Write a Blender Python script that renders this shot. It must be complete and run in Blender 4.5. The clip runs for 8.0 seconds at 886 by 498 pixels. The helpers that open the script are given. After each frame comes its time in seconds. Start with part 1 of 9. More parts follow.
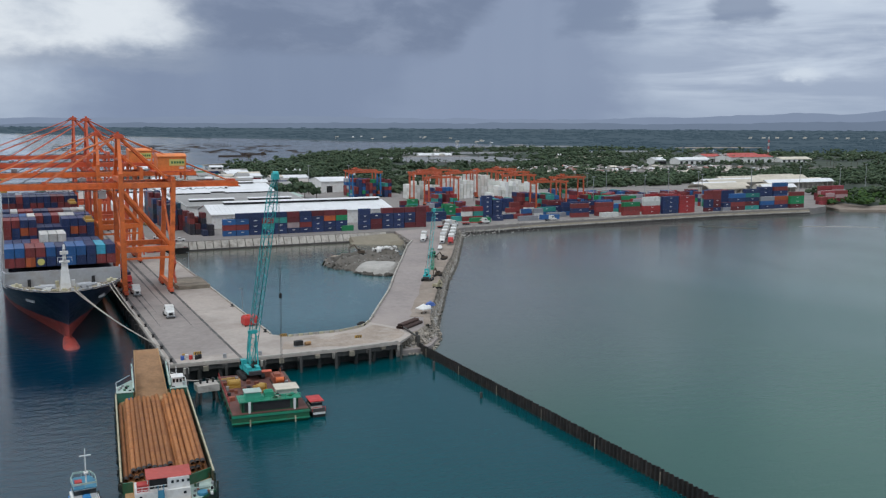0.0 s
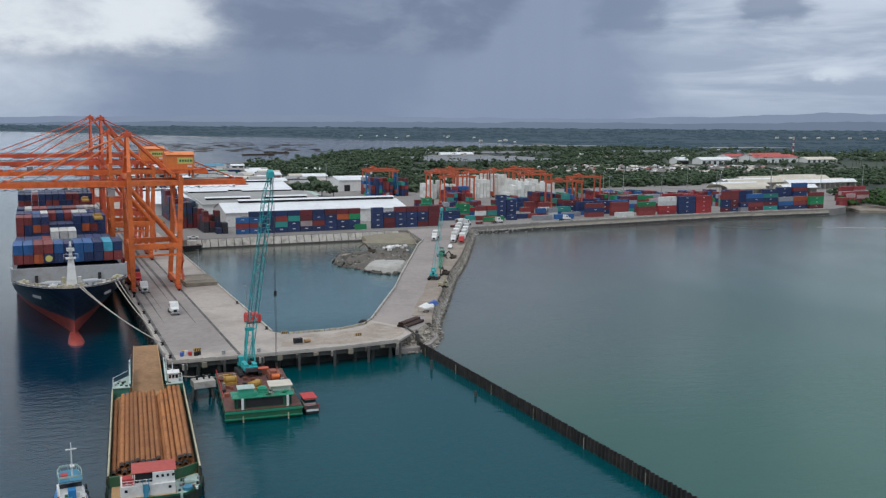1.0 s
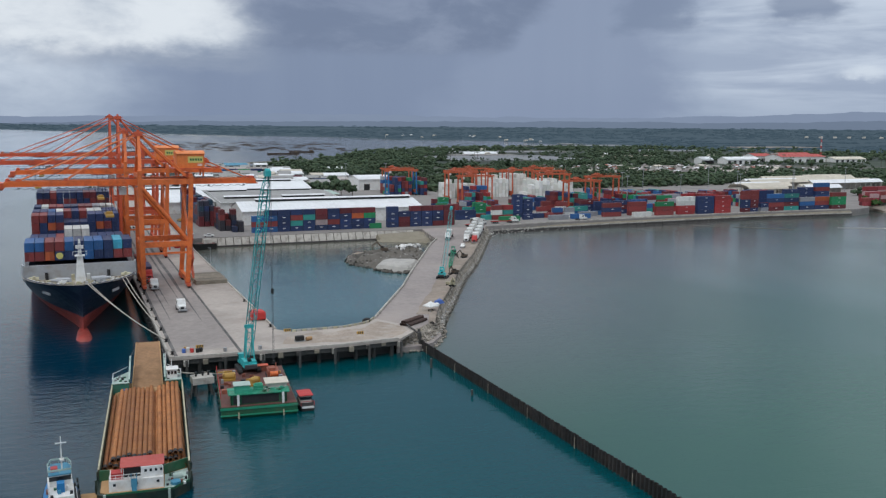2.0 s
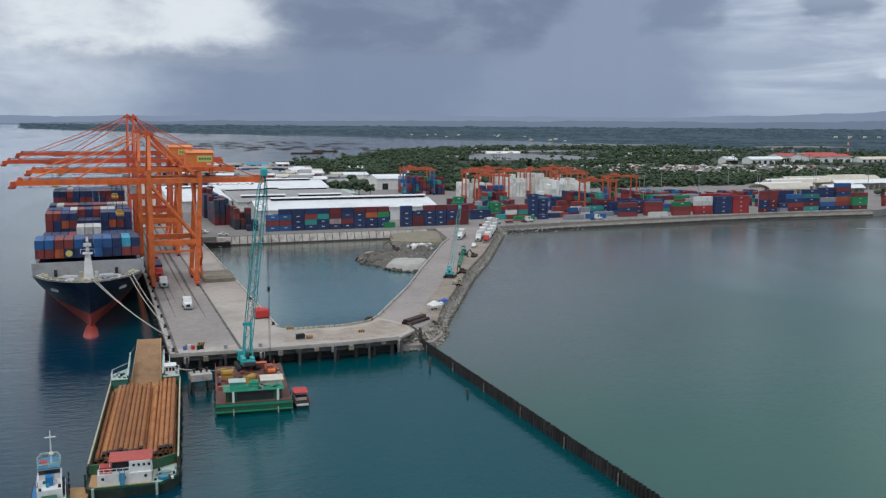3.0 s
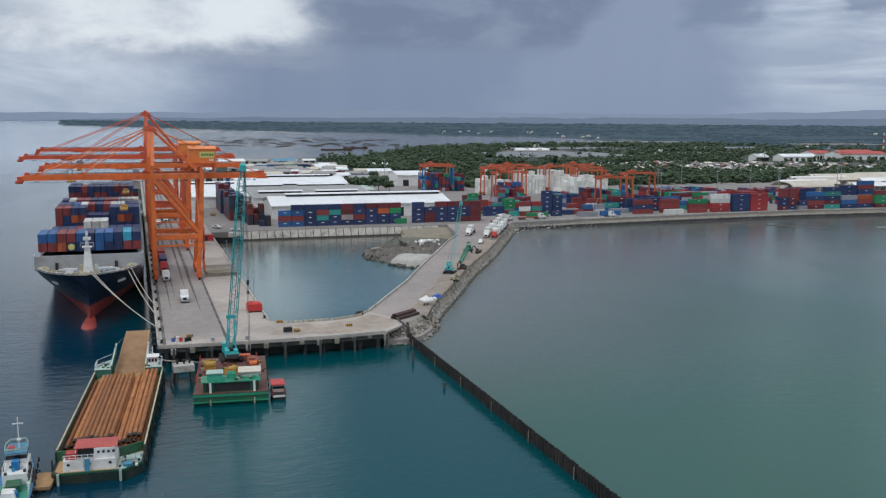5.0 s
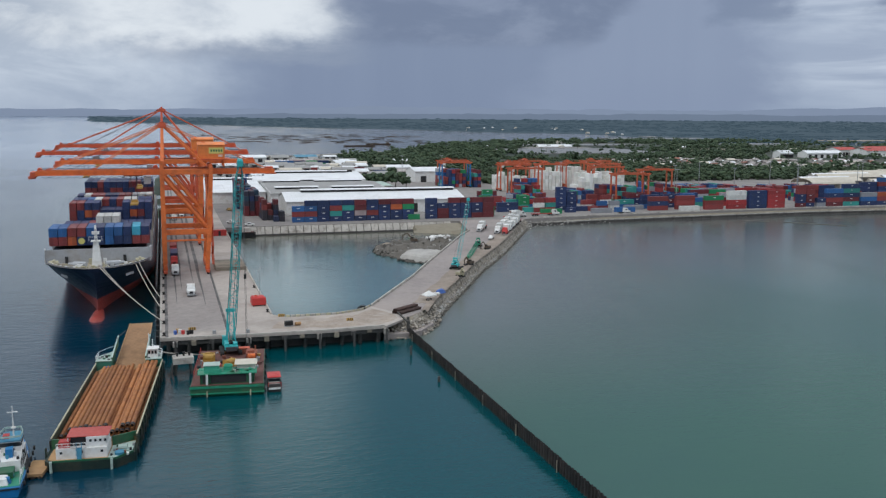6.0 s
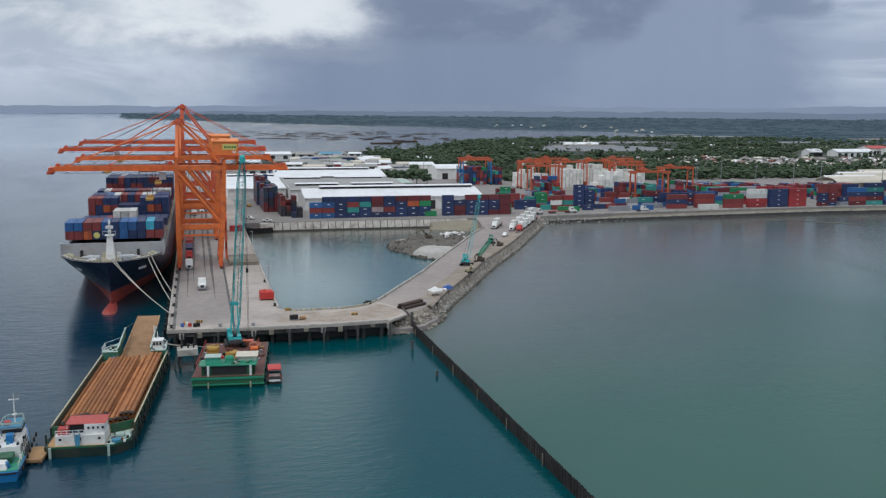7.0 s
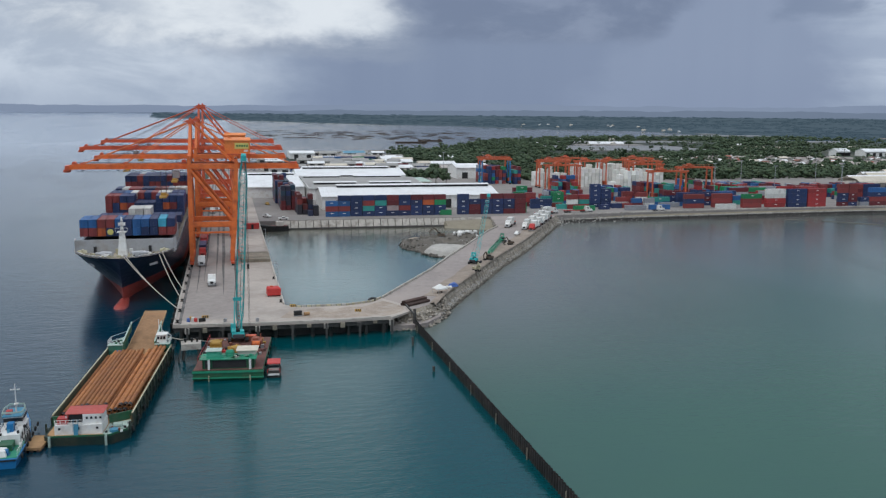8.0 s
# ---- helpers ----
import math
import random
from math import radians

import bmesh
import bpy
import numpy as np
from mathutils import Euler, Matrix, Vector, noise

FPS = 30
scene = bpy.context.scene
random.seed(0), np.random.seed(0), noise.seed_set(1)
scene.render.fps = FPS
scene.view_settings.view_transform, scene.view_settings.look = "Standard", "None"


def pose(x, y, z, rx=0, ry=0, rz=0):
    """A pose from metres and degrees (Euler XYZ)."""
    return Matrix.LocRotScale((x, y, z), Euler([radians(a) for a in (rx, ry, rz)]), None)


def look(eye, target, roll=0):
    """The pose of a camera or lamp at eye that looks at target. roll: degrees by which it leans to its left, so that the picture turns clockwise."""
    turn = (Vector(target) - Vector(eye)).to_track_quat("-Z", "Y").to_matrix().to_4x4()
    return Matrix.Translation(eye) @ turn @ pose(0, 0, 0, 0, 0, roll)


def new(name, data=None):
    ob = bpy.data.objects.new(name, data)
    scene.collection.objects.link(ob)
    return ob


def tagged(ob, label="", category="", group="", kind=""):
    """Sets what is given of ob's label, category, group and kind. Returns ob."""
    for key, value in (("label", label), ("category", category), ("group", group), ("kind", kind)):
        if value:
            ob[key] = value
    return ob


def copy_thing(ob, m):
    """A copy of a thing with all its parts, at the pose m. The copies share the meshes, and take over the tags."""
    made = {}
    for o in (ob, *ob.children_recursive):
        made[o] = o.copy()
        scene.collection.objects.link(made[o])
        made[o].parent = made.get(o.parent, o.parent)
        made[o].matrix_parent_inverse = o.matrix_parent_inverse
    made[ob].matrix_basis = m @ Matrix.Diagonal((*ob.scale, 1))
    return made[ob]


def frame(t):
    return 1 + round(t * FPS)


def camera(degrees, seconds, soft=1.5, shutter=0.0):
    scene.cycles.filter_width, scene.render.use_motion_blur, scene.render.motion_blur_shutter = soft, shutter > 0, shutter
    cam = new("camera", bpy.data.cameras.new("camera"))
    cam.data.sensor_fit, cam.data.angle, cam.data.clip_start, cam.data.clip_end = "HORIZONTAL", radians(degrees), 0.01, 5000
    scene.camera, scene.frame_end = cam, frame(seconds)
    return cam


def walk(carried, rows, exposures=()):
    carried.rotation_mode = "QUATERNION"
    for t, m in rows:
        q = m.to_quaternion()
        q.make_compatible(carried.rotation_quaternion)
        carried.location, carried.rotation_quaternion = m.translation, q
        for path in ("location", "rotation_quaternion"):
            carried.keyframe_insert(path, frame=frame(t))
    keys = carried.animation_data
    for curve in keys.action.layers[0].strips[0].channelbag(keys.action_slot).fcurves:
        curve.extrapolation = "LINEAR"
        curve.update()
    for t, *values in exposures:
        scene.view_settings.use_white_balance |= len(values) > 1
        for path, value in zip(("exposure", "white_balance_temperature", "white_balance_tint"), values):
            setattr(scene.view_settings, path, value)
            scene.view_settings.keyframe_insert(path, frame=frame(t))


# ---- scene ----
cam = camera(52.7, 8.0, 1.3)
PATH = [
    (0, (-30.546, -197.003, 56.488), (-29.67, -195.225, 56.217), 0.3),
    (0.5, (-27.805, -198.505, 56.495), (-26.953, -196.716, 56.222), 0.4),
    (1, (-25.145, -200.001, 56.488), (-24.319, -198.2, 56.215), 0.4),
    (1.5, (-22.437, -201.516, 56.485), (-21.638, -199.703, 56.211), 0.4),
    (3, (-13.998, -205.855, 56.51), (-13.281, -204.009, 56.234), 0.4),
    (3.5, (-11.432, -207.238, 56.517), (-10.735, -205.384, 56.24), 0.4),
    (4, (-8.779, -208.684, 56.522), (-8.096, -206.825, 56.245), 0.4),
    (5.5, (-0.344, -213.608, 56.547), (0.273, -211.728, 56.259), 0.4),
    (6, (2.469, -215.439, 56.525), (3.058, -213.55, 56.233), 0.4),
    (6.5, (5.3, -217.436, 56.536), (5.858, -215.538, 56.24), 0.5),
    (7, (8.151, -219.559, 56.558), (8.677, -217.653, 56.26), 0.5),
    (7.5, (11.116, -221.736, 56.586), (11.609, -219.822, 56.287), 0.5),
    (8, (13.92, -223.923, 56.626), (14.386, -222.002, 56.326), 0.5),
]
walk(cam, [(t, look(eye, target, roll)) for t, eye, target, roll in PATH], [(0.0, 0.11, 6120, 8), (8.0, 0.11, 6120, 8)])

# ---- sky and sun: a broken overcast with a rain curtain ahead ----
SUN_EL, SUN_AZ = 50.0, -125.0
world = bpy.data.worlds.new("world")
scene.world = world
world.use_nodes = True
wn, wl = world.node_tree.nodes, world.node_tree.links
wn.clear()


def wnode(kind, **values):
    n = wn.new(kind)
    for key, value in values.items():
        n.inputs[key].default_value = value
    return n


def wmath(op, a, b=0.0, c=None, clamp=False):
    n = wn.new("ShaderNodeMath")
    n.operation, n.use_clamp = op, clamp
    for i, v in enumerate((a, b) if c is None else (a, b, c)):
        if isinstance(v, (int, float)):
            n.inputs[i].default_value = v
        else:
            wl.new(v, n.inputs[i])
    return n.outputs[0]


def wrange(v, a, b, lo=0.0, hi=1.0):
    n = wn.new("ShaderNodeMapRange")
    n.interpolation_type = "SMOOTHSTEP"
    wl.new(v, n.inputs[0])
    for i, x in enumerate((a, b, lo, hi)):
        n.inputs[1 + i].default_value = x
    return n.outputs[0]


def wmix(f, a, b):
    n = wn.new("ShaderNodeMix")
    n.data_type = "RGBA"
    for i, v in ((0, f), (6, a), (7, b)):
        if isinstance(v, (tuple, float)):
            n.inputs[i].default_value = (*v, 1) if isinstance(v, tuple) else v
        else:
            wl.new(v, n.inputs[i])
    return n.outputs[2]


coord = wn.new("ShaderNodeTexCoord").outputs["Generated"]
sep = wn.new("ShaderNodeSeparateXYZ")
wl.new(coord, sep.inputs[0])
azim = wmath("ARCTAN2", sep.outputs[0], sep.outputs[1])          # 0 straight along +y, positive to +x
elev = wmath("ARCSINE", sep.outputs[2])


def wnoise(sx, sy, scale, detail, rough=0.55, off=0.0, warp=0.0):
    c = wn.new("ShaderNodeCombineXYZ")
    wl.new(wmath("MULTIPLY", azim, sx), c.inputs[0])
    wl.new(wmath("MULTIPLY", elev, sy), c.inputs[1])
    c.inputs[2].default_value = off
    n = wnode("ShaderNodeTexNoise", Scale=scale, Detail=detail, Roughness=rough, Distortion=warp)
    wl.new(c.outputs[0], n.inputs["Vector"])
    return n.outputs[0]


big = wnoise(1.0, 2.6, 3.2, 6, 0.55, 3.1)
mid = wnoise(1.0, 2.4, 9.0, 7, 0.58, 7.7, 0.3)
fine = wnoise(1.0, 1.8, 26.0, 6, 0.62, 5.3, 0.4)
rise_ = wnoise(1.0, 2.2, 7.0, 8, 0.6, 21.4, 0.35)
band = wnoise(1.0, 7.0, 5.0, 5, 0.55, 14.2, 0.3)
streak = wnoise(6.0, 0.4, 3.0, 3, 0.5, 1.3)


def centred(v, k, more=0.0):
    return wmath("MULTIPLY_ADD", wmath("SUBTRACT", v, 0.5), k, more)


def wmul(*vs):
    out = vs[0]
    for v in vs[1:]:
        out = wmath("MULTIPLY", out, v)
    return out


# bearing and height in degrees, their outlines frayed by the noise
AZ = wmath("MULTIPLY", azim, 57.3)
EL = wmath("MULTIPLY", elev, 57.3)
AZW = wmath("ADD", AZ, centred(big, 7.0, centred(mid, 4.5, centred(fine, 1.6))))
ELW = wmath("ADD", EL, centred(rise_, 2.6, centred(fine, 0.9)))

sky = wn.new("ShaderNodeTexSky")
sky.sky_type, sky.sun_disc = "NISHITA", False
sky.sun_elevation, sky.sun_rotation = radians(SUN_EL), radians(SUN_AZ)
sky.air_density, sky.dust_density = 1.5, 3.0
blue = wn.new("ShaderNodeVectorMath")
blue.operation = "SCALE"
wl.new(sky.outputs[0], blue.inputs[0])
blue.inputs["Scale"].default_value = 0.10

# pale veil, lighter to the left, streaked with thin bands to the right
col = wmix(wrange(EL, 0.3, 4.0), (0.285, 0.335, 0.430), (0.335, 0.385, 0.480))
pale = wmix(wrange(rise_, 0.36, 0.62), (0.40, 0.445, 0.520), (0.56, 0.600, 0.660))
col = wmix(wmul(wrange(AZW, 9.0, -4.0), wrange(EL, 0.2, 3.2, 0.45, 1.0)), col, pale)
bands = wmix(wrange(band, 0.36, 0.64), (0.330, 0.376, 0.470), (0.525, 0.570, 0.645))
col = wmix(wmul(wrange(AZW, 33.0, 43.0), wrange(EL, 0.6, 2.8, 0.35, 1.0)), col, bands)
# two rain curtains with a lighter gap between them
shaft = wmath("MULTIPLY_ADD", streak, 0.4, 0.68, clamp=True)
curtain = wmul(wrange(AZW, 1.0, 8.0), wrange(wmath("SUBTRACT", AZW, wmath("MULTIPLY", EL, 0.5)), 26.0, 20.5), shaft)
col = wmix(wmath("MULTIPLY", curtain, 0.95), col, (0.195, 0.235, 0.330))
curtain_b = wmul(wrange(AZW, 18.5, 27.5), wrange(AZW, 39.0, 35.0), shaft)
col = wmix(wmath("MULTIPLY", curtain_b, 0.85), col, (0.222, 0.262, 0.362))
# the bright cumulus, mottled, with its grey underside
heap = wmul(wrange(AZW, -16.0, -9.0), wrange(wmath("SUBTRACT", AZW, wmath("MULTIPLY", EL, 0.35)), 11.5, 6.8), wrange(ELW, 2.9, 5.0))
col = wmix(heap, col, wmix(wrange(rise_, 0.38, 0.58), (0.41, 0.450, 0.515), (0.62, 0.640, 0.670)))
core = wmul(wrange(AZW, -7.5, -2.0), wrange(wmath("SUBTRACT", AZW, wmath("MULTIPLY", EL, 0.35)), 8.6, 6.2), wrange(ELW, 3.9, 5.2))
col = wmix(wmath("MULTIPLY", core, wrange(mid, 0.30, 0.60, 0.25, 0.95)), col, (0.72, 0.735, 0.75))
# the dark cloud base beside and below it
under = wmul(wrange(AZW, -4.0, 3.0), wrange(AZW, 15.0, 10.0), wrange(ELW, 2.9, 3.8), wrange(ELW, 5.0, 3.9))
col = wmix(wmath("MULTIPLY", under, 0.6), col, (0.225, 0.265, 0.350))
deck = wmul(wrange(AZW, 8.0, 14.0), wrange(wmath("SUBTRACT", AZW, wmath("MULTIPLY", EL, 1.25)), 21.6, 19.4), wrange(ELW, 3.9, 4.8))
col = wmix(wmath("MULTIPLY", deck, wrange(mid, 0.22, 0.50, 0.6, 1.0)), col, wmix(wrange(rise_, 0.40, 0.62), (0.180, 0.216, 0.302), (0.240, 0.278, 0.368)))
# torn dark scud
for a0, a1, e0 in ((33.6, 38.2, 5.6), (41.5, 46.5, 6.0)):
    scud = wmul(wrange(AZW, a0 - 0.8, a0 + 1.0), wrange(AZW, a1 + 0.8, a1 - 1.0), wrange(ELW, e0 - 0.5, e0 + 0.5))
    col = wmix(wmath("MULTIPLY", scud, 0.75), col, (0.195, 0.235, 0.325))
# small bright heaps low on the far side
heap_b = wmul(wrange(AZW, 46.0, 47.0), wrange(AZW, 48.8, 47.6), wrange(ELW, 2.5, 2.9), wrange(ELW, 3.6, 3.0))
heap_c = wmul(wrange(AZW, 47.0, 52.0), wrange(ELW, 4.2, 5.6), wrange(mid, 0.40, 0.60))
col = wmix(wmath("MULTIPLY", wmath("MAXIMUM", heap_b, heap_c), 0.7), col, (0.64, 0.675, 0.72))
# higher up the overcast is even and bright, with some blue showing through
high = wrange(elev, 0.20, 0.95)
over = wmix(wrange(big, 0.4, 0.62), (0.70, 0.73, 0.78), (1.02, 1.03, 1.05))
over = wmix(wrange(big, 0.56, 0.75, 0.0, 0.5), over, blue.outputs[0])
col = wmix(high, col, over)
bg = wn.new("ShaderNodeBackground")
wl.new(col, bg.inputs[0])
bg.inputs[1].default_value = 1.0
wo = wn.new("ShaderNodeOutputWorld")
wl.new(bg.outputs[0], wo.inputs[0])

sun_data = bpy.data.lights.new("sun", "SUN")
sun_data.energy, sun_data.angle, sun_data.color = 0.9, radians(14), (1.0, 0.96, 0.9)
sun = new("sun", sun_data)
sun.matrix_world = look((300 * math.sin(radians(SUN_AZ)), 300 * math.cos(radians(SUN_AZ)), 400), (0, 0, 0))

# ---- materials ----
def mat(name, color, rough=0.6, metal=0.0, vary=0.12, scale=1.0, bump=0.0, bscale=None, stain=None, stain_amt=0.0, stain_scale=0.3,
        island=0.0, obj_vary=0.0, spec=0.5, coat=0.0):
    """A painted or raw surface: base colour, broken by fine grain, broad patches and stains."""
    m = bpy.data.materials.new(name)
    m.use_nodes = True
    n, l = m.node_tree.nodes, m.node_tree.links
    p = n["Principled BSDF"]
    p.inputs["Roughness"].default_value, p.inputs["Metallic"].default_value = rough, metal
    p.inputs["Specular IOR Level"].default_value = spec
    tc = n.new("ShaderNodeTexCoord")
    geo = n.new("ShaderNodeNewGeometry")

    def noise_at(s, detail, off):
        t = n.new("ShaderNodeTexNoise")
        t.noise_dimensions = "4D"
        t.inputs["W"].default_value = off
        t.inputs["Scale"].default_value, t.inputs["Detail"].default_value, t.inputs["Roughness"].default_value = s, detail, 0.6
        l.new(geo.outputs["Position"], t.inputs["Vector"])
        return t.outputs[0]

    def ramp(v, a, b, lo, hi):
        r = n.new("ShaderNodeMapRange")
        l.new(v, r.inputs[0])
        for i, x in enumerate((a, b, lo, hi)):
            r.inputs[1 + i].default_value = x
        return r.outputs[0]

    def scaled(c, f):
        v = n.new("ShaderNodeVectorMath")
        v.operation = "SCALE"
        if isinstance(c, tuple):
            v.inputs[0].default_value = c
        else:
            l.new(c, v.inputs[0])
        l.new(f, v.inputs["Scale"])
        return v.outputs[0]

    c = scaled(tuple(color), ramp(noise_at(1.7 * scale, 5, 0.3), 0.3, 0.7, 1 - vary, 1 + vary))
    c = scaled(c, ramp(noise_at(0.12 * scale, 3, 4.1), 0.3, 0.7, 1 - vary, 1 + vary))
    if island:
        c = scaled(c, ramp(geo.outputs["Random Per Island"], 0, 1, 1 - island, 1 + island))
    if obj_vary:
        oi = n.new("ShaderNodeObjectInfo")
        c = scaled(c, ramp(oi.outputs["Random"], 0, 1, 1 - obj_vary, 1 + obj_vary))
    if stain:
        mx = n.new("ShaderNodeMix")
        mx.data_type = "RGBA"
        l.new(ramp(noise_at(stain_scale, 8, 9.2), 0.48, 0.68, 0.0, stain_amt), mx.inputs[0])
        l.new(c, mx.inputs[6])
        mx.inputs[7].default_value = (*stain, 1)
        c = mx.outputs[2]
    l.new(c, p.inputs["Base Color"])
    l.new(ramp(noise_at(0.9 * scale, 4, 2.2), 0.3, 0.7, max(0.03, rough - 0.12), min(1, rough + 0.12)), p.inputs["Roughness"])
    if bump:
        b = n.new("ShaderNodeBump")
        b.inputs["Strength"].default_value, b.inputs["Distance"].default_value = 0.6, bump
        l.new(noise_at(bscale or 3 * scale, 6, 6.6), b.inputs["Height"])
        l.new(b.outputs[0], p.inputs["Normal"])
    return m


RUST = (0.16, 0.065, 0.03)
ORANGE = mat("crane_orange", (0.70, 0.162, 0.036), 0.45, stain=(0.40, 0.085, 0.03), stain_amt=0.75, stain_scale=0.5)
HOUSEO = mat("house_orange", (0.76, 0.222, 0.05), 0.5, stain=(0.5, 0.16, 0.04), stain_amt=0.5, stain_scale=0.4)
REDOR = mat("crane_red_orange", (0.60, 0.105, 0.042), 0.5, stain=(0.26, 0.05, 0.025), stain_amt=0.6, stain_scale=0.3)
RTGO = mat("gantry_orange", (0.52, 0.108, 0.042), 0.5, stain=RUST, stain_amt=0.5)
TEAL = mat("crane_teal", (0.05, 0.42, 0.43), 0.45, stain=(0.03, 0.2, 0.18), stain_amt=0.5)
GREENM = mat("machine_green", (0.03, 0.27, 0.16), 0.45, stain=(0.1, 0.1, 0.06), stain_amt=0.5)
CONC = mat("deck_concrete", (0.41, 0.362, 0.322), 0.85, vary=0.10, scale=0.6, bump=0.01, stain=(0.27, 0.235, 0.205), stain_amt=0.75, stain_scale=0.09)
CONCL = mat("light_concrete", (0.46, 0.43, 0.385), 0.85, vary=0.12, bump=0.01, stain=(0.16, 0.14, 0.12), stain_amt=0.75, stain_scale=0.4)
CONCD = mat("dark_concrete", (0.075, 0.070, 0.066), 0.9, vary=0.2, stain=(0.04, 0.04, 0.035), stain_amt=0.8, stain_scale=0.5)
# for piles and core below the quay: under-deck shade is put into this colour
SHADEC = mat("shaded_concrete", (0.034, 0.032, 0.030), 0.6, vary=0.25, stain=(0.06, 0.055, 0.045), stain_amt=0.6, stain_scale=0.8)
WOODC = mat("old_concrete_slab", (0.27, 0.235, 0.18), 0.9, vary=0.15, obj_vary=0.15, stain=(0.12, 0.1, 0.08), stain_amt=0.6)
LANE = mat("lane_asphalt", (0.275, 0.243, 0.225), 0.85, vary=0.14, scale=0.5, bump=0.01, stain=(0.36, 0.322, 0.295), stain_amt=0.7, stain_scale=0.05)
TYRE = mat("tyre_track", (0.085, 0.08, 0.078), 0.8, vary=0.3, stain=(0.2, 0.19, 0.18), stain_amt=0.9, stain_scale=0.25)
DIRT = mat("causeway_dirt", (0.285, 0.25, 0.235), 0.95, vary=0.14, scale=0.5, bump=0.03, stain=(0.36, 0.31, 0.28), stain_amt=0.8, stain_scale=0.05)
DIRTB = mat("brown_dirt", (0.26, 0.212, 0.172), 0.95, vary=0.18, scale=0.5, bump=0.03, stain=(0.36, 0.31, 0.26), stain_amt=0.85, stain_scale=0.10)
MASON = mat("revetment_stone", (0.29, 0.26, 0.22), 0.9, vary=0.2, scale=1.6, bump=0.03, obj_vary=0.28, island=0.2, stain=(0.14, 0.12, 0.095), stain_amt=0.75, stain_scale=0.45)
FILM = mat("trodden_dirt", (0.33, 0.272, 0.222), 0.9, vary=0.2, scale=1.2, bump=0.01, stain=(0.43, 0.38, 0.335), stain_amt=0.95, stain_scale=0.22)
ROCKD = mat("wet_rock", (0.11, 0.10, 0.085), 0.8, vary=0.25, scale=2.0, bump=0.04, island=0.4, obj_vary=0.35)
SAND = mat("barge_sand", (0.43, 0.262, 0.125), 0.95, vary=0.10, scale=1.0, bump=0.02, stain=(0.25, 0.14, 0.07), stain_amt=0.7, stain_scale=0.2)
RAMP = mat("ramp_steel", (0.30, 0.172, 0.088), 0.9, vary=0.15, bump=0.015, stain=(0.17, 0.095, 0.05), stain_amt=0.8, stain_scale=0.25)
BEACH = mat("pale_sand", (0.25, 0.222, 0.168), 0.95, vary=0.1, stain=(0.2, 0.17, 0.12), stain_amt=0.6)
ROCK = mat("rock", (0.25, 0.23, 0.20), 0.9, vary=0.2, scale=2.0, bump=0.05, island=0.35, obj_vary=0.3, stain=(0.08, 0.075, 0.065), stain_amt=0.6, stain_scale=0.5)
ROCKP = mat("pale_rock", (0.35, 0.335, 0.31), 0.9, vary=0.15, scale=2.0, bump=0.05, island=0.3, obj_vary=0.2)
ROCKW = mat("white_rock", (0.60, 0.59, 0.57), 0.9, vary=0.15, scale=2.0, bump=0.05, island=0.25, obj_vary=0.15)
PIPE = mat("rusted_pipe", (0.345, 0.138, 0.043), 0.75, vary=0.18, scale=1.2, obj_vary=0.30, stain=(0.20, 0.07, 0.028), stain_amt=0.7, stain_scale=0.5, bump=0.004)
PIPEB = mat("brown_pipe", (0.062, 0.036, 0.029), 0.8, vary=0.2, obj_vary=0.3)
RUSTY = mat("rusty_paint", (0.24, 0.075, 0.045), 0.7, vary=0.2, obj_vary=0.3, stain=(0.12, 0.06, 0.04), stain_amt=0.7)
PIPED = mat("dark_pipe", (0.045, 0.03, 0.025), 0.8, vary=0.2)
DECKRED = mat("deck_red", (0.135, 0.055, 0.045), 0.8, vary=0.2, stain=(0.12, 0.07, 0.06), stain_amt=0.8, stain_scale=0.4)
HULLN = mat("hull_navy", (0.014, 0.019, 0.042), 0.38, vary=0.2, stain=(0.035, 0.035, 0.05), stain_amt=0.6, stain_scale=0.12)
HULLR = mat("hull_red", (0.36, 0.055, 0.04), 0.55, vary=0.15, stain=(0.2, 0.04, 0.035), stain_amt=0.7, stain_scale=0.2)
SHIPGREY = mat("ship_grey", (0.42, 0.43, 0.45), 0.6, vary=0.08, stain=(0.28, 0.22, 0.17), stain_amt=0.5, stain_scale=0.3)
SHIPDECK = mat("ship_deck", (0.38, 0.335, 0.265), 0.8, vary=0.15, stain=(0.17, 0.15, 0.12), stain_amt=0.6, stain_scale=0.4)
WHITE = mat("white_paint", (0.74, 0.74, 0.72), 0.5, vary=0.05, stain=(0.45, 0.38, 0.30), stain_amt=0.45, stain_scale=0.7)
ROOFW = mat("white_roof", (0.76, 0.77, 0.78), 0.55, vary=0.06, scale=0.4, stain=(0.45, 0.45, 0.44), stain_amt=0.4, stain_scale=0.1)
ROOFG = mat("grey_roof", (0.30, 0.295, 0.285), 0.7, vary=0.1, scale=0.4, stain=(0.2, 0.19, 0.18), stain_amt=0.5, stain_scale=0.1)
ROOFB = mat("beige_roof", (0.58, 0.53, 0.44), 0.7, vary=0.1, scale=0.4, obj_vary=0.1, stain=(0.4, 0.35, 0.28), stain_amt=0.5, stain_scale=0.1)
ROOFR = mat("red_roof", (0.43, 0.075, 0.06), 0.6, vary=0.1, stain=(0.3, 0.07, 0.06), stain_amt=0.5)
ROOFO = mat("village_roof", (0.31, 0.285, 0.27), 0.75, vary=0.15, obj_vary=0.55, stain=(0.2, 0.12, 0.09), stain_amt=0.6, stain_scale=0.2)
WALLP = mat("pale_wall", (0.56, 0.53, 0.48), 0.8, vary=0.1, stain=(0.3, 0.27, 0.23), stain_amt=0.5)
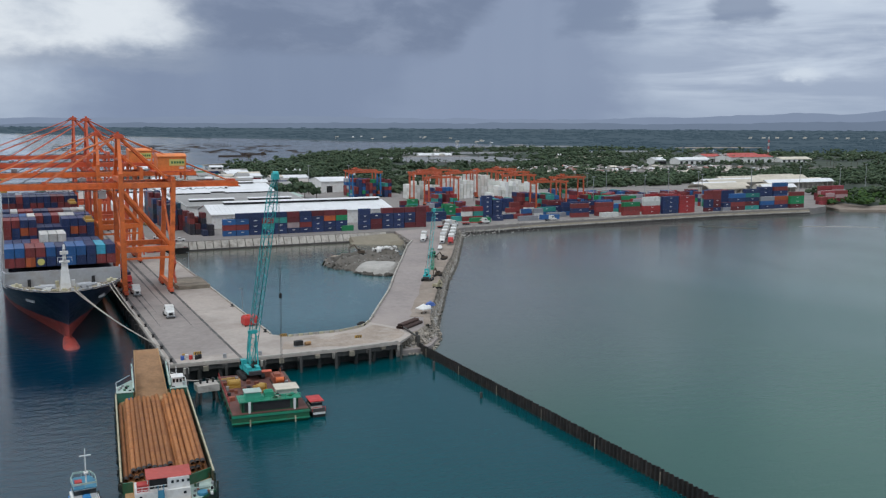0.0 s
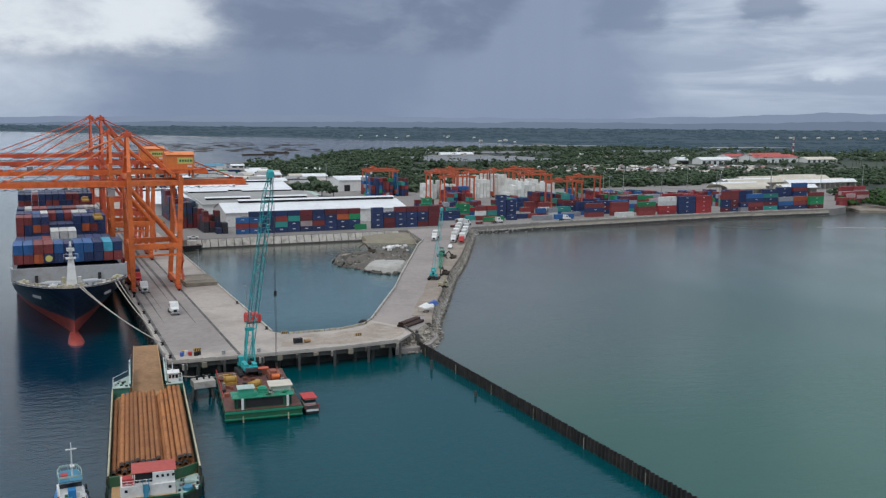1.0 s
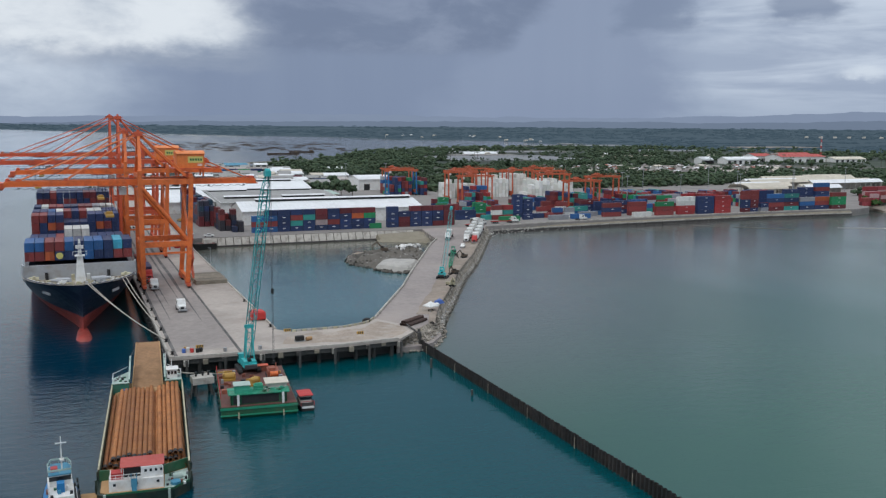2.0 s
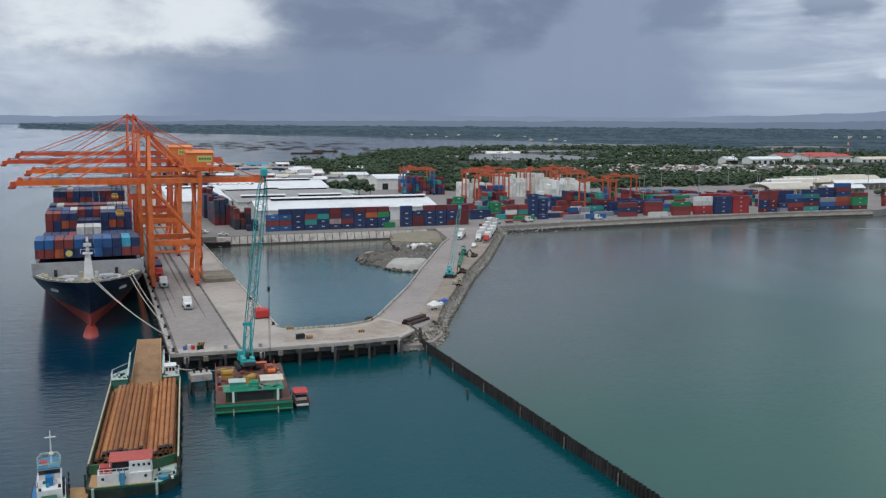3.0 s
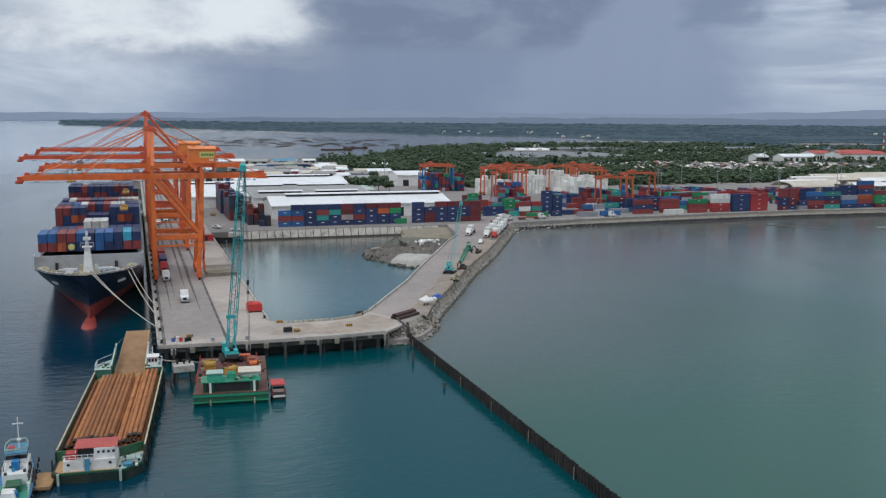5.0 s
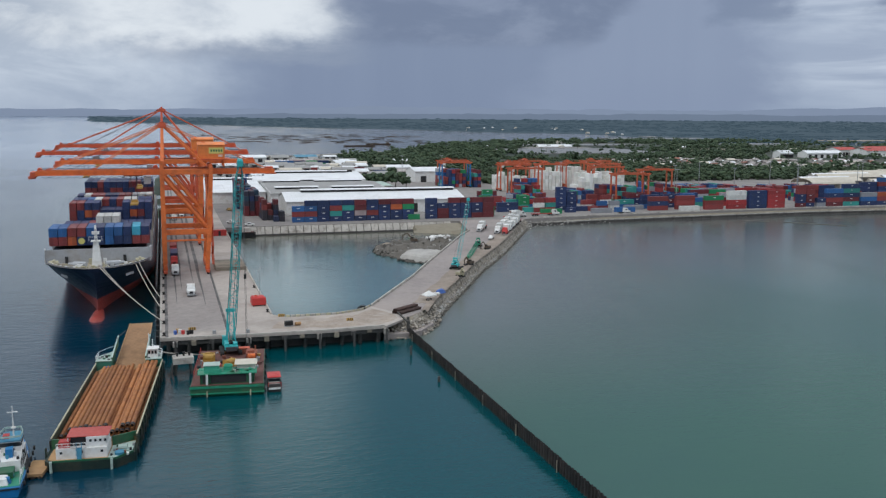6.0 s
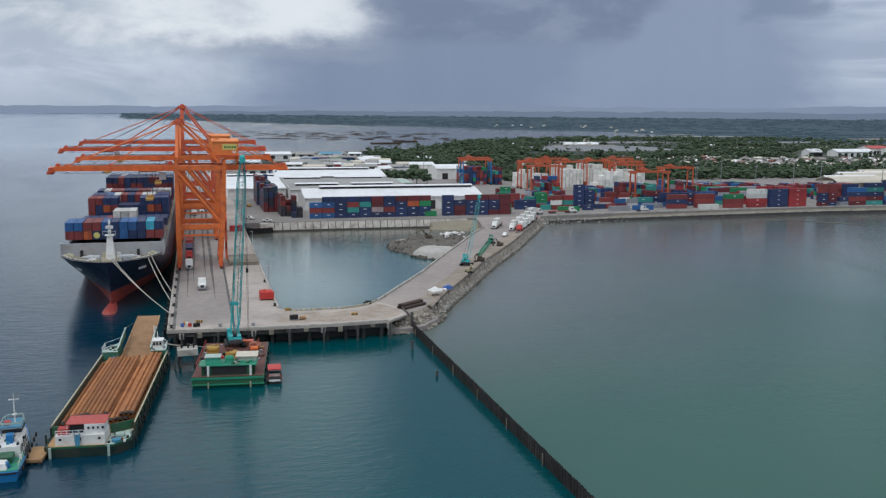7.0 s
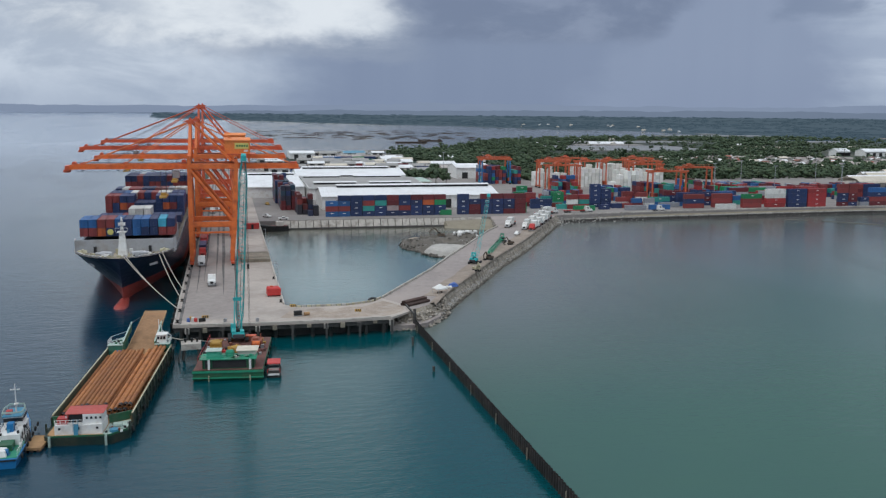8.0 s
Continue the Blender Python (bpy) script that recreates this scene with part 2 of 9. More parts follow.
DARK = mat("dark_opening", (0.02, 0.02, 0.022), 0.7, vary=0.2)
BLACK = mat("black_rubber", (0.018, 0.018, 0.018), 0.8, vary=0.2)
GLASS = mat("dark_glass", (0.02, 0.025, 0.03), 0.12, vary=0.1)
STEEL = mat("galvanised_steel", (0.36, 0.37, 0.38), 0.5, 0.6, vary=0.12)
SHEET = mat("sheet_pile", (0.022, 0.020, 0.019), 0.75, vary=0.25, obj_vary=0.35, stain=(0.07, 0.05, 0.04), stain_amt=0.5, stain_scale=0.6)
HULLG = mat("barge_green", (0.017, 0.112, 0.052), 0.5, vary=0.15, stain=(0.09, 0.10, 0.06), stain_amt=0.6, stain_scale=0.4)
WINGG = mat("wing_green", (0.03, 0.17, 0.12), 0.5, vary=0.15, stain=(0.10, 0.13, 0.09), stain_amt=0.6, stain_scale=0.5)
HULLD = mat("barge_dark_green", (0.014, 0.032, 0.025), 0.6, vary=0.2, stain=(0.085, 0.07, 0.042), stain_amt=0.75, stain_scale=0.35)
BULW = mat("bulwark_inside", (0.045, 0.06, 0.035), 0.8, vary=0.2, stain=(0.13, 0.075, 0.035), stain_amt=0.85, stain_scale=0.35)
RIM = mat("barge_rim", (0.46, 0.42, 0.29), 0.7, vary=0.15, stain=(0.16, 0.15, 0.08), stain_amt=0.6, stain_scale=0.6)
PALEG = mat("pale_green", (0.40, 0.50, 0.45), 0.6, vary=0.12, stain=(0.2, 0.25, 0.2), stain_amt=0.5)
MINT = mat("mint_green", (0.06, 0.36, 0.24), 0.5, vary=0.1)
BLUE = mat("boat_blue", (0.015, 0.15, 0.36), 0.4, vary=0.12)
CYAN = mat("boat_cyan", (0.05, 0.22, 0.34), 0.5, vary=0.1)
YELLOW = mat("yellow", (0.42, 0.25, 0.05), 0.5, vary=0.1)
SIGNY = mat("sign_yellow", (0.62, 0.55, 0.16), 0.5, vary=0.05)
SIGNG = mat("sign_green", (0.03, 0.16, 0.06), 0.5, vary=0.05)
RED = mat("red_paint", (0.46, 0.035, 0.03), 0.5, vary=0.1, obj_vary=0.15)
TARP = mat("blue_tarp", (0.06, 0.13, 0.40), 0.6, vary=0.15)
ROPE = mat("mooring_rope", (0.42, 0.38, 0.33), 0.9, vary=0.1)
CABLE = mat("steel_cable", (0.05, 0.05, 0.055), 0.6, vary=0.1)
CPAINT = {
    "navy blue": (0.018, 0.036, 0.112), "bright blue": (0.026, 0.108, 0.29), "brick red": (0.225, 0.040, 0.038), "maroon": (0.13, 0.020, 0.026),
    "red": (0.30, 0.030, 0.032), "orange-red": (0.42, 0.095, 0.03), "green": (0.02, 0.22, 0.085), "teal": (0.04, 0.26, 0.23),
    "white": (0.66, 0.66, 0.63), "grey": (0.33, 0.34, 0.37), "cyan": (0.06, 0.33, 0.46), "pink": (0.42, 0.33, 0.33)}
CMAT = {k: mat("container_" + k.replace(" ", "_"), c, 0.5, vary=0.08, obj_vary=0.22, stain=tuple(0.5 * x + 0.03 for x in c), stain_amt=0.55, stain_scale=0.5)
        for k, c in CPAINT.items()}


def palette_mat(name, colors, rough=0.6, vary=0.1, scale=1.0):
    """One paint per island, drawn from a palette."""
    m = mat(name, (1, 1, 1), rough, vary=vary, scale=scale)
    n, l = m.node_tree.nodes, m.node_tree.links
    geo = n.new("ShaderNodeNewGeometry")
    r = n.new("ShaderNodeValToRGB")
    r.color_ramp.interpolation = "CONSTANT"
    e = r.color_ramp.elements
    while len(e) < len(colors):
        e.new(0.5)
    for i, c in enumerate(colors):
        e[i].position, e[i].color = i / len(colors), (*c, 1)
    l.new(geo.outputs["Random Per Island"], r.inputs[0])
    p = n["Principled BSDF"]
    mul = n.new("ShaderNodeVectorMath")
    mul.operation = "MULTIPLY"
    l.new(p.inputs["Base Color"].links[0].from_socket, mul.inputs[0])
    l.new(r.outputs[0], mul.inputs[1])
    l.new(mul.outputs[0], p.inputs["Base Color"])
    return m


MIXBOX = palette_mat("mixed_containers", [CPAINT[k] for k in ("navy blue", "brick red", "maroon", "navy blue", "red", "green", "bright blue", "brick red", "navy blue", "maroon", "teal", "grey")])
WHITEBOX = palette_mat("reefer_containers", [(0.76, 0.76, 0.72), (0.68, 0.67, 0.62), (0.78, 0.78, 0.75), (0.62, 0.63, 0.58)])
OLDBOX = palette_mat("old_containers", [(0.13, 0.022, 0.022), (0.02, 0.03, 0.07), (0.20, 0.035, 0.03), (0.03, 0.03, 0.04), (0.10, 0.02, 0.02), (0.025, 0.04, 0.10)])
REDBOX = palette_mat("red_containers", [CPAINT["brick red"], (0.24, 0.03, 0.035), CPAINT["maroon"], (0.30, 0.05, 0.06), (0.42, 0.28, 0.28), CPAINT["maroon"]])


def foliage(name, colors, rough=0.8):
    m = palette_mat(name, colors, rough, 0.26, 0.22)
    m.node_tree.nodes["Principled BSDF"].inputs["Specular IOR Level"].default_value = 0.15
    return m


LEAF = foliage("leaves", [(0.056, 0.084, 0.048), (0.066, 0.094, 0.052), (0.050, 0.076, 0.046), (0.074, 0.098, 0.056), (0.060, 0.086, 0.052)])
LEAFB = foliage("mangrove_leaves", [(0.040, 0.080, 0.022), (0.055, 0.098, 0.026), (0.030, 0.060, 0.020)])
def field_material():
    """Flat country: a mosaic of dark green, dry and bare plots under grass and scrub."""
    m = mat("far_fields", (0.58, 0.60, 0.64), 0.95, vary=0.25, scale=0.03)
    n, l = m.node_tree.nodes, m.node_tree.links
    geo = n.new("ShaderNodeNewGeometry")
    v = n.new("ShaderNodeTexVoronoi")
    v.inputs["Scale"].default_value, v.inputs["Randomness"].default_value = 0.0075, 0.9
    l.new(geo.outputs["Position"], v.inputs["Vector"])
    sp = n.new("ShaderNodeSeparateColor")
    l.new(v.outputs["Color"], sp.inputs[0])
    r = n.new("ShaderNodeValToRGB")
    r.color_ramp.interpolation = "CONSTANT"
    plots = ((0.0, (0.040, 0.058, 0.036)), (0.22, (0.062, 0.084, 0.048)), (0.42, (0.046, 0.066, 0.044)), (0.56, (0.105, 0.120, 0.075)), (0.70, (0.052, 0.068, 0.046)), (0.84, (0.12, 0.118, 0.085)), (0.93, (0.085, 0.105, 0.068)))
    e = r.color_ramp.elements
    while len(e) < len(plots):
        e.new(0.5)
    for i, (p_, c_) in enumerate(plots):
        e[i].position, e[i].color = p_, (*c_, 1)
    l.new(sp.outputs[0], r.inputs[0])
    p = n["Principled BSDF"]
    mul = n.new("ShaderNodeVectorMath")
    mul.operation = "MULTIPLY"
    l.new(p.inputs["Base Color"].links[0].from_socket, mul.inputs[0])
    l.new(r.outputs[0], mul.inputs[1])
    l.new(mul.outputs[0], p.inputs["Base Color"])
    return m


FIELD = field_material()
POND = mat("pond_mud", (0.20, 0.195, 0.185), 0.35, vary=0.15, scale=0.05, stain=(0.12, 0.12, 0.10), stain_amt=0.6, stain_scale=0.02)
BARK = mat("bark", (0.10, 0.075, 0.055), 0.9)
YARD = mat("yard_paving", (0.25, 0.23, 0.215), 0.9, vary=0.12, scale=0.25, stain=(0.15, 0.14, 0.135), stain_amt=0.7, stain_scale=0.03)
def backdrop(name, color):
    """A plain far material whose emission stands in for the haze of the distance."""
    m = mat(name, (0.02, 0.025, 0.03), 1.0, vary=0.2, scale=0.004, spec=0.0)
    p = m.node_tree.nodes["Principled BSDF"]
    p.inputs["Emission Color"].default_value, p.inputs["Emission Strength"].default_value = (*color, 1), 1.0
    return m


# haze over hills, far land and far woods, put in as emission colour
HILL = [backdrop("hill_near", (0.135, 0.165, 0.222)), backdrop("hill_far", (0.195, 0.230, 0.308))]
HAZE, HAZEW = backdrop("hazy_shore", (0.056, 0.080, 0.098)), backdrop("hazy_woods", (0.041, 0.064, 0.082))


def water_material():
    m = bpy.data.materials.new("sea_water")
    m.use_nodes = True
    n, l = m.node_tree.nodes, m.node_tree.links
    p = n["Principled BSDF"]
    p.inputs["IOR"].default_value = 1.36
    geo = n.new("ShaderNodeNewGeometry")
    s = n.new("ShaderNodeSeparateXYZ")
    l.new(geo.outputs["Position"], s.inputs[0])

    def mth(op, a, b=0.0, c=0.0):
        k = n.new("ShaderNodeMath")
        k.operation = op
        for i, v in enumerate((a, b, c)):
            if isinstance(v, (int, float)):
                k.inputs[i].default_value = v
            else:
                l.new(v, k.inputs[i])
        return k.outputs[0]

    def smooth(v, a, b, lo=0.0, hi=1.0):
        k = n.new("ShaderNodeMapRange")
        k.interpolation_type = "SMOOTHSTEP"
        l.new(v, k.inputs[0])
        for i, x in enumerate((a, b, lo, hi)):
            k.inputs[1 + i].default_value = x
        return k.outputs[0]

    def tex(scale, detail, stretch=(1, 1, 1), dist=0.0):
        mp = n.new("ShaderNodeMapping")
        mp.inputs["Scale"].default_value = stretch
        l.new(geo.outputs["Position"], mp.inputs[0])
        k = n.new("ShaderNodeTexNoise")
        k.inputs["Scale"].default_value, k.inputs["Detail"].default_value, k.inputs["Distortion"].default_value = scale, detail, dist
        l.new(mp.outputs[0], k.inputs["Vector"])
        return k.outputs[0]

    def mix(f, a, b):
        k = n.new("ShaderNodeMix")
        k.data_type = "RGBA"
        for i, v in ((0, f), (6, a), (7, b)):
            if isinstance(v, tuple):
                k.inputs[i].default_value = (*v, 1)
            elif isinstance(v, (int, float)):
                k.inputs[i].default_value = v
            else:
                l.new(v, k.inputs[i])
        return k.outputs[2]

    x, y = s.outputs[0], s.outputs[1]
    soft = mth("MULTIPLY", mth("SUBTRACT", tex(0.012, 4, dist=0.5), 0.5), 60)
    # open sea: deep blue, greener in the shallows before the quay
    c = mix(smooth(mth("ADD", mth("ADD", x, mth("MULTIPLY", y, 0.12)), soft), -26, 26), (0.001, 0.021, 0.046), (0.001, 0.056, 0.066))
    c = mix(smooth(tex(0.006, 5, dist=1.0), 0.35, 0.7, 0.0, 0.35), c, (0.001, 0.050, 0.062))
    # farther out the haze over the bay is put into the base colour
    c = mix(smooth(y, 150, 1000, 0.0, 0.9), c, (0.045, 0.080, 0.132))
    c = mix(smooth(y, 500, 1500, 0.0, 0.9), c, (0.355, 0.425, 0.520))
    # the basin behind the quay: silty
    basin = mth("MULTIPLY", smooth(x, 26, 30), smooth(y, 12, 60))
    c = mix(basin, c, mix(smooth(mth("ADD", y, soft), 120, 215), (0.075, 0.148, 0.165), (0.115, 0.112, 0.090)))
    # beyond the sheet piles and the causeway: turbid, brown towards the yard
    side = mth("SUBTRACT", mth("SUBTRACT", x, 61.6), mth("MULTIPLY", mth("MAXIMUM", mth("SUBTRACT", y, 4), 0), 0.565))
    turbid = mix(smooth(mth("ADD", mth("MULTIPLY_ADD", x, -0.28, y), mth("MULTIPLY", soft, 1.4)), -120, 130), (0.042, 0.106, 0.076), (0.080, 0.074, 0.072))
    turbid = mix(smooth(tex(0.008, 5, dist=1.2), 0.4, 0.65, 0.0, 0.45), turbid, (0.038, 0.092, 0.080))
    # paler base colour on the water beside the causeway
    pale_side = mth("MULTIPLY", smooth(mth("ADD", side, mth("MULTIPLY", soft, 0.8)), 120, -5), smooth(y, -80, 50, 0.0, 0.85))
    turbid = mix(pale_side, turbid, (0.160, 0.170, 0.162))
    near = mth("MULTIPLY", smooth(y, 900, 500), smooth(side, -0.3, 0.3))
    c = mix(near, c, turbid)
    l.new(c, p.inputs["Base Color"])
    calm = tex(0.010, 4, (1, 0.45, 1), 0.8)
    l.new(mth("MULTIPLY_ADD", near, 0.14, smooth(calm, 0.35, 0.65, 0.04, 0.12)), p.inputs["Roughness"])
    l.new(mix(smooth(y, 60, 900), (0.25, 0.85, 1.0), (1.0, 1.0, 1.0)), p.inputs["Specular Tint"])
    w1 = tex(0.42, 5, (0.55, 1.35, 1), 0.35)
    w2 = tex(0.10, 4, (0.6, 1.2, 1), 0.3)
    w3 = tex(1.6, 3, (0.7, 1.4, 1), 0.3)
    h = mth("MULTIPLY_ADD", w3, 0.30, mth("MULTIPLY_ADD", w2, 0.6, mth("MULTIPLY", w1, 0.75)))
    b = n.new("ShaderNodeBump")
    b.inputs["Distance"].default_value = 0.5
    l.new(mth("MULTIPLY", smooth(calm, 0.3, 0.65, 0.21, 0.33), mth("SUBTRACT", 1.0, mth("MULTIPLY", near, 0.38))), b.inputs["Strength"])
    l.new(h, b.inputs["Height"])
    l.new(b.outputs[0], p.inputs["Normal"])
    return m


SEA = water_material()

# ---- building helpers ----
class Build:
    """Collects simple solids into one mesh."""

    def __init__(self):
        self.v, self.f = [], []

    def add(self, verts, faces):
        o = len(self.v)
        self.v += [tuple(p) for p in verts]
        self.f += [tuple(o + i for i in f) for f in faces]
        return self

    def box(self, x0, y0, z0, x1, y1, z1):
        return self.add([(x0, y0, z0), (x1, y0, z0), (x1, y1, z0), (x0, y1, z0), (x0, y0, z1), (x1, y0, z1), (x1, y1, z1), (x0, y1, z1)],
                        [(3, 2, 1, 0), (4, 5, 6, 7), (0, 1, 5, 4), (1, 2, 6, 5), (2, 3, 7, 6), (3, 0, 4, 7)])

    def beam(self, p, q, w, h=None, w2=None, h2=None):
        """A box girder from p to q, w wide and h high, tapering to w2, h2."""
        h = w if h is None else h
        w2, h2 = w if w2 is None else w2, h if h2 is None else h2
        p, q = Vector(p), Vector(q)
        d = (q - p).normalized()
        up = Vector((0, 0, 1)) if abs(d.z) < 0.95 else Vector((0, 1, 0))
        s = d.cross(up).normalized()
        u = s.cross(d).normalized()
        vs = []
        for c, a, b in ((p, w, h), (q, w2, h2)):
            vs += [c - s * a / 2 - u * b / 2, c + s * a / 2 - u * b / 2, c + s * a / 2 + u * b / 2, c - s * a / 2 + u * b / 2]
        return self.add(vs, [(0, 3, 2, 1), (4, 5, 6, 7), (0, 1, 5, 4), (1, 2, 6, 5), (2, 3, 7, 6), (3, 0, 4, 7)])

    def tube(self, p, q, r, n=8, r2=None, caps=True):
        p, q = Vector(p), Vector(q)
        r2 = r if r2 is None else r2
        d = (q - p).normalized()
        up = Vector((0, 0, 1)) if abs(d.z) < 0.95 else Vector((0, 1, 0))
        s = d.cross(up).normalized()
        u = s.cross(d).normalized()
        vs = []
        for c, a in ((p, r), (q, r2)):
            vs += [c + (s * math.cos(2 * math.pi * i / n) + u * math.sin(2 * math.pi * i / n)) * a for i in range(n)]
        fs = [(i, (i + 1) % n, n + (i + 1) % n, n + i) for i in range(n)]
        if caps:
            fs += [tuple(range(n - 1, -1, -1)), tuple(range(n, 2 * n))]
        return self.add(vs, fs)

    def prism(self, poly, z0, z1):
        n = len(poly)
        vs = [(x, y, z0) for x, y in poly] + [(x, y, z1) for x, y in poly]
        return self.add(vs, [tuple(range(n - 1, -1, -1)), tuple(range(n, 2 * n))] + [(i, (i + 1) % n, n + (i + 1) % n, n + i) for i in range(n)])

    def loft(self, rings, close=True, caps=True):
        """Skins a row of rings with equally many points."""
        n = len(rings[0])
        vs = [p for r in rings for p in r]
        fs = []
        for k in range(len(rings) - 1):
            for i in range(n if close else n - 1):
                j = (i + 1) % n
                fs.append((k * n + i, k * n + j, (k + 1) * n + j, (k + 1) * n + i))
        if caps and close:
            fs += [tuple(range(n - 1, -1, -1)), tuple(range((len(rings) - 1) * n, len(rings) * n))]
        return self.add(vs, fs)

    def mesh(self, name, material, smooth=False):
        me = bpy.data.meshes.new(name)
        me.from_pydata(self.v, [], self.f)
        bm = bmesh.new()
        bm.from_mesh(me)
        bmesh.ops.recalc_face_normals(bm, faces=bm.faces)
        bm.to_mesh(me)
        bm.free()
        if smooth:
            me.shade_smooth()
        me.materials.append(material)
        return me


def part(name, b, material, parent=None, label="", smooth=False):
    ob = new(name, b.mesh(name, material, smooth))
    ob.parent = parent
    return tagged(ob, label)


def thing(name, label, category, at=(0, 0, 0), turn=0.0, group="", kind=""):
    ob = new(name)
    ob.matrix_basis = pose(*at, 0, 0, turn)
    return tagged(ob, label, category, group, kind)


def structure(name, b, material, label, category, smooth=False):
    return tagged(part(name, b, material, None, "", smooth), label, category, kind="structure")


def rows_mesh(name, verts, faces, material, smooth=False):
    """A mesh from number arrays, for the many-piece stuff."""
    me = bpy.data.meshes.new(name)
    me.from_pydata(verts, [], faces)
    if smooth:
        me.shade_smooth()
    me.materials.append(material)
    return new(name, me)


# ---- the sea, the shores and the distance ----
DECK = 4.2          # quay and yard level over the water
FAR0, FAR1, RISE = 2200.0, 4900.0, 50.0


def lift(x, y):
    """The far sheet rises gently to meet the horizon within reach of the lens."""
    r = math.hypot(x, y + 200)
    return RISE * max(0.0, (r - FAR0) / (FAR1 - FAR0)) ** 2


def sheet(radii, a0, a1, steps, z, keep=None):
    """A fan-shaped sheet round the camera's place, following lift()."""
    vs, fs = [], []
    for r in radii:
        for k in range(steps + 1):
            a = radians(a0 + (a1 - a0) * k / steps)
            x, y = r * math.sin(a), -200 + r * math.cos(a)
            vs.append((x, y, lift(x, y) + z))
    m = steps + 1
    for i in range(len(radii) - 1):
        for k in range(steps):
            fs.append((i * m + k, i * m + k + 1, (i + 1) * m + k + 1, (i + 1) * m + k))
    return Build().add(vs, fs)


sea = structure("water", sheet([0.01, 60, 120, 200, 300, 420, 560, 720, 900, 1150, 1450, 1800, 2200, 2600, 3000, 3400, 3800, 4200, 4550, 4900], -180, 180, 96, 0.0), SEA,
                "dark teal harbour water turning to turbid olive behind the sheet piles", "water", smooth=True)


def smooth_noise(x, y, s):
    return noise.noise(Vector((x * s, y * s, 0.37)))


def shore(name, outline, height, label, material=FIELD, step=60.0):
    """A low land mass inside an outline, with its bank going down under the water."""
    pts = []
    for i in range(len(outline)):
        a, b = Vector(outline[i]), Vector(outline[(i + 1) % len(outline)])
        k = max(1, int((b - a).length / step))
        for j in range(k):
            q = a.lerp(b, j / k)
            w = 10.0 if k > 2 else 0.0
            pts.append((q.x + w * smooth_noise(q.x, q.y, 0.011), q.y + w * smooth_noise(q.y, q.x, 0.013)))
    bm = bmesh.new()
    top = [bm.verts.new((x, y, lift(x, y) + height)) for x, y in pts]
    low = [bm.verts.new((x, y, lift(x, y) - 3)) for x, y in pts]
    face = bm.faces.new(top)
    for i in range(len(pts)):
        j = (i + 1) % len(pts)
        bm.faces.new((low[i], low[j], top[j], top[i]))
    bmesh.ops.triangulate(bm, faces=[face])
    bmesh.ops.recalc_face_normals(bm, faces=bm.faces)
    me = bpy.data.meshes.new(name)
    bm.to_mesh(me)
    bm.free()
    me.materials.append(material)
    return tagged(new(name, me), label, "land", kind="structure")


def grid_land(name, inside, x0, x1, y0, y1, step, height, label, material=FIELD):
    """Low country as a grid that follows lift(), its edge dropping under the water where inside() ends."""
    nx, ny = int((x1 - x0) / step), int((y1 - y0) / step)
    vs, fs = [], []
    for j in range(ny + 1):
        for i in range(nx + 1):
            x, y = x0 + i * step, y0 + j * step
            x += 0.35 * step * smooth_noise(x, y, 0.05)
            y += 0.35 * step * smooth_noise(y, x, 0.05)
            d = inside(x, y)
            z = height + 1.0 * smooth_noise(x, y, 0.01) if d > 0 else -4.0
            vs.append((x, y, lift(x, y) + z))
    for j in range(ny):
        for i in range(nx):
            a = j * (nx + 1) + i
            q = (a, a + 1, a + nx + 2, a + nx + 1)
            if max(vs[k][2] - lift(vs[k][0], vs[k][1]) for k in q) > -3:
                fs.append(q)
    b = Build().add(vs, fs)
    return structure(name, b, material, label, "land", smooth=True)


def between(pts, x):
    """The value at x of a row of (x, value) pairs."""
    for (a, b), (c, d) in zip(pts, pts[1:]):
        if x <= c:
            return b + (d - b) * (x - a) / (c - a)
    return pts[-1][1]


def coast_y(x):
    """How far the land of the yard side reaches towards the bay."""
    return between(((-10, 890), (110, 905), (215, 955), (290, 1020), (375, 1155), (433, 1290), (493, 1390), (590, 1505), (700, 1560), (790, 1640), (870, 1695), (1000, 1640), (1110, 1720), (1316, 2030), (1500, 2300)), x)


def bearing(x, y):
    return math.degrees(math.atan2(x, y + 200)), math.hypot(x, y + 200)


def near_land(x, y):
    a, r = bearing(x, y)
    west = 2 if y < 640 else 2 + (y - 640) * 0.30
    south = 300 if x < 470 else 300 - (x - 470) * 0.9
    bay = coast_y(x) - y if a < 30.8 else 500
    return min(x - west, bay, y - south) if r < 4850 else -1


def far_land(x, y):
    """The low green shore across the bay."""
    a, r = bearing(x, y)
    if a < -4.2 or a > 36 or r > 4850:
        return -1
    edge = between(((-4.2, 4130), (-2.3, 4040), (2.4, 3815), (6.6, 3585), (11.6, 3447), (15.2, 3365), (17.4, 3194), (21, 3060), (24.2, 3050), (26, 2966), (30.6, 2590), (36, 2400)), a)
    return r - edge - 22 * smooth_noise(x, y, 0.004)


HAZE_R = 2080.0
ground = grid_land("ground", lambda x, y: min(near_land(x, y), HAZE_R - bearing(x, y)[1]), -20, 2200, -400, 2000, 24.0, 3.2, "flat green country with fields and scattered trees behind the port")
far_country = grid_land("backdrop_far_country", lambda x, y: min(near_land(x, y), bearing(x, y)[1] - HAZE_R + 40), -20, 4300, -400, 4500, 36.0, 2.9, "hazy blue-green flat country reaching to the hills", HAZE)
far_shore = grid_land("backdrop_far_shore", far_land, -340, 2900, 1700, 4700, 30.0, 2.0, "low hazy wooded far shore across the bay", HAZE)


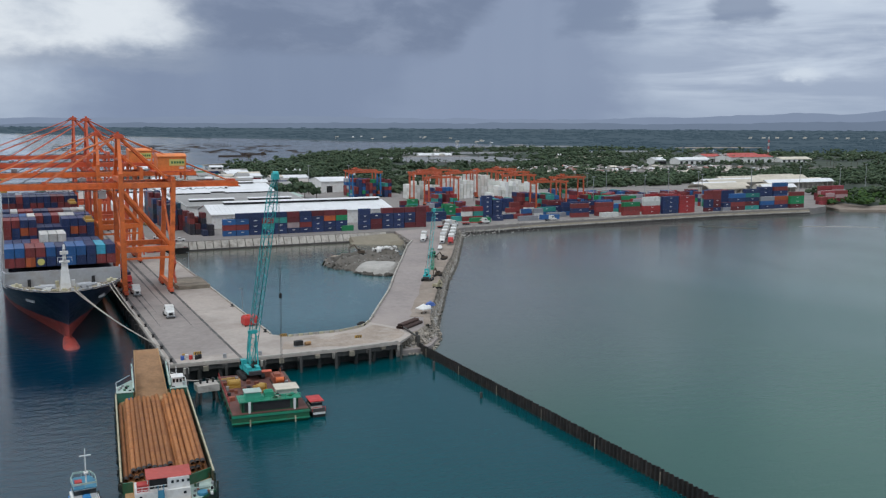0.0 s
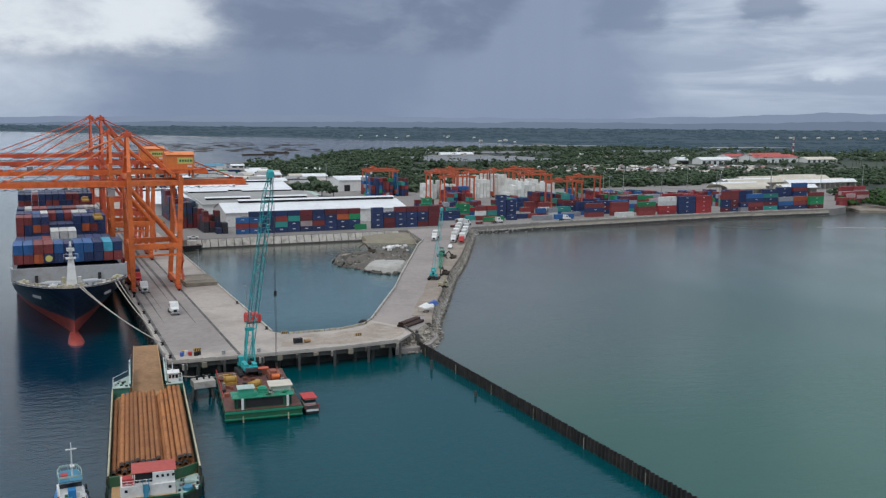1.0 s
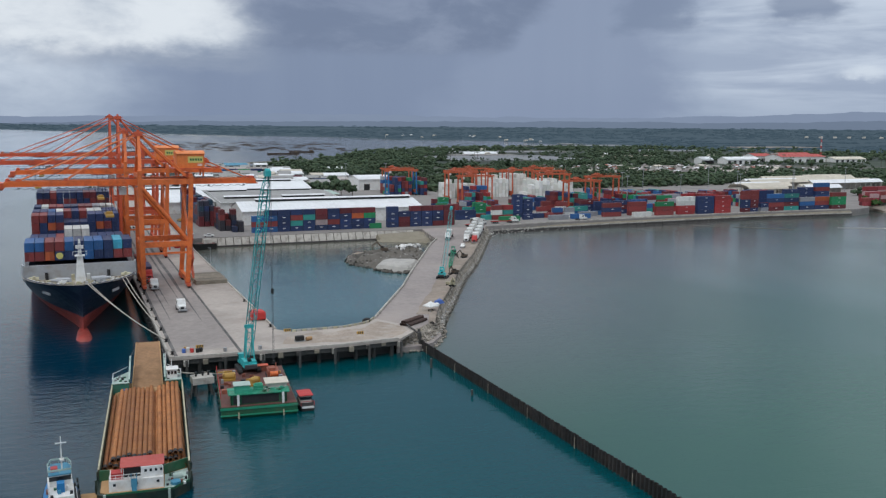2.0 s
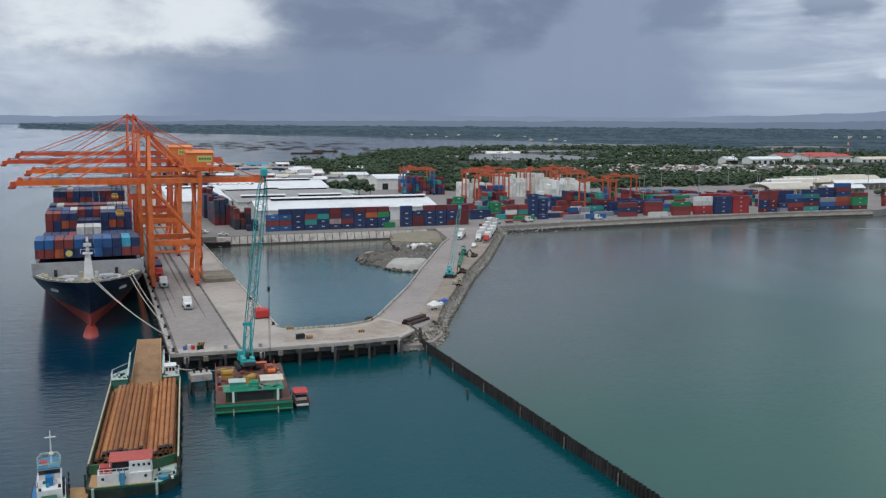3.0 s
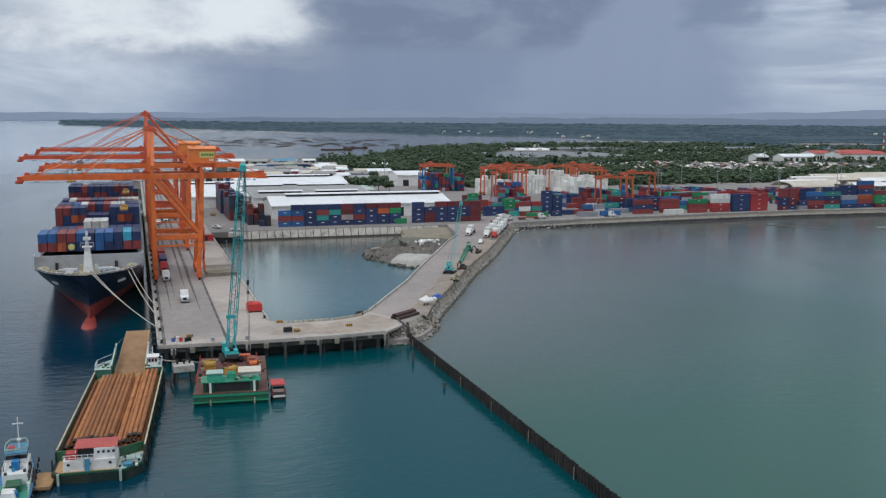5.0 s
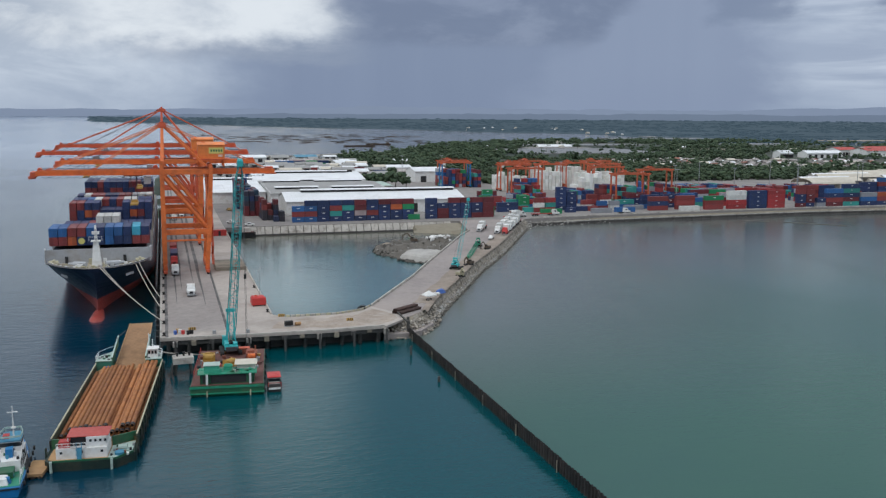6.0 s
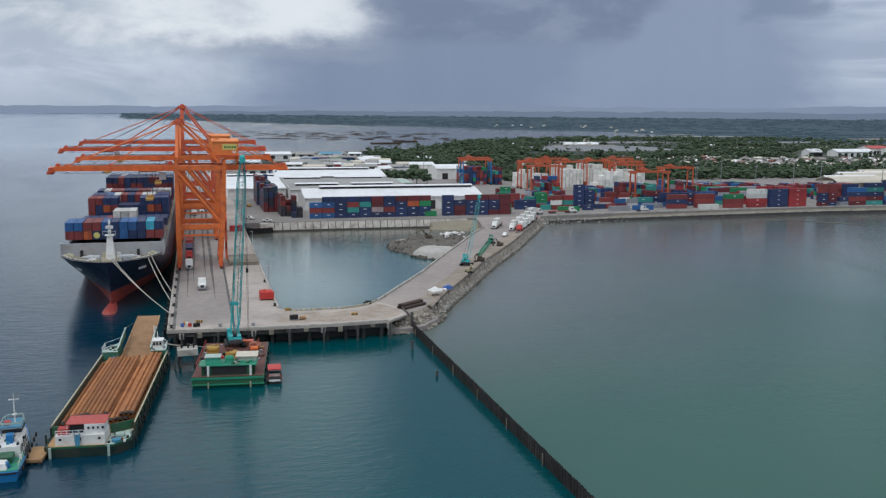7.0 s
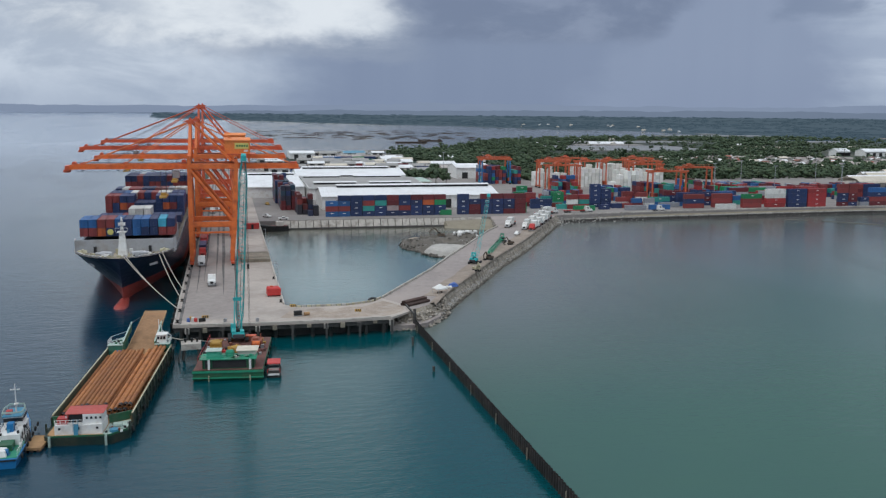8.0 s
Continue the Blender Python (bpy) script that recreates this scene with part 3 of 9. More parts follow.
def ridge(name, r, material, tops, seed, label):
    """A hill range standing on the far rim."""
    vs, fs = [], []
    steps = 260
    for k in range(steps + 1):
        a = -28 + 100 * k / steps
        for (a0, h0), (a1, h1) in zip(tops, tops[1:]):
            if a <= a1:
                h = h0 + (h1 - h0) * (a - a0) / (a1 - a0)
                break
        h *= 1 + 0.10 * noise.noise(Vector((a * 0.35, seed, 0))) + 0.05 * noise.noise(Vector((a * 1.6, seed, 3)))
        s, c = math.sin(radians(a)), math.cos(radians(a))
        for d, z in ((0, -30), (0, 44), (70, 44 + (h - 44) * 0.7), (160, h)):
            vs.append(((r + d) * s, -200 + (r + d) * c, z))
    for k in range(steps):
        for i in range(3):
            fs.append((k * 4 + i, k * 4 + 4 + i, k * 4 + 5 + i, k * 4 + 1 + i))
    return structure(name, Build().add(vs, fs), material, label, "hills", smooth=True)


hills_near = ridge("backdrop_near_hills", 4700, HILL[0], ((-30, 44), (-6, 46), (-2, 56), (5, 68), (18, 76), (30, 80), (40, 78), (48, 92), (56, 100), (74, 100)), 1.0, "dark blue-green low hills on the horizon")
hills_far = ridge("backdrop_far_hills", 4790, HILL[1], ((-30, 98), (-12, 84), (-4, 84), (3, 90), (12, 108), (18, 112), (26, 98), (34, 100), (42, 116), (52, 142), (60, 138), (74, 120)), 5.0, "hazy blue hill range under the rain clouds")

# ---- quay, causeway and yard ----
quay = structure("quay_deck", Build().prism([(0, 0.5), (0, 640), (28.6, 640), (28.6, 20.5), (31.5, 16.6), (45, 16.4), (52.5, 19.5), (56, 24), (60.5, 15), (60.8, 6), (54.5, -0.6), (40, -1.6), (22, -1.0)], DECK - 0.55, DECK),
                 CONC, "grey-brown worn concrete quay deck with dark wheel tracks", "quay")
# stained beam in dark concrete; its darkness gives the shaded gap below the deck
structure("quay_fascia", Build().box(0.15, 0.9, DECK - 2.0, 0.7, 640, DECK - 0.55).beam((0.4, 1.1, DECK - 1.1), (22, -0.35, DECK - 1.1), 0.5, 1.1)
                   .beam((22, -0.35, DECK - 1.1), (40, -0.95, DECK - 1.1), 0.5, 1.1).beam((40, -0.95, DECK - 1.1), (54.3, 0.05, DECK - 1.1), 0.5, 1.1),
                   CONCD, "stained concrete edge beam, darkened for shade under the quay deck", "beam")
kerbs = thing("quay_kerb", "low worn concrete kerb along the quay edges", "kerb", kind="structure")
part("kerb", Build().box(0.05, 1.0, DECK, 0.45, 640, DECK + 0.3), CONCL, kerbs)
part("kerb", Build().box(28.1, 21, DECK, 28.55, 215, DECK + 0.35), CONCL, kerbs)
part("kerb", Build().beam((0.3, 0.75, DECK + 0.15), (22, -0.75, DECK + 0.15), 0.35, 0.3).beam((22, -0.75, DECK + 0.15), (40, -1.35, DECK + 0.15), 0.35, 0.3).beam((40, -1.35, DECK + 0.15), (54.3, -0.35, DECK + 0.15), 0.35, 0.3), CONCL, kerbs)
back = [(31.5, 16.4), (38, 16.2), (45, 16.2), (49, 17.6), (52.5, 19.3), (55.8, 23.6)]
k = 0
for (ax, ay), (bx, by) in zip(back, back[1:]):
    for i in range(5):
        f0, f1 = (i + 0.08) / 5, (i + 0.92) / 5
        part("kerb", Build().beam((ax + (bx - ax) * f0, ay + (by - ay) * f0, DECK + 0.28), (ax + (bx - ax) * f1, ay + (by - ay) * f1, DECK + 0.28), 0.35, 0.55),
             CONCL if k % 2 else RIM, kerbs)
        k += 1
structure("quay_lane", Build().box(2.05, 6.0, DECK + 0.001, 15.5, 640, DECK + 0.006), LANE, "darker worn driving lanes between the crane rails", "road")
strip = structure("crane_rail_strip", Build().box(1.2, 1.0, DECK + 0.004, 2.0, 640, DECK + 0.03), TYRE, "dark recessed crane rail strip", "rail")
structure("crane_rail_strip", Build().box(15.6, 1.0, DECK + 0.004, 16.3, 640, DECK + 0.03), TYRE, "dark recessed crane rail strip", "rail")
for i, (x, w, y0, y1) in enumerate(((4.4, 0.9, 42, 640), (6.3, 0.7, 60, 640), (9.9, 0.8, 70, 640), (12.1, 1.1, 38, 640))):
    b = Build()
    for j in range(24):
        a, c = y0 + (y1 - y0) * j / 24, y0 + (y1 - y0) * (j + 1) / 24
        d0, d1 = 0.35 * smooth_noise(a, i, 0.05), 0.35 * smooth_noise(c, i, 0.05)
        wa, wc = w * min(1, 0.1 + j / 3), w * min(1, 0.1 + (j + 1) / 3)
        b.add([(x - wa / 2 + d0, a, DECK + 0.010), (x + wa / 2 + d0, a, DECK + 0.010), (x + wc / 2 + d1, c, DECK + 0.010), (x - wc / 2 + d1, c, DECK + 0.010)], [(0, 1, 2, 3)])
    structure("wheel_track", b, TYRE, "dark rubber wheel track on the concrete", "track")

structure("dirt_film", Build().prism([(26.5, 4.5), (31, 2.6), (36, 3.1), (41, 1.2), (47, 2.0), (53, 1.4), (57, 4.2), (59.5, 7.5), (59.8, 12), (58, 16.5), (55.5, 21), (52.5, 17.2), (49, 13.4), (46, 14.6), (41, 12.2), (37, 14.6), (33, 12.4), (29, 11.2), (27.5, 7.6)], DECK + 0.001, DECK + 0.006), FILM, "brown dirt trodden over the link span", "road")
# piles and cross-heads under the deck
pier_piles = thing("quay_piles", "concrete piles under the quay, coloured dark for its shade", "piles", kind="structure")
pile_mesh = Build().tube((0, 0, -4), (0, 0, DECK - 1.0), 0.5, 10).mesh("pile", SHADEC)
for x in [2 + 4.6 * i for i in range(12)]:
    for y in ((0.9 if x < 30 else 0.2), 5.5, 11):
        ob = new("pile", pile_mesh)
        ob.parent, ob.location = pier_piles, (x, y, 0)
for y in [18 + 7.0 * i for i in range(56)]:
    for x in (0.9, 14, 27.6):
        ob = new("pile", pile_mesh)
        ob.parent, ob.location = pier_piles, (x, y, 0)
structure("quay_core", Build().box(3, 3, -3, 26, 636, DECK - 1.2).box(26, 2.4, -3, 54, 13, DECK - 1.0), SHADEC, "quay substructure, coloured dark for the shade under the deck", "quay")
# fender brackets along the front of the link span
fenders = thing("fender_beam", "stained concrete fender blocks with hanging timbers", "fender", kind="structure")
for i in range(13):
    x = 3.5 + 4.25 * i
    y = 0.2 - 1.5 * min(1, x / 30) + (0.9 if x > 50 else 0)
    part("block", Build().box(x - 0.6, y - 0.9 + 0.2 * (i % 3), DECK - 1.9 + 0.2 * (i % 4), x + 0.5, y - 0.1, DECK - 0.6), (CONCL, WOODC, CONCD, WOODC)[i % 4], fenders)
    if i % 2 == 0:
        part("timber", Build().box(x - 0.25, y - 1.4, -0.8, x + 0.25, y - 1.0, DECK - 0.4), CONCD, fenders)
for i in range(50):
    y = 6 + 6.2 * i
    part("block", Build().box(-0.95, y - 0.5, 1.2, -0.25, y + 0.5, DECK - 0.6), BLACK, fenders)

bollard_mesh = Build().loft([[(r * math.cos(t * math.pi / 5), r * math.sin(t * math.pi / 5), z) for t in range(10)] for r, z in ((0.5, 0), (0.5, 0.08), (0.26, 0.12), (0.24, 0.5), (0.42, 0.58), (0.42, 0.72), (0.2, 0.8))]).mesh("bollard", BLACK)
spots = [(1.0, 4 + 13.0 * i) for i in range(14)] + [(27.7, 24.0), (27.6, 60), (27.6, 100)]
for x, y in spots:
    ob = new("bollard", bollard_mesh)
    ob.location = (x, y, DECK)
    tagged(ob, "black cast-iron mooring bollard on the quay edge", "bollard", "bollards along the quay")

# causeway
CW_L = [(56, 24), (66, 42), (79.7, 66.4), (92.6, 92.5), (110, 126), (128, 161), (137, 176), (146, 217)]


def offset_line(line, d):
    """The line moved sideways by d, to the right of its direction when d is positive."""
    out = []
    for i, p in enumerate(line):
        a, c = Vector(line[max(0, i - 1)]), Vector(line[min(len(line) - 1, i + 1)])
        n = (c - a).normalized()
        out.append((p[0] + n.y * d, p[1] - n.x * d))
    return out


def resample(line, step):
    out, rest = [], 0.0
    for a, b in zip(line, line[1:]):
        a, b = Vector(a), Vector(b)
        L, d = (b - a).length, rest
        while d < L:
            q = a.lerp(b, d / L)
            out.append((q.x, q.y))
            d += step
        rest = d - L
    return out


TOE = [(58.5, 3.6)] + [(61.5, 4.2), (66, 6.5), (71, 12), (75.5, 22), (80.5, 32), (92, 52.5), (112.6, 90), (135.7, 128), (158, 168), (186, 219)]


def slope_w(y):
    """How far the stone slope leans back: broad round the head, steeper along the road."""
    return 3.5 - 0.9 * min(1.0, max(0.0, (y - 12) / 50))


TOP = [(a + (c - a) * slope_w(b), b + (d - b) * slope_w(b)) for (a, b), (c, d) in zip(TOE, offset_line(TOE, -1.0))]
causeway = structure("causeway", Build().prism(CW_L + TOP[::-1] + [(60.5, 15)], -2, DECK - 0.01), DIRT, "dusty grey-brown causeway road of compacted fill", "road")
vin = resample(offset_line(TOE, -7.0)[4:-1], 5.0)
vin = [(x + 1.1 * smooth_noise(x, y, 0.11) - 0.4, y) for x, y in vin]
verge = structure("causeway_verge", Build().prism(offset_line(TOE, -2.1)[4:-1] + vin[::-1], DECK - 0.005, DECK + 0.10), DIRTB,
                  "brown dirt verge along the causeway", "road")
berm = Build()
bl = resample(offset_line(TOE, -2.5)[3:-1], 3.0)
bl2 = [(x, y, DECK + 0.35 + 0.4 * smooth_noise(x, y, 0.3)) for x, y in bl]
lo1, lo2 = resample(offset_line(TOE, -1.8)[3:-1], 3.0), resample(offset_line(TOE, -3.7)[3:-1], 3.0)
k = min(len(bl2), len(lo1), len(lo2))
berm.loft([[(x, y, DECK - 0.1) for x, y in lo1[:k]], bl2[:k], [(x, y, DECK + 0.08) for x, y in lo2[:k]]], close=False)
structure("causeway_berm", berm, DIRTB, "low uneven earth berm along the top of the slope", "bank", smooth=True)

# stone revetment: coursed pale blocks on a dark bed
fine_toe = resample(offset_line(TOE, 0.15), 1.55)
bed = Build()
bed.loft([[(x, y, -1.6) for x, y in offset_line(TOE, 1.3)], [(x, y, 0.25) for x, y in offset_line(TOE, 0.05)], [(x, y, DECK - 0.05) for x, y in TOP]], close=False)
structure("revetment_bed", bed, WOODC, "dull brown mortar bed under the stone slope", "bank")
revetment = thing("revetment", "pale coursed stone revetment sloping to the water along the causeway", "stonework", kind="structure")
rv = random.Random(61)
shapes_r = []
for _ in range(6):
    j = lambda a: a + rv.uniform(-0.11, 0.11)
    shapes_r.append(([(j(-0.5), j(-0.5), -0.2), (j(0.5), j(-0.5), -0.2), (j(0.5), j(0.5), -0.2), (j(-0.5), j(0.5), -0.2),
                      (j(-0.42), j(-0.42), j(0.14)), (j(0.42), j(-0.42), j(0.14)), (j(0.42), j(0.42), j(0.14)), (j(-0.42), j(0.42), j(0.14))],
                     [(0, 1, 5, 4), (1, 2, 6, 5), (2, 3, 7, 6), (3, 0, 4, 7), (4, 5, 6, 7)]))
meshes_r = [Build().add(*q).mesh("block", MASON) for q in shapes_r]
rest_v, rest_f, made = [], [], 0
for i in range(len(fine_toe) - 1):
    p = Vector((*fine_toe[i], 0.2))
    nx = Vector((*fine_toe[i + 1], 0.2))
    t_ = (nx - p).normalized()
    inward = Vector((-t_.y, t_.x, 0))
    lean = inward * (slope_w(p.y) + 0.1) + Vector((0, 0, DECK - 0.2))
    up, slope = lean.normalized(), lean.length
    nrm = t_.cross(up)
    for c in range(4):
        h_ = slope / 4
        at = p + t_ * (0.4 if c % 2 else 0.0) + up * (h_ * (c + 0.5)) + nrm * rv.uniform(-0.03, 0.08)
        sx, sy, sz = 1.42 * rv.uniform(0.62, 1.05), h_ * rv.uniform(0.66, 1.02), rv.uniform(0.6, 2.0)
        at += t_ * rv.uniform(-0.2, 0.2) + up * rv.uniform(-0.12, 0.12)
        twist = Matrix.Rotation(rv.uniform(-0.22, 0.22), 3, nrm)
        tt, uu = twist @ t_, twist @ up
        m_ = Matrix(((tt.x * sx, uu.x * sy, nrm.x * sz, at.x), (tt.y * sx, uu.y * sy, nrm.y * sz, at.y), (tt.z * sx, uu.z * sy, nrm.z * sz, at.z), (0, 0, 0, 1)))
        k = rv.randrange(6)
        if rv.random() < 0.05:
            continue
        if made < 290 and p.y < 130:
            made += 1
            ob = new("block", meshes_r[k])
            ob.parent, ob.matrix_basis = revetment, m_
        else:
            o_ = len(rest_v)
            rest_v += [tuple(m_ @ Vector(q)) for q in shapes_r[k][0]]
            rest_f += [tuple(o_ + q for q in f) for f in shapes_r[k][1]]
ob = rows_mesh("blocks", rest_v, rest_f, MASON)
ob.parent = revetment
tagged(ob, kind="stuff")


def stones(name, count, place, material, size, seed, parent_label, category="rocks", singles=140):
    """Rip-rap: some stones of their own, the rest joined."""
    rnd = random.Random(seed)
    shapes = []
    for s in range(7):
        b = bmesh.new()
        bmesh.ops.create_icosphere(b, subdivisions=1, radius=1.0)
        for v in b.verts:
            v.co *= 0.75 + 0.45 * rnd.random()
        shapes.append(([tuple(v.co) for v in b.verts], [tuple(v.index for v in f.verts) for f in b.faces]))
        b.free()
    meshes = [Build().add(*s).mesh("stone", material) for s in shapes]
    root = thing(name, parent_label, category, kind="structure")
    vs, fs = [], []
    for i in range(count):
        x, y, z, first = place(rnd)
        k = rnd.randrange(7)
        sx, sy, sz = (size * (0.55 + 0.9 * rnd.random()) for _ in range(3))
        a = rnd.random() * 6.28
        if first and singles > 0:
            singles -= 1
            ob = new("stone", meshes[k])
            ob.parent = root
            ob.matrix_basis = Matrix.LocRotScale((x, y, z), Euler((0, 0, a)), (sx, sy, sz * 0.7))
        else:
            o = len(vs)
            ca, sa = math.cos(a), math.sin(a)
            for p in shapes[k][0]:
                px_, py_ = p[0] * sx, p[1] * sy
                vs.append((x + px_ * ca - py_ * sa, y + px_ * sa + py_ * ca, z + p[2] * sz * 0.7))
            fs += [tuple(o + q for q in f) for f in shapes[k][1]]
    if fs:
        ob = rows_mesh("stones", vs, fs, material)
        ob.parent = root
        tagged(ob, kind="stuff")
    return root


def along(line, t):
    seg = [(Vector(b) - Vector(a)).length for a, b in zip(line, line[1:])]
    d = t * sum(seg)
    for (a, b), s in zip(zip(line, line[1:]), seg):
        if d <= s:
            a, b = Vector(a), Vector(b)
            n = (b - a).normalized()
            return a.lerp(b, d / s), Vector((n.y, -n.x))
        d -= s
    return Vector(line[-1]), Vector((0, 0))


def rip_right(rnd):
    p, n = along(TOE, rnd.random())
    d = rnd.random()
    q = p + n * (d * 1.3 - 0.1)
    return q.x, q.y, 0.75 - d * 1.1, q.y < 110


def rip_left(rnd):
    p, n = along(CW_L, rnd.random())
    d = rnd.random()
    q = p - n * (d * 1.9 - 0.5)
    return q.x, q.y, DECK - 0.1 - d * 4.4, False


stones("rip_rap", 1000, rip_right, ROCKD, 0.30, 11, "dark wet stones along the foot of the causeway slope", singles=80)


def rip_mid(rnd):
    p, n = along(TOE, rnd.random() ** 1.5)
    d = rnd.random()
    q = p - n * d * 0.9
    return q.x, q.y, 0.5 + d * 1.2, False


stones("rip_rap", 620, rip_mid, ROCKP, 0.34, 21, "pale rubble along the lower part of the causeway slope", singles=0)
stones("rip_rap", 700, rip_left, ROCK, 0.6, 12, "grey stone bank on the basin side of the causeway", singles=60)
apron = structure("rock_apron", Build().prism([(54.5, 1.5), (61, 1.5), (65, 3.5), (70, 10), (74, 20), (71, 22), (62, 14), (58, 14)], -2, 1.4), DIRT, "muddy rock apron at the head of the causeway", "bank")


def rip_head(rnd):
    a, d = rnd.random(), rnd.random()
    x = 55 + 20 * a
    y = 1.2 + max(0, x - 62) ** 1.5 * 0.34
    return x - 0.4 * d, y + 6.5 * d, 0.1 + 3.6 * d, True


stones("rip_rap", 240, rip_head, MASON, 0.38, 13, "pale boulders round the causeway head", singles=100)
parapet = thing("causeway_parapet", "low broken concrete parapet along the causeway", "kerb", kind="structure")
for (ax, ay), (bx, by) in zip(CW_L[:-1], CW_L[1:-1]):
    m = max(1, int(math.hypot(bx - ax, by - ay) / 4))
    for i in range(m):
        f0, f1 = (i + 0.04) / m, (i + 0.96) / m
        part("block", Build().beam((ax + (bx - ax) * f0 + 0.3, ay + (by - ay) * f0, DECK + 0.28), (ax + (bx - ax) * f1 + 0.3, ay + (by - ay) * f1, DECK + 0.28), 0.45, 0.6), CONCL, parapet)

# yard
yard = structure("yard", Build().prism([(28.4, 214.5), (40, 216.0), (66, 217), (140, 216.5), (150, 214), (184, 216), (230, 221), (300, 226), (372, 230), (452, 226), (472, 233), (500, 262), (620, 330), (660, 420), (420, 520), (300, 590), (28.4, 640)], -2, DECK - 0.02),
                 YARD, "wide grey paved container yard", "yard")
wall_line = [(40, 215.6), (66, 216.6), (118, 216.6), (141, 216)]
bank = thing("basin_bank", "pale stained concrete slabs of the yard's sloping bank", "bank", kind="structure")
for (ax, ay), (bx, by) in zip(wall_line, wall_line[1:]):
    m = int((bx - ax) / 3.6)
    for i in range(m):
        f0, f1 = (i + 0.05) / m, (i + 0.95) / m
        p, q = (ax + (bx - ax) * f0, ay + (by - ay) * f0), (ax + (bx - ax) * f1, ay + (by - ay) * f1)
        part("slab", Build().add([(p[0], p[1] - 3.0, -1.0), (q[0], q[1] - 3.0, -1.0), (q[0], q[1], DECK - 0.3), (p[0], p[1], DECK - 0.3), (p[0], p[1] + 0.5, -1.0), (q[0], q[1] + 0.5, -1.0), (q[0], q[1] + 0.6, DECK - 0.3), (p[0], p[1] + 0.6, DECK - 0.3)],
                           [(0, 1, 2, 3), (4, 5, 6, 7), (0, 4, 7, 3), (1, 5, 6, 2), (3, 2, 6, 7)]), CONCL, bank)
structure("bank_toe", Build().beam((38, 213.6, 0.15), (66, 214.0, 0.15), 2.2, 1.0).beam((66, 214.0, 0.15), (144, 213.6, 0.15), 2.2, 1.0), CONCD, "dark wet toe of the bank", "bank")
sea_wall = thing("sea_wall", "long pale weathered concrete sea wall", "wall", kind="structure")
line = [(186, 217.5), (230, 221.5), (300, 226.5), (372, 230.5), (448, 226.5)]
for (ax, ay), (bx, by) in zip(line, line[1:]):
    m = int(math.hypot(bx - ax, by - ay) / 6)
    for i in range(m):
        f0, f1 = i / m, (i + 0.97) / m
        part("panel", Build().beam((ax + (bx - ax) * f0, ay + (by - ay) * f0 - 1.35, 1.95), (ax + (bx - ax) * f1, ay + (by - ay) * f1 - 1.35, 1.95), 0.5, 0.6), CONCL, sea_wall)
        part("lower_panel", Build().beam((ax + (bx - ax) * f0, ay + (by - ay) * f0 - 1.3, 0.4), (ax + (bx - ax) * f1, ay + (by - ay) * f1 - 1.3, 0.4), 0.5, 2.6), CONCD, sea_wall, "dark wet lower face")
        part("step", Build().beam((ax + (bx - ax) * f0, ay + (by - ay) * f0 - 1.7, -0.2), (ax + (bx - ax) * f1, ay + (by - ay) * f1 - 1.7, -0.2), 1.0, 0.9), CONCD, sea_wall)


for (ax, ay), (bx, by) in zip(line, line[1:]):
    part("coping", Build().beam((ax, ay + 0.3, DECK + 0.22), (bx, by + 0.3, DECK + 0.22), 0.5, 0.5), CONCL, sea_wall, "pale coping along the top")
structure("sea_wall_slope", Build().loft([[(x, y + 1.5, DECK + 0.01) for x, y in line], [(x, y + 0.1, DECK - 0.1) for x, y in line], [(x, y - 1.15, 2.05) for x, y in line], [(x, y - 1.0, -1.0) for x, y in line]], close=False), WOODC, "worn stained slope behind the sea wall", "bank")


def rip_yard(rnd):
    p, n = along(line, rnd.random())
    d = rnd.random()
    return p.x, p.y - 0.9 - d * 1.2, 0.6 - d * 0.9, False


stones("rip_rap", 420, rip_yard, ROCK, 0.45, 14, "grey stones along the foot of the sea wall", singles=0)


def ramp_corner(rnd):
    p, n = along([(168, 196), (186, 217.5), (232, 221.5)], rnd.random())
    d = rnd.random()
    return p.x + d, p.y - d * 4, 3.6 - d * 4, False


stones("rip_rap", 130, ramp_corner, ROCKP, 0.42, 15, "pale stones at the corner of the sea wall", singles=0)

# the silt spit in the basin
SILT = mat("grey_silt", (0.12, 0.108, 0.092), 0.95, vary=0.25, scale=0.6, bump=0.05, stain=(0.19, 0.175, 0.155), stain_amt=0.8, stain_scale=0.25)
spit = [(84.5, 148), (90, 154), (96, 159), (104, 163), (113, 166), (124, 163), (125, 153), (116, 138), (109, 126), (101, 115), (95, 120), (90, 131), (87, 140)]


def edge_distance(x, y, line, closed=True):
    best, inside = 1e9, False
    pts = line + line[:1] if closed else line
    for (ax, ay), (bx, by) in zip(pts, pts[1:]):
        dx, dy = bx - ax, by - ay
        f = max(0.0, min(1.0, ((x - ax) * dx + (y - ay) * dy) / (dx * dx + dy * dy)))
        best = min(best, math.hypot(x - ax - f * dx, y - ay - f * dy))
        if (ay > y) != (by > y) and x < ax + (y - ay) * dx / dy:
            inside = not inside
    return best if inside or not closed else -best


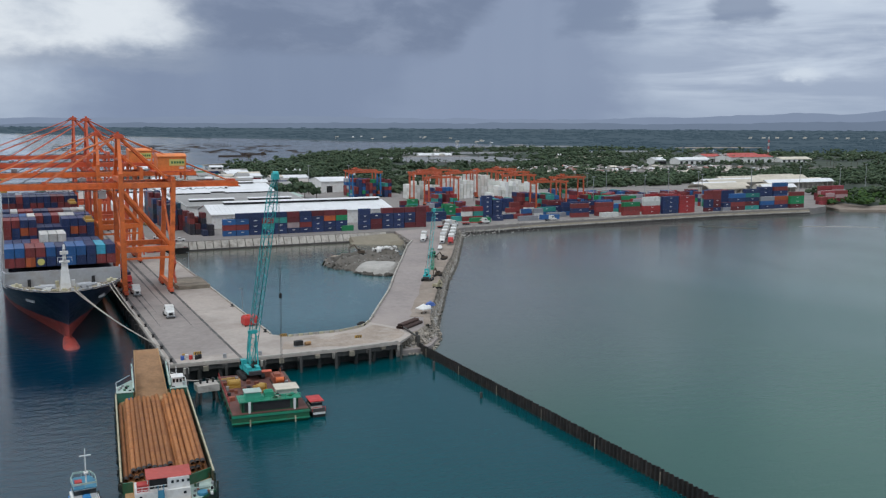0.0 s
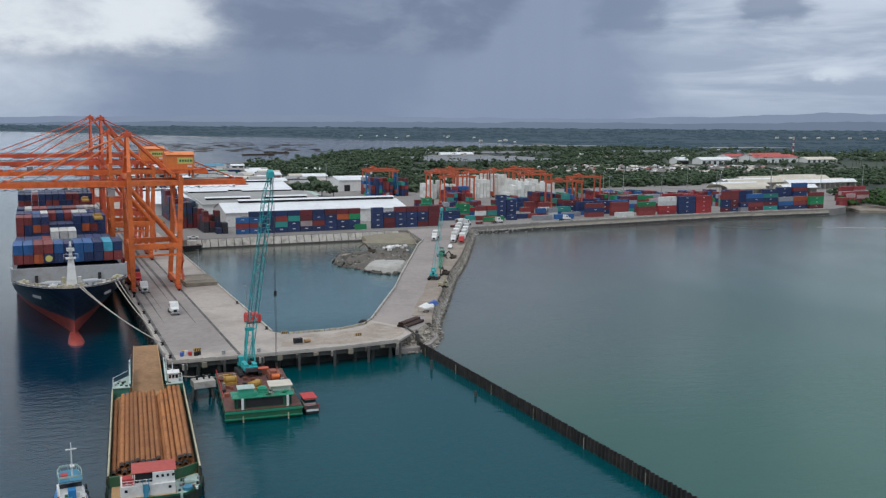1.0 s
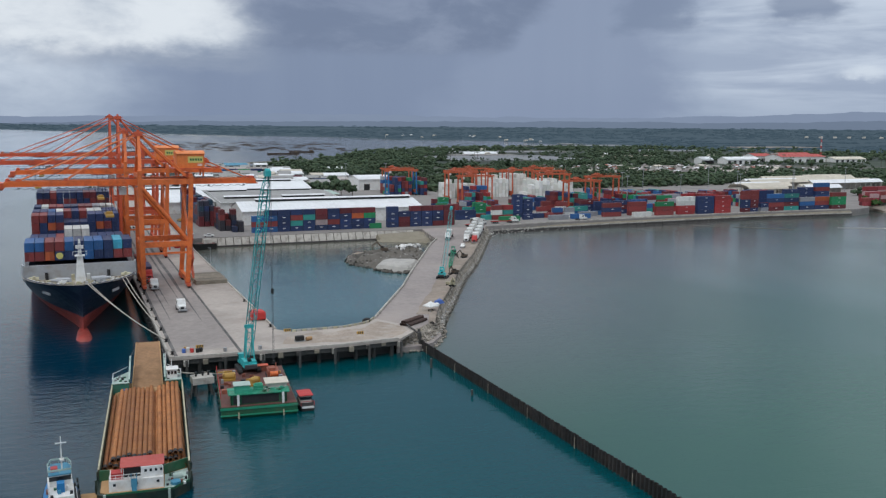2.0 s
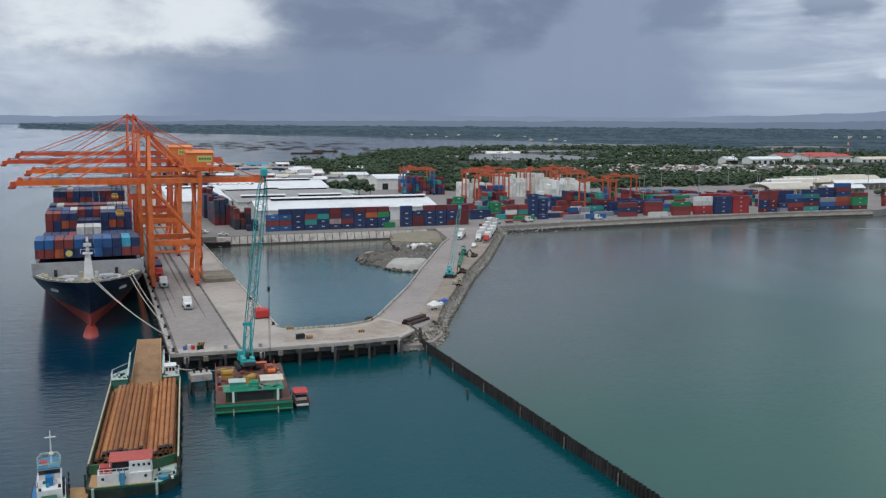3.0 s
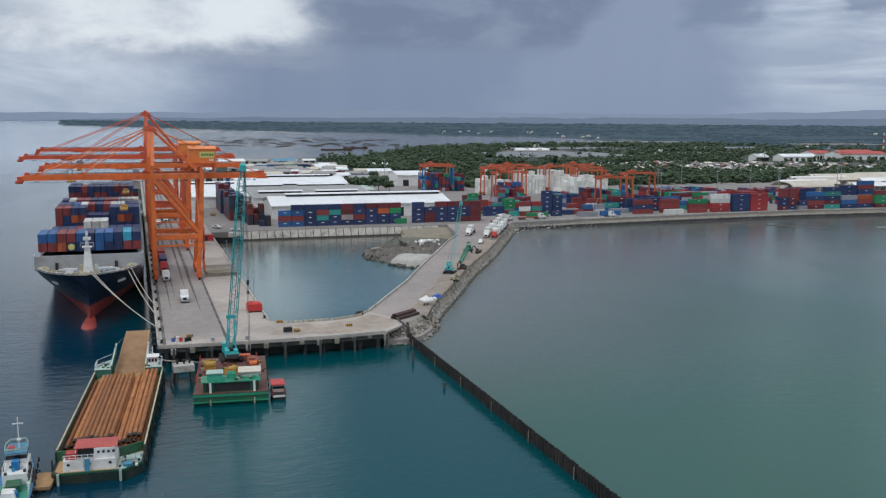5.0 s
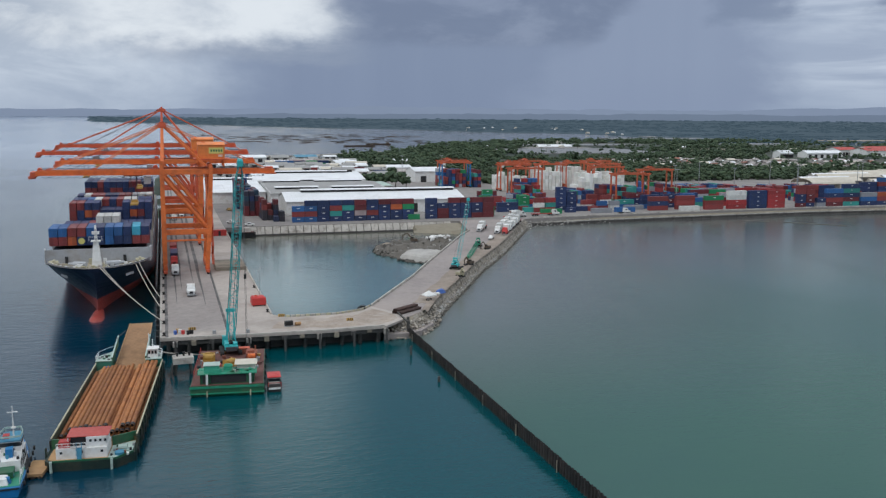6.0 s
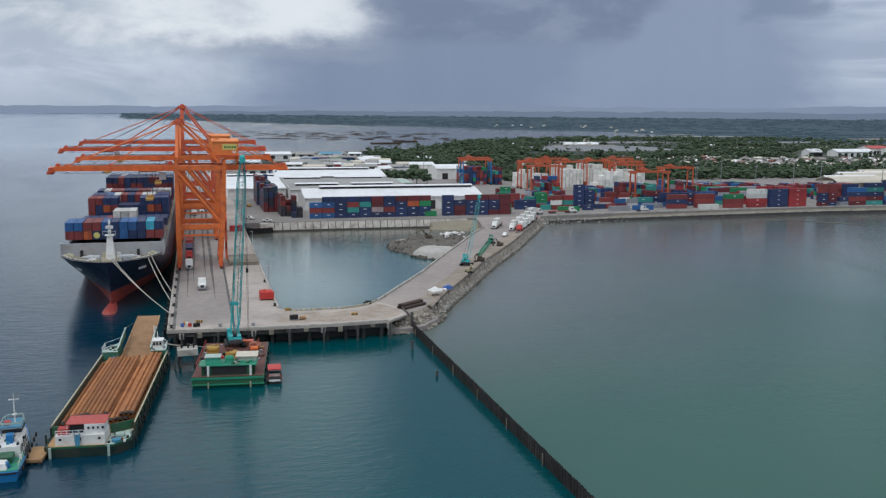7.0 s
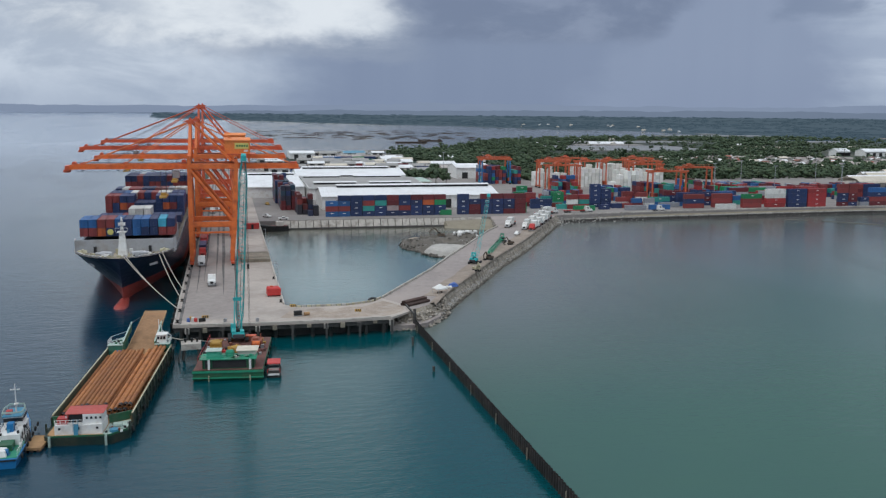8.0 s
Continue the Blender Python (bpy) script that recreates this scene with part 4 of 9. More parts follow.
sv, sf, nx_, ny_ = [], [], 44, 56
for j in range(ny_ + 1):
    for i in range(nx_ + 1):
        x, y = 82 + i, 112 + j
        d = edge_distance(x, y, spit) + 0.9 * smooth_noise(x, y, 0.35)
        r1 = edge_distance(x, y, [(86, 148), (95, 157), (104, 161), (113, 164), (122, 161)], False)
        r2 = edge_distance(x, y, [(90, 142), (97, 146), (104, 152), (110, 150)], False)
        r3 = edge_distance(x, y, [(93, 133), (100, 138), (110, 142)], False)
        z = -0.5 + 1.0 * min(max(d, -2), 1.6) + 2.2 * math.exp(-(r1 / 1.7) ** 2) * min(1, max(0, d)) + 2.6 * math.exp(-(r2 / 1.6) ** 2) + 1.6 * math.exp(-(r3 / 1.7) ** 2)
        z += (0.55 * smooth_noise(x, y, 0.33) + 0.3 * smooth_noise(x, y, 0.9)) * min(1, max(0, d))
        z -= 2.6 * math.exp(-((x - 99) / 8.5) ** 2 - ((y - 153 - 0.35 * (x - 99)) / 3.2) ** 2)
        sv.append((x, y, z))
for j in range(ny_):
    for i in range(nx_):
        q = j * (nx_ + 1) + i
        sf.append((q, q + 1, q + nx_ + 2, q + nx_ + 1))


def spit_height(x, y):
    return sv[(min(ny_, max(0, round(y) - 112))) * (nx_ + 1) + min(nx_, max(0, round(x) - 82))][2]


structure("silt_spit", Build().add(sv, sf), SILT, "low spit of dark grey silt ridges and rubble in the basin", "spit", smooth=True)


foot = [(91.5, 124), (95.5, 117.5), (101, 114.5), (105.5, 119), (108.5, 125), (111, 130.5), (105, 134), (98, 137), (94, 132), (91, 127.5)]
mid_f = (101.0, 125.5)
mound = []
for f, z in ((1.06, -0.4), (1.0, 0.6), (0.9, 2.1), (0.78, 2.9), (0.4, 3.1)):
    mound.append([(mid_f[0] + (x - mid_f[0]) * f + 0.5 * smooth_noise(x, y, 0.4), mid_f[1] + (y - mid_f[1]) * f, z + 0.35 * smooth_noise(x * f, y, 0.3)) for x, y in resample(foot + foot[:1], 2.2)])
structure("rubble_mound", Build().loft(mound), ROCKP, "pale flat-topped rubble mound at the edge of the spit", "mound")
dike = [(86.5, 150), (91, 156.5), (98, 161.5), (107, 165.5), (118, 169), (127, 168)]
d_l, d_m, d_r = (resample(offset_line(dike, k), 1.5) for k in (-1.9, 0.0, 1.9))
nd = min(len(d_l), len(d_m), len(d_r))
structure("spit_dike", Build().loft([[(x, y, -0.5) for x, y in d_l[:nd]], [(x, y, 2.3 + 0.5 * smooth_noise(x, y, 0.3)) for x, y in d_m[:nd]], [(x, y, -0.5) for x, y in d_r[:nd]]], close=False), FILM, "narrow tan earth dike curving round the spit", "bank", smooth=True)


def wet_heap(rnd):
    x, y = rnd.gauss(90.5, 3.0), rnd.gauss(143, 3.6)
    return x, y, max(0.1, 2.2 - 0.35 * math.hypot(x - 90.5, y - 143)), True


stones("rubble", 130, wet_heap, ROCKD, 0.95, 18, "dark wet boulders heaped at the tip of the spit", singles=40)


def mound_foot(rnd):
    p, n = along([foot[-1]] + foot[:4], rnd.random())
    return p.x + rnd.uniform(-1.6, 0.6), p.y + rnd.uniform(-2.0, 0.4), rnd.uniform(0.0, 0.8), True


stones("rubble", 90, mound_foot, ROCKD, 0.7, 19, "dark stones along the foot of the rubble mound", singles=30)


def spit_rim(rnd):
    p, n = along([(96, 120), (101, 117), (106, 122), (111, 133)], rnd.random())
    return p.x + rnd.uniform(-1.5, 4), p.y + rnd.uniform(-1, 5), rnd.uniform(0.2, 1.9), True


stones("rubble", 60, spit_rim, ROCKP, 0.7, 16, "pale dumped boulders on the silt spit", singles=50)


def rubble2(rnd):
    p, n = along([(114, 163), (119, 163.5), (124, 161.5)], rnd.random())
    x, y = p.x + rnd.uniform(-1.5, 1.5), p.y + rnd.uniform(-1.5, 1.5)
    return x, y, spit_height(x, y) + rnd.uniform(0.2, 0.9), True


stones("rubble", 60, rubble2, ROCKW, 1.0, 17, "white boulders heaped on the spit", singles=30)


def spit_top(rnd):
    while True:
        x, y = rnd.uniform(85, 124), rnd.uniform(118, 164)
        if edge_distance(x, y, spit) > 0.3 and math.hypot(x - mid_f[0], y - mid_f[1]) > 11:
            return x, y, spit_height(x, y) + 0.1, True


stones("rubble", 110, spit_top, ROCKD, 0.45, 20, "dark stones strewn over the spit", singles=0)
stones("rubble", 60, spit_top, ROCKP, 0.4, 21, "pale stones strewn over the spit", singles=0)
beach = structure("beach", Build().loft([[(118, 205, -0.6), (136, 196, -0.6), (142, 190, -0.6), (150, 205, -0.6), (146, 216.5, -0.6), (120, 214.5, -0.6)], [(121, 208, 1.0), (136, 200, 1.2), (141, 194, 2.4), (146, 205, 3.0), (144, 216.5, 3.2), (121, 214.0, 2.6)]]), BEACH, "small pale sand beach in the basin corner", "beach")


def low_bar(name, line, half, top, material, label):
    """A long bar that barely breaks the water."""
    mid = resample(line, 2.5)
    wide = [half * (0.35 + 0.65 * math.sin(math.pi * (k + 0.5) / len(mid))) * (1 + 0.5 * smooth_noise(x, y, 0.3)) for k, (x, y) in enumerate(mid)]
    structure(name, Build().loft([[(x + w * 0.7 * s, y + w * 0.7 * s, z) for (x, y), w in zip(mid, wide)] for s, z in ((-1.0, -0.4), (-0.6, top * 0.7), (0.1, top), (0.7, top * 0.6), (1.0, -0.4))], close=False), material, label, "bar")


low_bar("mud_bar", [(329, 199), (338, 192), (346, 183), (353, 175)], 1.3, 0.35, ROCKD, "dark mud bar awash off the sea wall")
low_bar("mud_bar", [(312, 212), (318, 209), (324, 203)], 1.0, 0.25, ROCKD, "dark mud bar awash off the sea wall")
# pale low strip added in place of small breaking wavelets
low_bar("sand_bar", [(384, 176), (396, 170), (408, 164), (424, 152)], 0.8, 0.20, ROCKP, "thin pale solid strip standing in for wavelets in the shallows")

# sheet-pile wall
piles = thing("sheet_pile_wall", "black interlocking steel sheet piles standing in the water", "sheet pile", kind="structure")


def z_pile():
    pts = [(0.22, 0), (0.22, 0.2), (-0.22, 0.36), (-0.22, 0.74), (0.22, 0.9), (0.22, 1.1)]
    return [(x - 0.012, y) for x, y in pts] + [(x + 0.03, y) for x, y in pts[::-1]]


o = z_pile()
rnd = random.Random(5)
zm = []
for h in (2.36, 2.42, 2.48, 2.40):
    b = Build()
    b.prism(o, -3, h)
    zm.append(b.mesh("sheet_pile", SHEET))
for i in range(164):
    ob = new("sheet_pile", zm[rnd.randrange(4)])
    ob.parent = piles
    ob.location = (61.55 + 0.05 * smooth_noise(i, 0, 0.2), 3.5 - 1.1 * (i + 1), 0)
    if i % 16 == 5:
        part("king_pile", Build().tube((61.0, 3.5 - 1.1 * i, -3), (61.0, 3.5 - 1.1 * i, 2.1), 0.09, 8), WOODC, piles, "pale grey guide post")
part("walkway", Build().beam((60.4, 10.5, DECK + 0.9), (61.4, 3.2, DECK - 0.4), 0.35, 0.35).tube((61.4, 3.4, -2), (61.4, 3.4, DECK + 0.2), 0.4, 10).tube((61.9, 5.4, -2), (61.9, 5.4, DECK + 0.6), 0.4, 10), CONCD, piles, "dark guide frame at the end of the wall")
for y in (-14.0, -37.0):
    ob = part("marker_pile", Build().tube((57.4, y, -3), (57.4, y, 2.2 if y > -20 else 1.2), 0.3, 8), CONCD)
    tagged(ob, "single dark guide pile standing in the water", "pile")

# ---- ship-to-shore cranes ----
def quay_crane(at, paint, label, boom_tip=-38.5, back_tip=37.0, boom_z=33.6, apex=49.0, length=17.0, house=True, slim=1.0):
    """A portal crane over the quay: x from the water rail to the land, y along the rails."""
    c = thing("quay_crane", label, "crane", at, group="quay cranes along the berth")
    g = 14.4
    w = 1.32 * slim
    for y in (0, length):
        for x in (0, g):
            top = boom_z + (4.0 if x == 0 else 2.0)
            lo, hi = (0.0, 0.0) if x == 0 else (-0.9, 1.2)      # the landward legs lean out
            part("leg", Build().beam((x + lo, y, 2.2), (x, y, 13.5), w, w * 0.9, w * 1.2, w * 1.1).beam((x, y, 13.5), (x + hi, y, top), w * 1.15, w * 1.05, w * 0.95, w), paint, c)
        part("portal_beam", Build().beam((0, y, 14.2), (g, y, 14.2), 1.1, 1.6), paint, c)
        part("brace", Build().tube((0.4, y, boom_z - 1.2), (g - 0.6, y, 15.4), 0.62 * slim, 10), paint, c)
        part("cross_beam", Build().beam((0, y, boom_z + 0.4), (g + 1.1, y, boom_z + 0.4), 1.1, 1.5), paint, c)
        if house:
            part("cross_beam", Build().beam((0.2, y, 11.3), (g - 0.2, y, 11.3), 0.5, 0.6), paint, c)
    for x in (0, g - 0.9):
        part("sill_beam", Build().beam((x, -1.2, 2.4), (x, length + 1.2, 2.4), 1.1, 1.5), paint, c)
        up_x = 0 if x == 0 else g
        part("upper_beam", Build().beam((up_x, 0, 14.2), (up_x, length, 14.2), 1.0, 1.5), paint, c)
        up_x = 0 if x == 0 else g + 1.1
        part("upper_beam", Build().beam((up_x, 0, boom_z + 2.0), (up_x, length, boom_z + 2.0), 1.0, 1.5), paint, c)
        for y in (0, length):
            bogie = part("bogie", Build().box(x - 0.6, y - 3.3, 0.75, x + 0.6, y + 3.3, 1.5).box(x - 0.75, y - 0.8, 1.4, x + 0.75, y + 0.8, 2.2), REDOR, c, "red-brown wheel bogie")
            for k in (-2.6, -1.1, 1.1, 2.6):
                part("wheel", Build().tube((x - 0.3, y + k, 0.42), (x + 0.3, y + k, 0.42), 0.4, 10), BLACK, bogie)
    # side bracing of the landward and seaward frames
    for x in (0, g):
        part("side_brace", Build().tube((x, 0.5, 15.2), (x, length - 0.5, boom_z - 0.6), 0.36, 8), paint, c)
    ym = length / 2
    # boom and bridge girders
    for s in (-2.9, 2.9):
        part("boom_girder", Build().beam((boom_tip, ym + s, boom_z), (0, ym + s, boom_z), 0.9, 1.5, 0.9, 1.9), paint, c)
        part("bridge_girder", Build().beam((0, ym + s, boom_z), (back_tip, ym + s, boom_z), 0.9, 1.9, 0.9, 1.5), paint, c)
        part("walkway", Build().box(boom_tip, ym + s * 1.38 - 0.4, boom_z - 0.75, back_tip, ym + s * 1.38 + 0.4, boom_z - 0.68), paint, c)
        rail = Build()
        for k in range(int((back_tip - boom_tip) / 3) + 1):
            rail.box(boom_tip + 3 * k - 0.04, ym + s * 1.5 - 0.04, boom_z - 0.7, boom_tip + 3 * k + 0.04, ym + s * 1.5 + 0.04, boom_z + 0.4)
        rail.box(boom_tip, ym + s * 1.5 - 0.04, boom_z + 0.34, back_tip, ym + s * 1.5 + 0.04, boom_z + 0.42)
        part("handrail", rail, paint, c)
    for k in range(9):
        x = boom_tip + 0.6 + (back_tip - boom_tip - 1.2) * k / 8
        part("girder_tie", Build().beam((x, ym - 2.9, boom_z - 0.3), (x, ym + 2.9, boom_z - 0.3), 0.5, 0.7), paint, c)
    part("boom_head", Build().box(boom_tip - 1.6, ym - 3.4, boom_z - 1.3, boom_tip, ym + 3.4, boom_z + 0.4).box(boom_tip - 2.4, ym - 1.6, boom_z - 1.9, boom_tip - 0.4, ym + 1.6, boom_z - 1.0), REDOR, c)
    part("tail_platform", Build().box(back_tip - 3.2, ym - 3.8, boom_z - 1.0, back_tip + 0.6, ym + 3.8, boom_z - 0.7).box(back_tip - 2.6, ym - 1.5, boom_z - 0.7, back_tip - 0.4, ym + 1.5, boom_z + 1.4), REDOR, c)
    # festoon cable looped under one girder, lamps under the other
    loops = []
    n_l = int((back_tip - boom_tip - 4) / 2.6)
    for k in range(n_l):
        for j in range(6):
            f = j / 6
            loops.append((boom_tip + 2 + 2.6 * (k + f), boom_z - 1.1 - 0.55 * 4 * f * (1 - f) * (0.6 + 0.4 * ((k * 7) % 5) / 4)))
    part("festoon", Build().loft([[(x - 0.05, ym - 4.3, z - 0.05), (x + 0.05, ym - 4.3, z - 0.05), (x + 0.05, ym - 4.2, z + 0.05), (x - 0.05, ym - 4.2, z + 0.05)] for x, z in loops]), CABLE, c, "black festoon cable hanging in loops")
    for k in range(7):
        x = boom_tip + 4 + (back_tip - boom_tip - 8) * k / 6
        part("lamp", Build().box(x - 0.35, ym - 3.6, boom_z - 1.5, x + 0.35, ym - 3.2, boom_z - 1.05), STEEL, c)
    part("rope_sheave", Build().tube((boom_tip + 1.0, ym - 1.2, boom_z + 1.0), (boom_tip + 1.0, ym + 1.2, boom_z + 1.0), 0.7, 10), REDOR, c)
    part("rope_sheave", Build().tube((-2.0, ym - 1.4, boom_z + 1.5), (-2.0, ym + 1.4, boom_z + 1.5), 0.8, 10), REDOR, c)
    part("hinge_platform", Build().box(-4.2, ym - 2.6, boom_z + 0.9, -1.0, ym + 2.6, boom_z + 1.15), REDOR, c)
    for s in (-2.2, 2.2):
        part("boom_rope", Build().tube((boom_tip + 1.0, ym + s, boom_z + 1.25), (back_tip - 2, ym + s, boom_z + 1.25), 0.07, 5), CABLE, c)
    # A-frame
    for s, y in ((-1, 0.6), (1, length - 0.6)):
        part("mast_leg", Build().beam((0.2, y, boom_z + 2.5), (0.6, ym + s * 1.6, apex), 1.15 * slim, 1.15 * slim, 0.85, 0.85), paint, c)
        part("mast_leg", Build().beam((g - 0.4, y + (-s) * 0.8, boom_z + 2.2), (1.0, ym + s * 1.4, apex - 0.4), 0.75 * slim, 0.75 * slim, 0.6, 0.6), paint, c)
    part("mast_head", Build().box(-0.6, ym - 2.6, apex - 0.9, 1.8, ym + 2.6, apex + 0.5).box(-1.6, ym - 1.6, apex - 0.2, 2.6, ym + 1.6, apex + 0.1).box(0.2, ym - 0.5, apex + 0.5, 1.0, ym + 0.5, apex + 1.2), REDOR, c)
    part("mast_tie", Build().beam((0.4, 3.2, (boom_z + apex) / 2 + 0.5), (0.4, length - 3.2, (boom_z + apex) / 2 + 0.5), 0.6, 0.6), paint, c)
    for s in (-1.7, 1.7):
        for tip in (boom_tip * 0.55, boom_tip * 0.9):
            part("forestay", Build().tube((0.2, ym + s, apex - 0.2), (tip, ym + s * 1.7, boom_z + 0.9), 0.19, 6), paint, c)
            part("stay_lug", Build().box(tip - 0.5, ym + s * 1.7 - 0.2, boom_z + 0.5, tip + 0.5, ym + s * 1.7 + 0.2, boom_z + 1.4), REDOR, c)
        part("hoist_rope", Build().tube((0.2, ym + s * 0.4, apex + 0.3), (boom_tip * 0.72, ym + s * 0.6, boom_z + 1.0), 0.07, 5), CABLE, c)
        part("backstay", Build().tube((1.0, ym + s, apex - 0.2), (back_tip * 0.93, ym + s * 1.7, boom_z + 0.9), 0.17, 6), paint, c)
    # machinery house
    if house:
        hx0, hx1, hz = 11.8, 20.4, boom_z + 4.4
        h = part("machinery_house", Build().box(hx0, ym - 4.4, hz, hx1, ym + 4.4, hz + 4.6), HOUSEO, c, "yellow-orange machinery house")
        part("roof", Build().loft([[(hx0 - 0.2, ym - 4.7 + 9.4 * i / 6, hz + 4.6 + 0.9 * math.sin(math.pi * i / 6)) for i in range(7)] + [(hx0 - 0.2, ym + 4.7, hz + 4.5), (hx0 - 0.2, ym - 4.7, hz + 4.5)],
                                   [(hx1 + 0.2, ym - 4.7 + 9.4 * i / 6, hz + 4.6 + 0.9 * math.sin(math.pi * i / 6)) for i in range(7)] + [(hx1 + 0.2, ym + 4.7, hz + 4.5), (hx1 + 0.2, ym - 4.7, hz + 4.5)]]), HOUSEO, h)
        part("sign", Build().box(hx0 + 3.4, ym - 4.47, hz + 1.7, hx1 - 0.5, ym - 4.42, hz + 3.7), SIGNY, h, "yellow sign panel on the machinery house")
        letters = Build()
        for k in range(5):
            x0 = hx0 + 4.0 + 0.82 * k
            letters.box(x0, ym - 4.52, hz + 2.35, x0 + 0.55, ym - 4.475, hz + 3.05)
        part("sign_bars", letters, SIGNG, h, "dark green bars on the sign")
        part("number_bar", Build().box(hx1 - 2.2, ym - 4.47, hz + 0.7, hx1 - 0.7, ym - 4.42, hz + 1.3), WHITE, h, "small white bars")
        part("house_platform", Build().box(hx0 - 1.5, ym - 5.6, hz - 0.35, hx1 + 1.8, ym + 5.6, hz), REDOR, c)
        for x in (hx0 + 0.4, hx1 - 0.4):
            for s in (-3.6, 3.6):
                part("house_post", Build().beam((x, ym + s, boom_z + 1.6), (x, ym + s, hz - 0.3), 0.5), paint, c)
        railing = Build()
        for k in range(10):
            x = hx0 - 1.4 + (hx1 - hx0 + 3.1) * k / 9
            railing.box(x - 0.04, ym - 5.55, hz, x + 0.04, ym - 5.47, hz + 1.1)
        railing.box(hx0 - 1.4, ym - 5.55, hz + 1.04, hx1 + 1.7, ym - 5.47, hz + 1.12)
        part("handrail", railing, paint, c)
    # trolley, cab and stairs
    tx = -9.0 if house else -32.0
    part("trolley", Build().box(tx - 3, ym - 3.0, boom_z - 1.2, tx + 3, ym + 3.0, boom_z - 0.5).box(tx - 1.2, ym - 1.4, boom_z - 0.5, tx + 1.6, ym + 1.4, boom_z + 1.1), REDOR, c)
    cab = part("operator_cab", Build().box(tx + 3.2, ym - 1.2, boom_z - 4.0, tx + 5.4, ym + 1.2, boom_z - 1.4), WHITE, c, "white operator cab")
    part("window", Build().box(tx + 3.1, ym - 1.0, boom_z - 3.7, tx + 3.19, ym + 1.0, boom_z - 2.2), GLASS, cab)
    part("spreader", Build().box(tx - 1.2, ym - 6.0, boom_z - 10.6, tx + 1.2, ym + 6.0, boom_z - 10.0).box(tx - 1.0, ym - 1.6, boom_z - 10.0, tx + 1.0, ym + 1.6, boom_z - 9.2), YELLOW, c, "yellow container spreader")
    ropes = Build()
    for sx in (-0.9, 0.9):
        for sy in (-1.4, 1.4):
            ropes.tube((tx + sx, ym + sy, boom_z - 9.2), (tx + sx, ym + sy, boom_z - 1.2), 0.06, 5)
    part("hoist_ropes", ropes, CABLE, c)
    z, k = 2.6, 0
    while z < boom_z - 1:
        y0, y1 = (1.6, 5.6) if k % 2 == 0 else (5.6, 1.6)
        flight = part("stair_flight", Build().beam((g + 1.1, y0, z), (g + 1.1, y1, z + 3.2), 0.7, 0.18), REDOR, c)
        part("landing", Build().box(g + 0.6, y1 - 0.5, z + 3.1, g + 1.6, y1 + 0.5, z + 3.2), REDOR, flight)
        part("handrail", Build().tube((g + 1.5, y0, z + 1.0), (g + 1.5, y1, z + 4.2), 0.05, 4), REDOR, flight)
        z, k = z + 3.2, k + 1
    if not house:
        part("electric_room", Build().box(g - 0.9, 2.2, 15.2, g + 0.9, 5.0, 17.2), WHITE, c, "white electrical cabinet")
    return c


quay_crane((1.7, 90.5, DECK), ORANGE, "bright orange steel quay crane with a machinery house over the berth")
quay_crane((1.7, 160.5, DECK), ORANGE, "orange steel quay crane with a yellow-signed machinery house")
quay_crane((1.7, 201.0, DECK), REDOR, "taller red-orange quay crane with weathered paint", boom_tip=-50.0, back_tip=38.0, boom_z=35.6, apex=54.6, house=False, slim=0.85)
quay_crane((1.7, 274.0, DECK), REDOR, "tall red-orange quay crane at the far end of the berth", boom_tip=-50.0, back_tip=38.0, boom_z=36.4, apex=55.4, house=False, slim=0.85)


# ---- rubber-tyred yard gantries ----
def yard_gantry(at, turn, legs=RTGO, label="orange rubber-tyred yard gantry over the stacks"):
    c = thing("yard_gantry", label, "gantry crane", at, turn, group="yard gantries")
    span, base, h = 22.0, 7.4, 18.4
    for y in (0, span):
        for x in (0, base):
            part("leg", Build().beam((x, y, 1.4), (x + (0.5 if x == 0 else -0.5), y, h), 0.8, 0.75), legs, c)
        part("sill_beam", Build().beam((-1.2, y, 1.5), (base + 1.2, y, 1.5), 0.8, 1.0), legs, c)
        part("end_beam", Build().beam((0, y, h - 0.4), (base, y, h - 0.4), 0.8, 1.0), RTGO, c)
        for x in (-0.6, 1.2, base - 1.2, base + 0.6):
            part("wheel", Build().tube((x, y - 0.35, 0.72), (x, y + 0.35, 0.72), 0.72, 12), BLACK, c)
    for x in (0.6, base - 0.6):
        part("girder", Build().beam((x, -1.6, h + 0.4), (x, span + 1.6, h + 0.4), 0.7, 0.95), RTGO, c)
    part("trolley", Build().box(0.2, span * 0.6, h + 1.3, base - 0.2, span * 0.6 + 4.2, h + 1.8).box(2.2, span * 0.6 + 0.9, h + 1.8, base - 2.0, span * 0.6 + 3.0, h + 2.7), RTGO, c)
    cab = part("operator_cab", Build().box(base - 1.2, span * 0.6 + 4.4, h - 2.0, base + 0.6, span * 0.6 + 6.2, h + 0.2), WHITE, c, "white operator cab")
    part("window", Build().box(base - 1.0, span * 0.6 + 4.3, h - 1.8, base + 0.4, span * 0.6 + 4.39, h - 0.5), GLASS, cab)
    part("engine_box", Build().box(0.8, -1.1, 2.1, base - 0.8, 0.6, 4.2), RTGO, c)
    rail = Build()
    for k in range(9):
        rail.box(-0.1, span * k / 8 - 0.05, h + 1.3, 0.0, span * k / 8 + 0.05, h + 2.3)
    rail.box(-0.1, 0, h + 2.22, 0.0, span, h + 2.3)
    part("handrail", rail, RTGO, c)
    return c


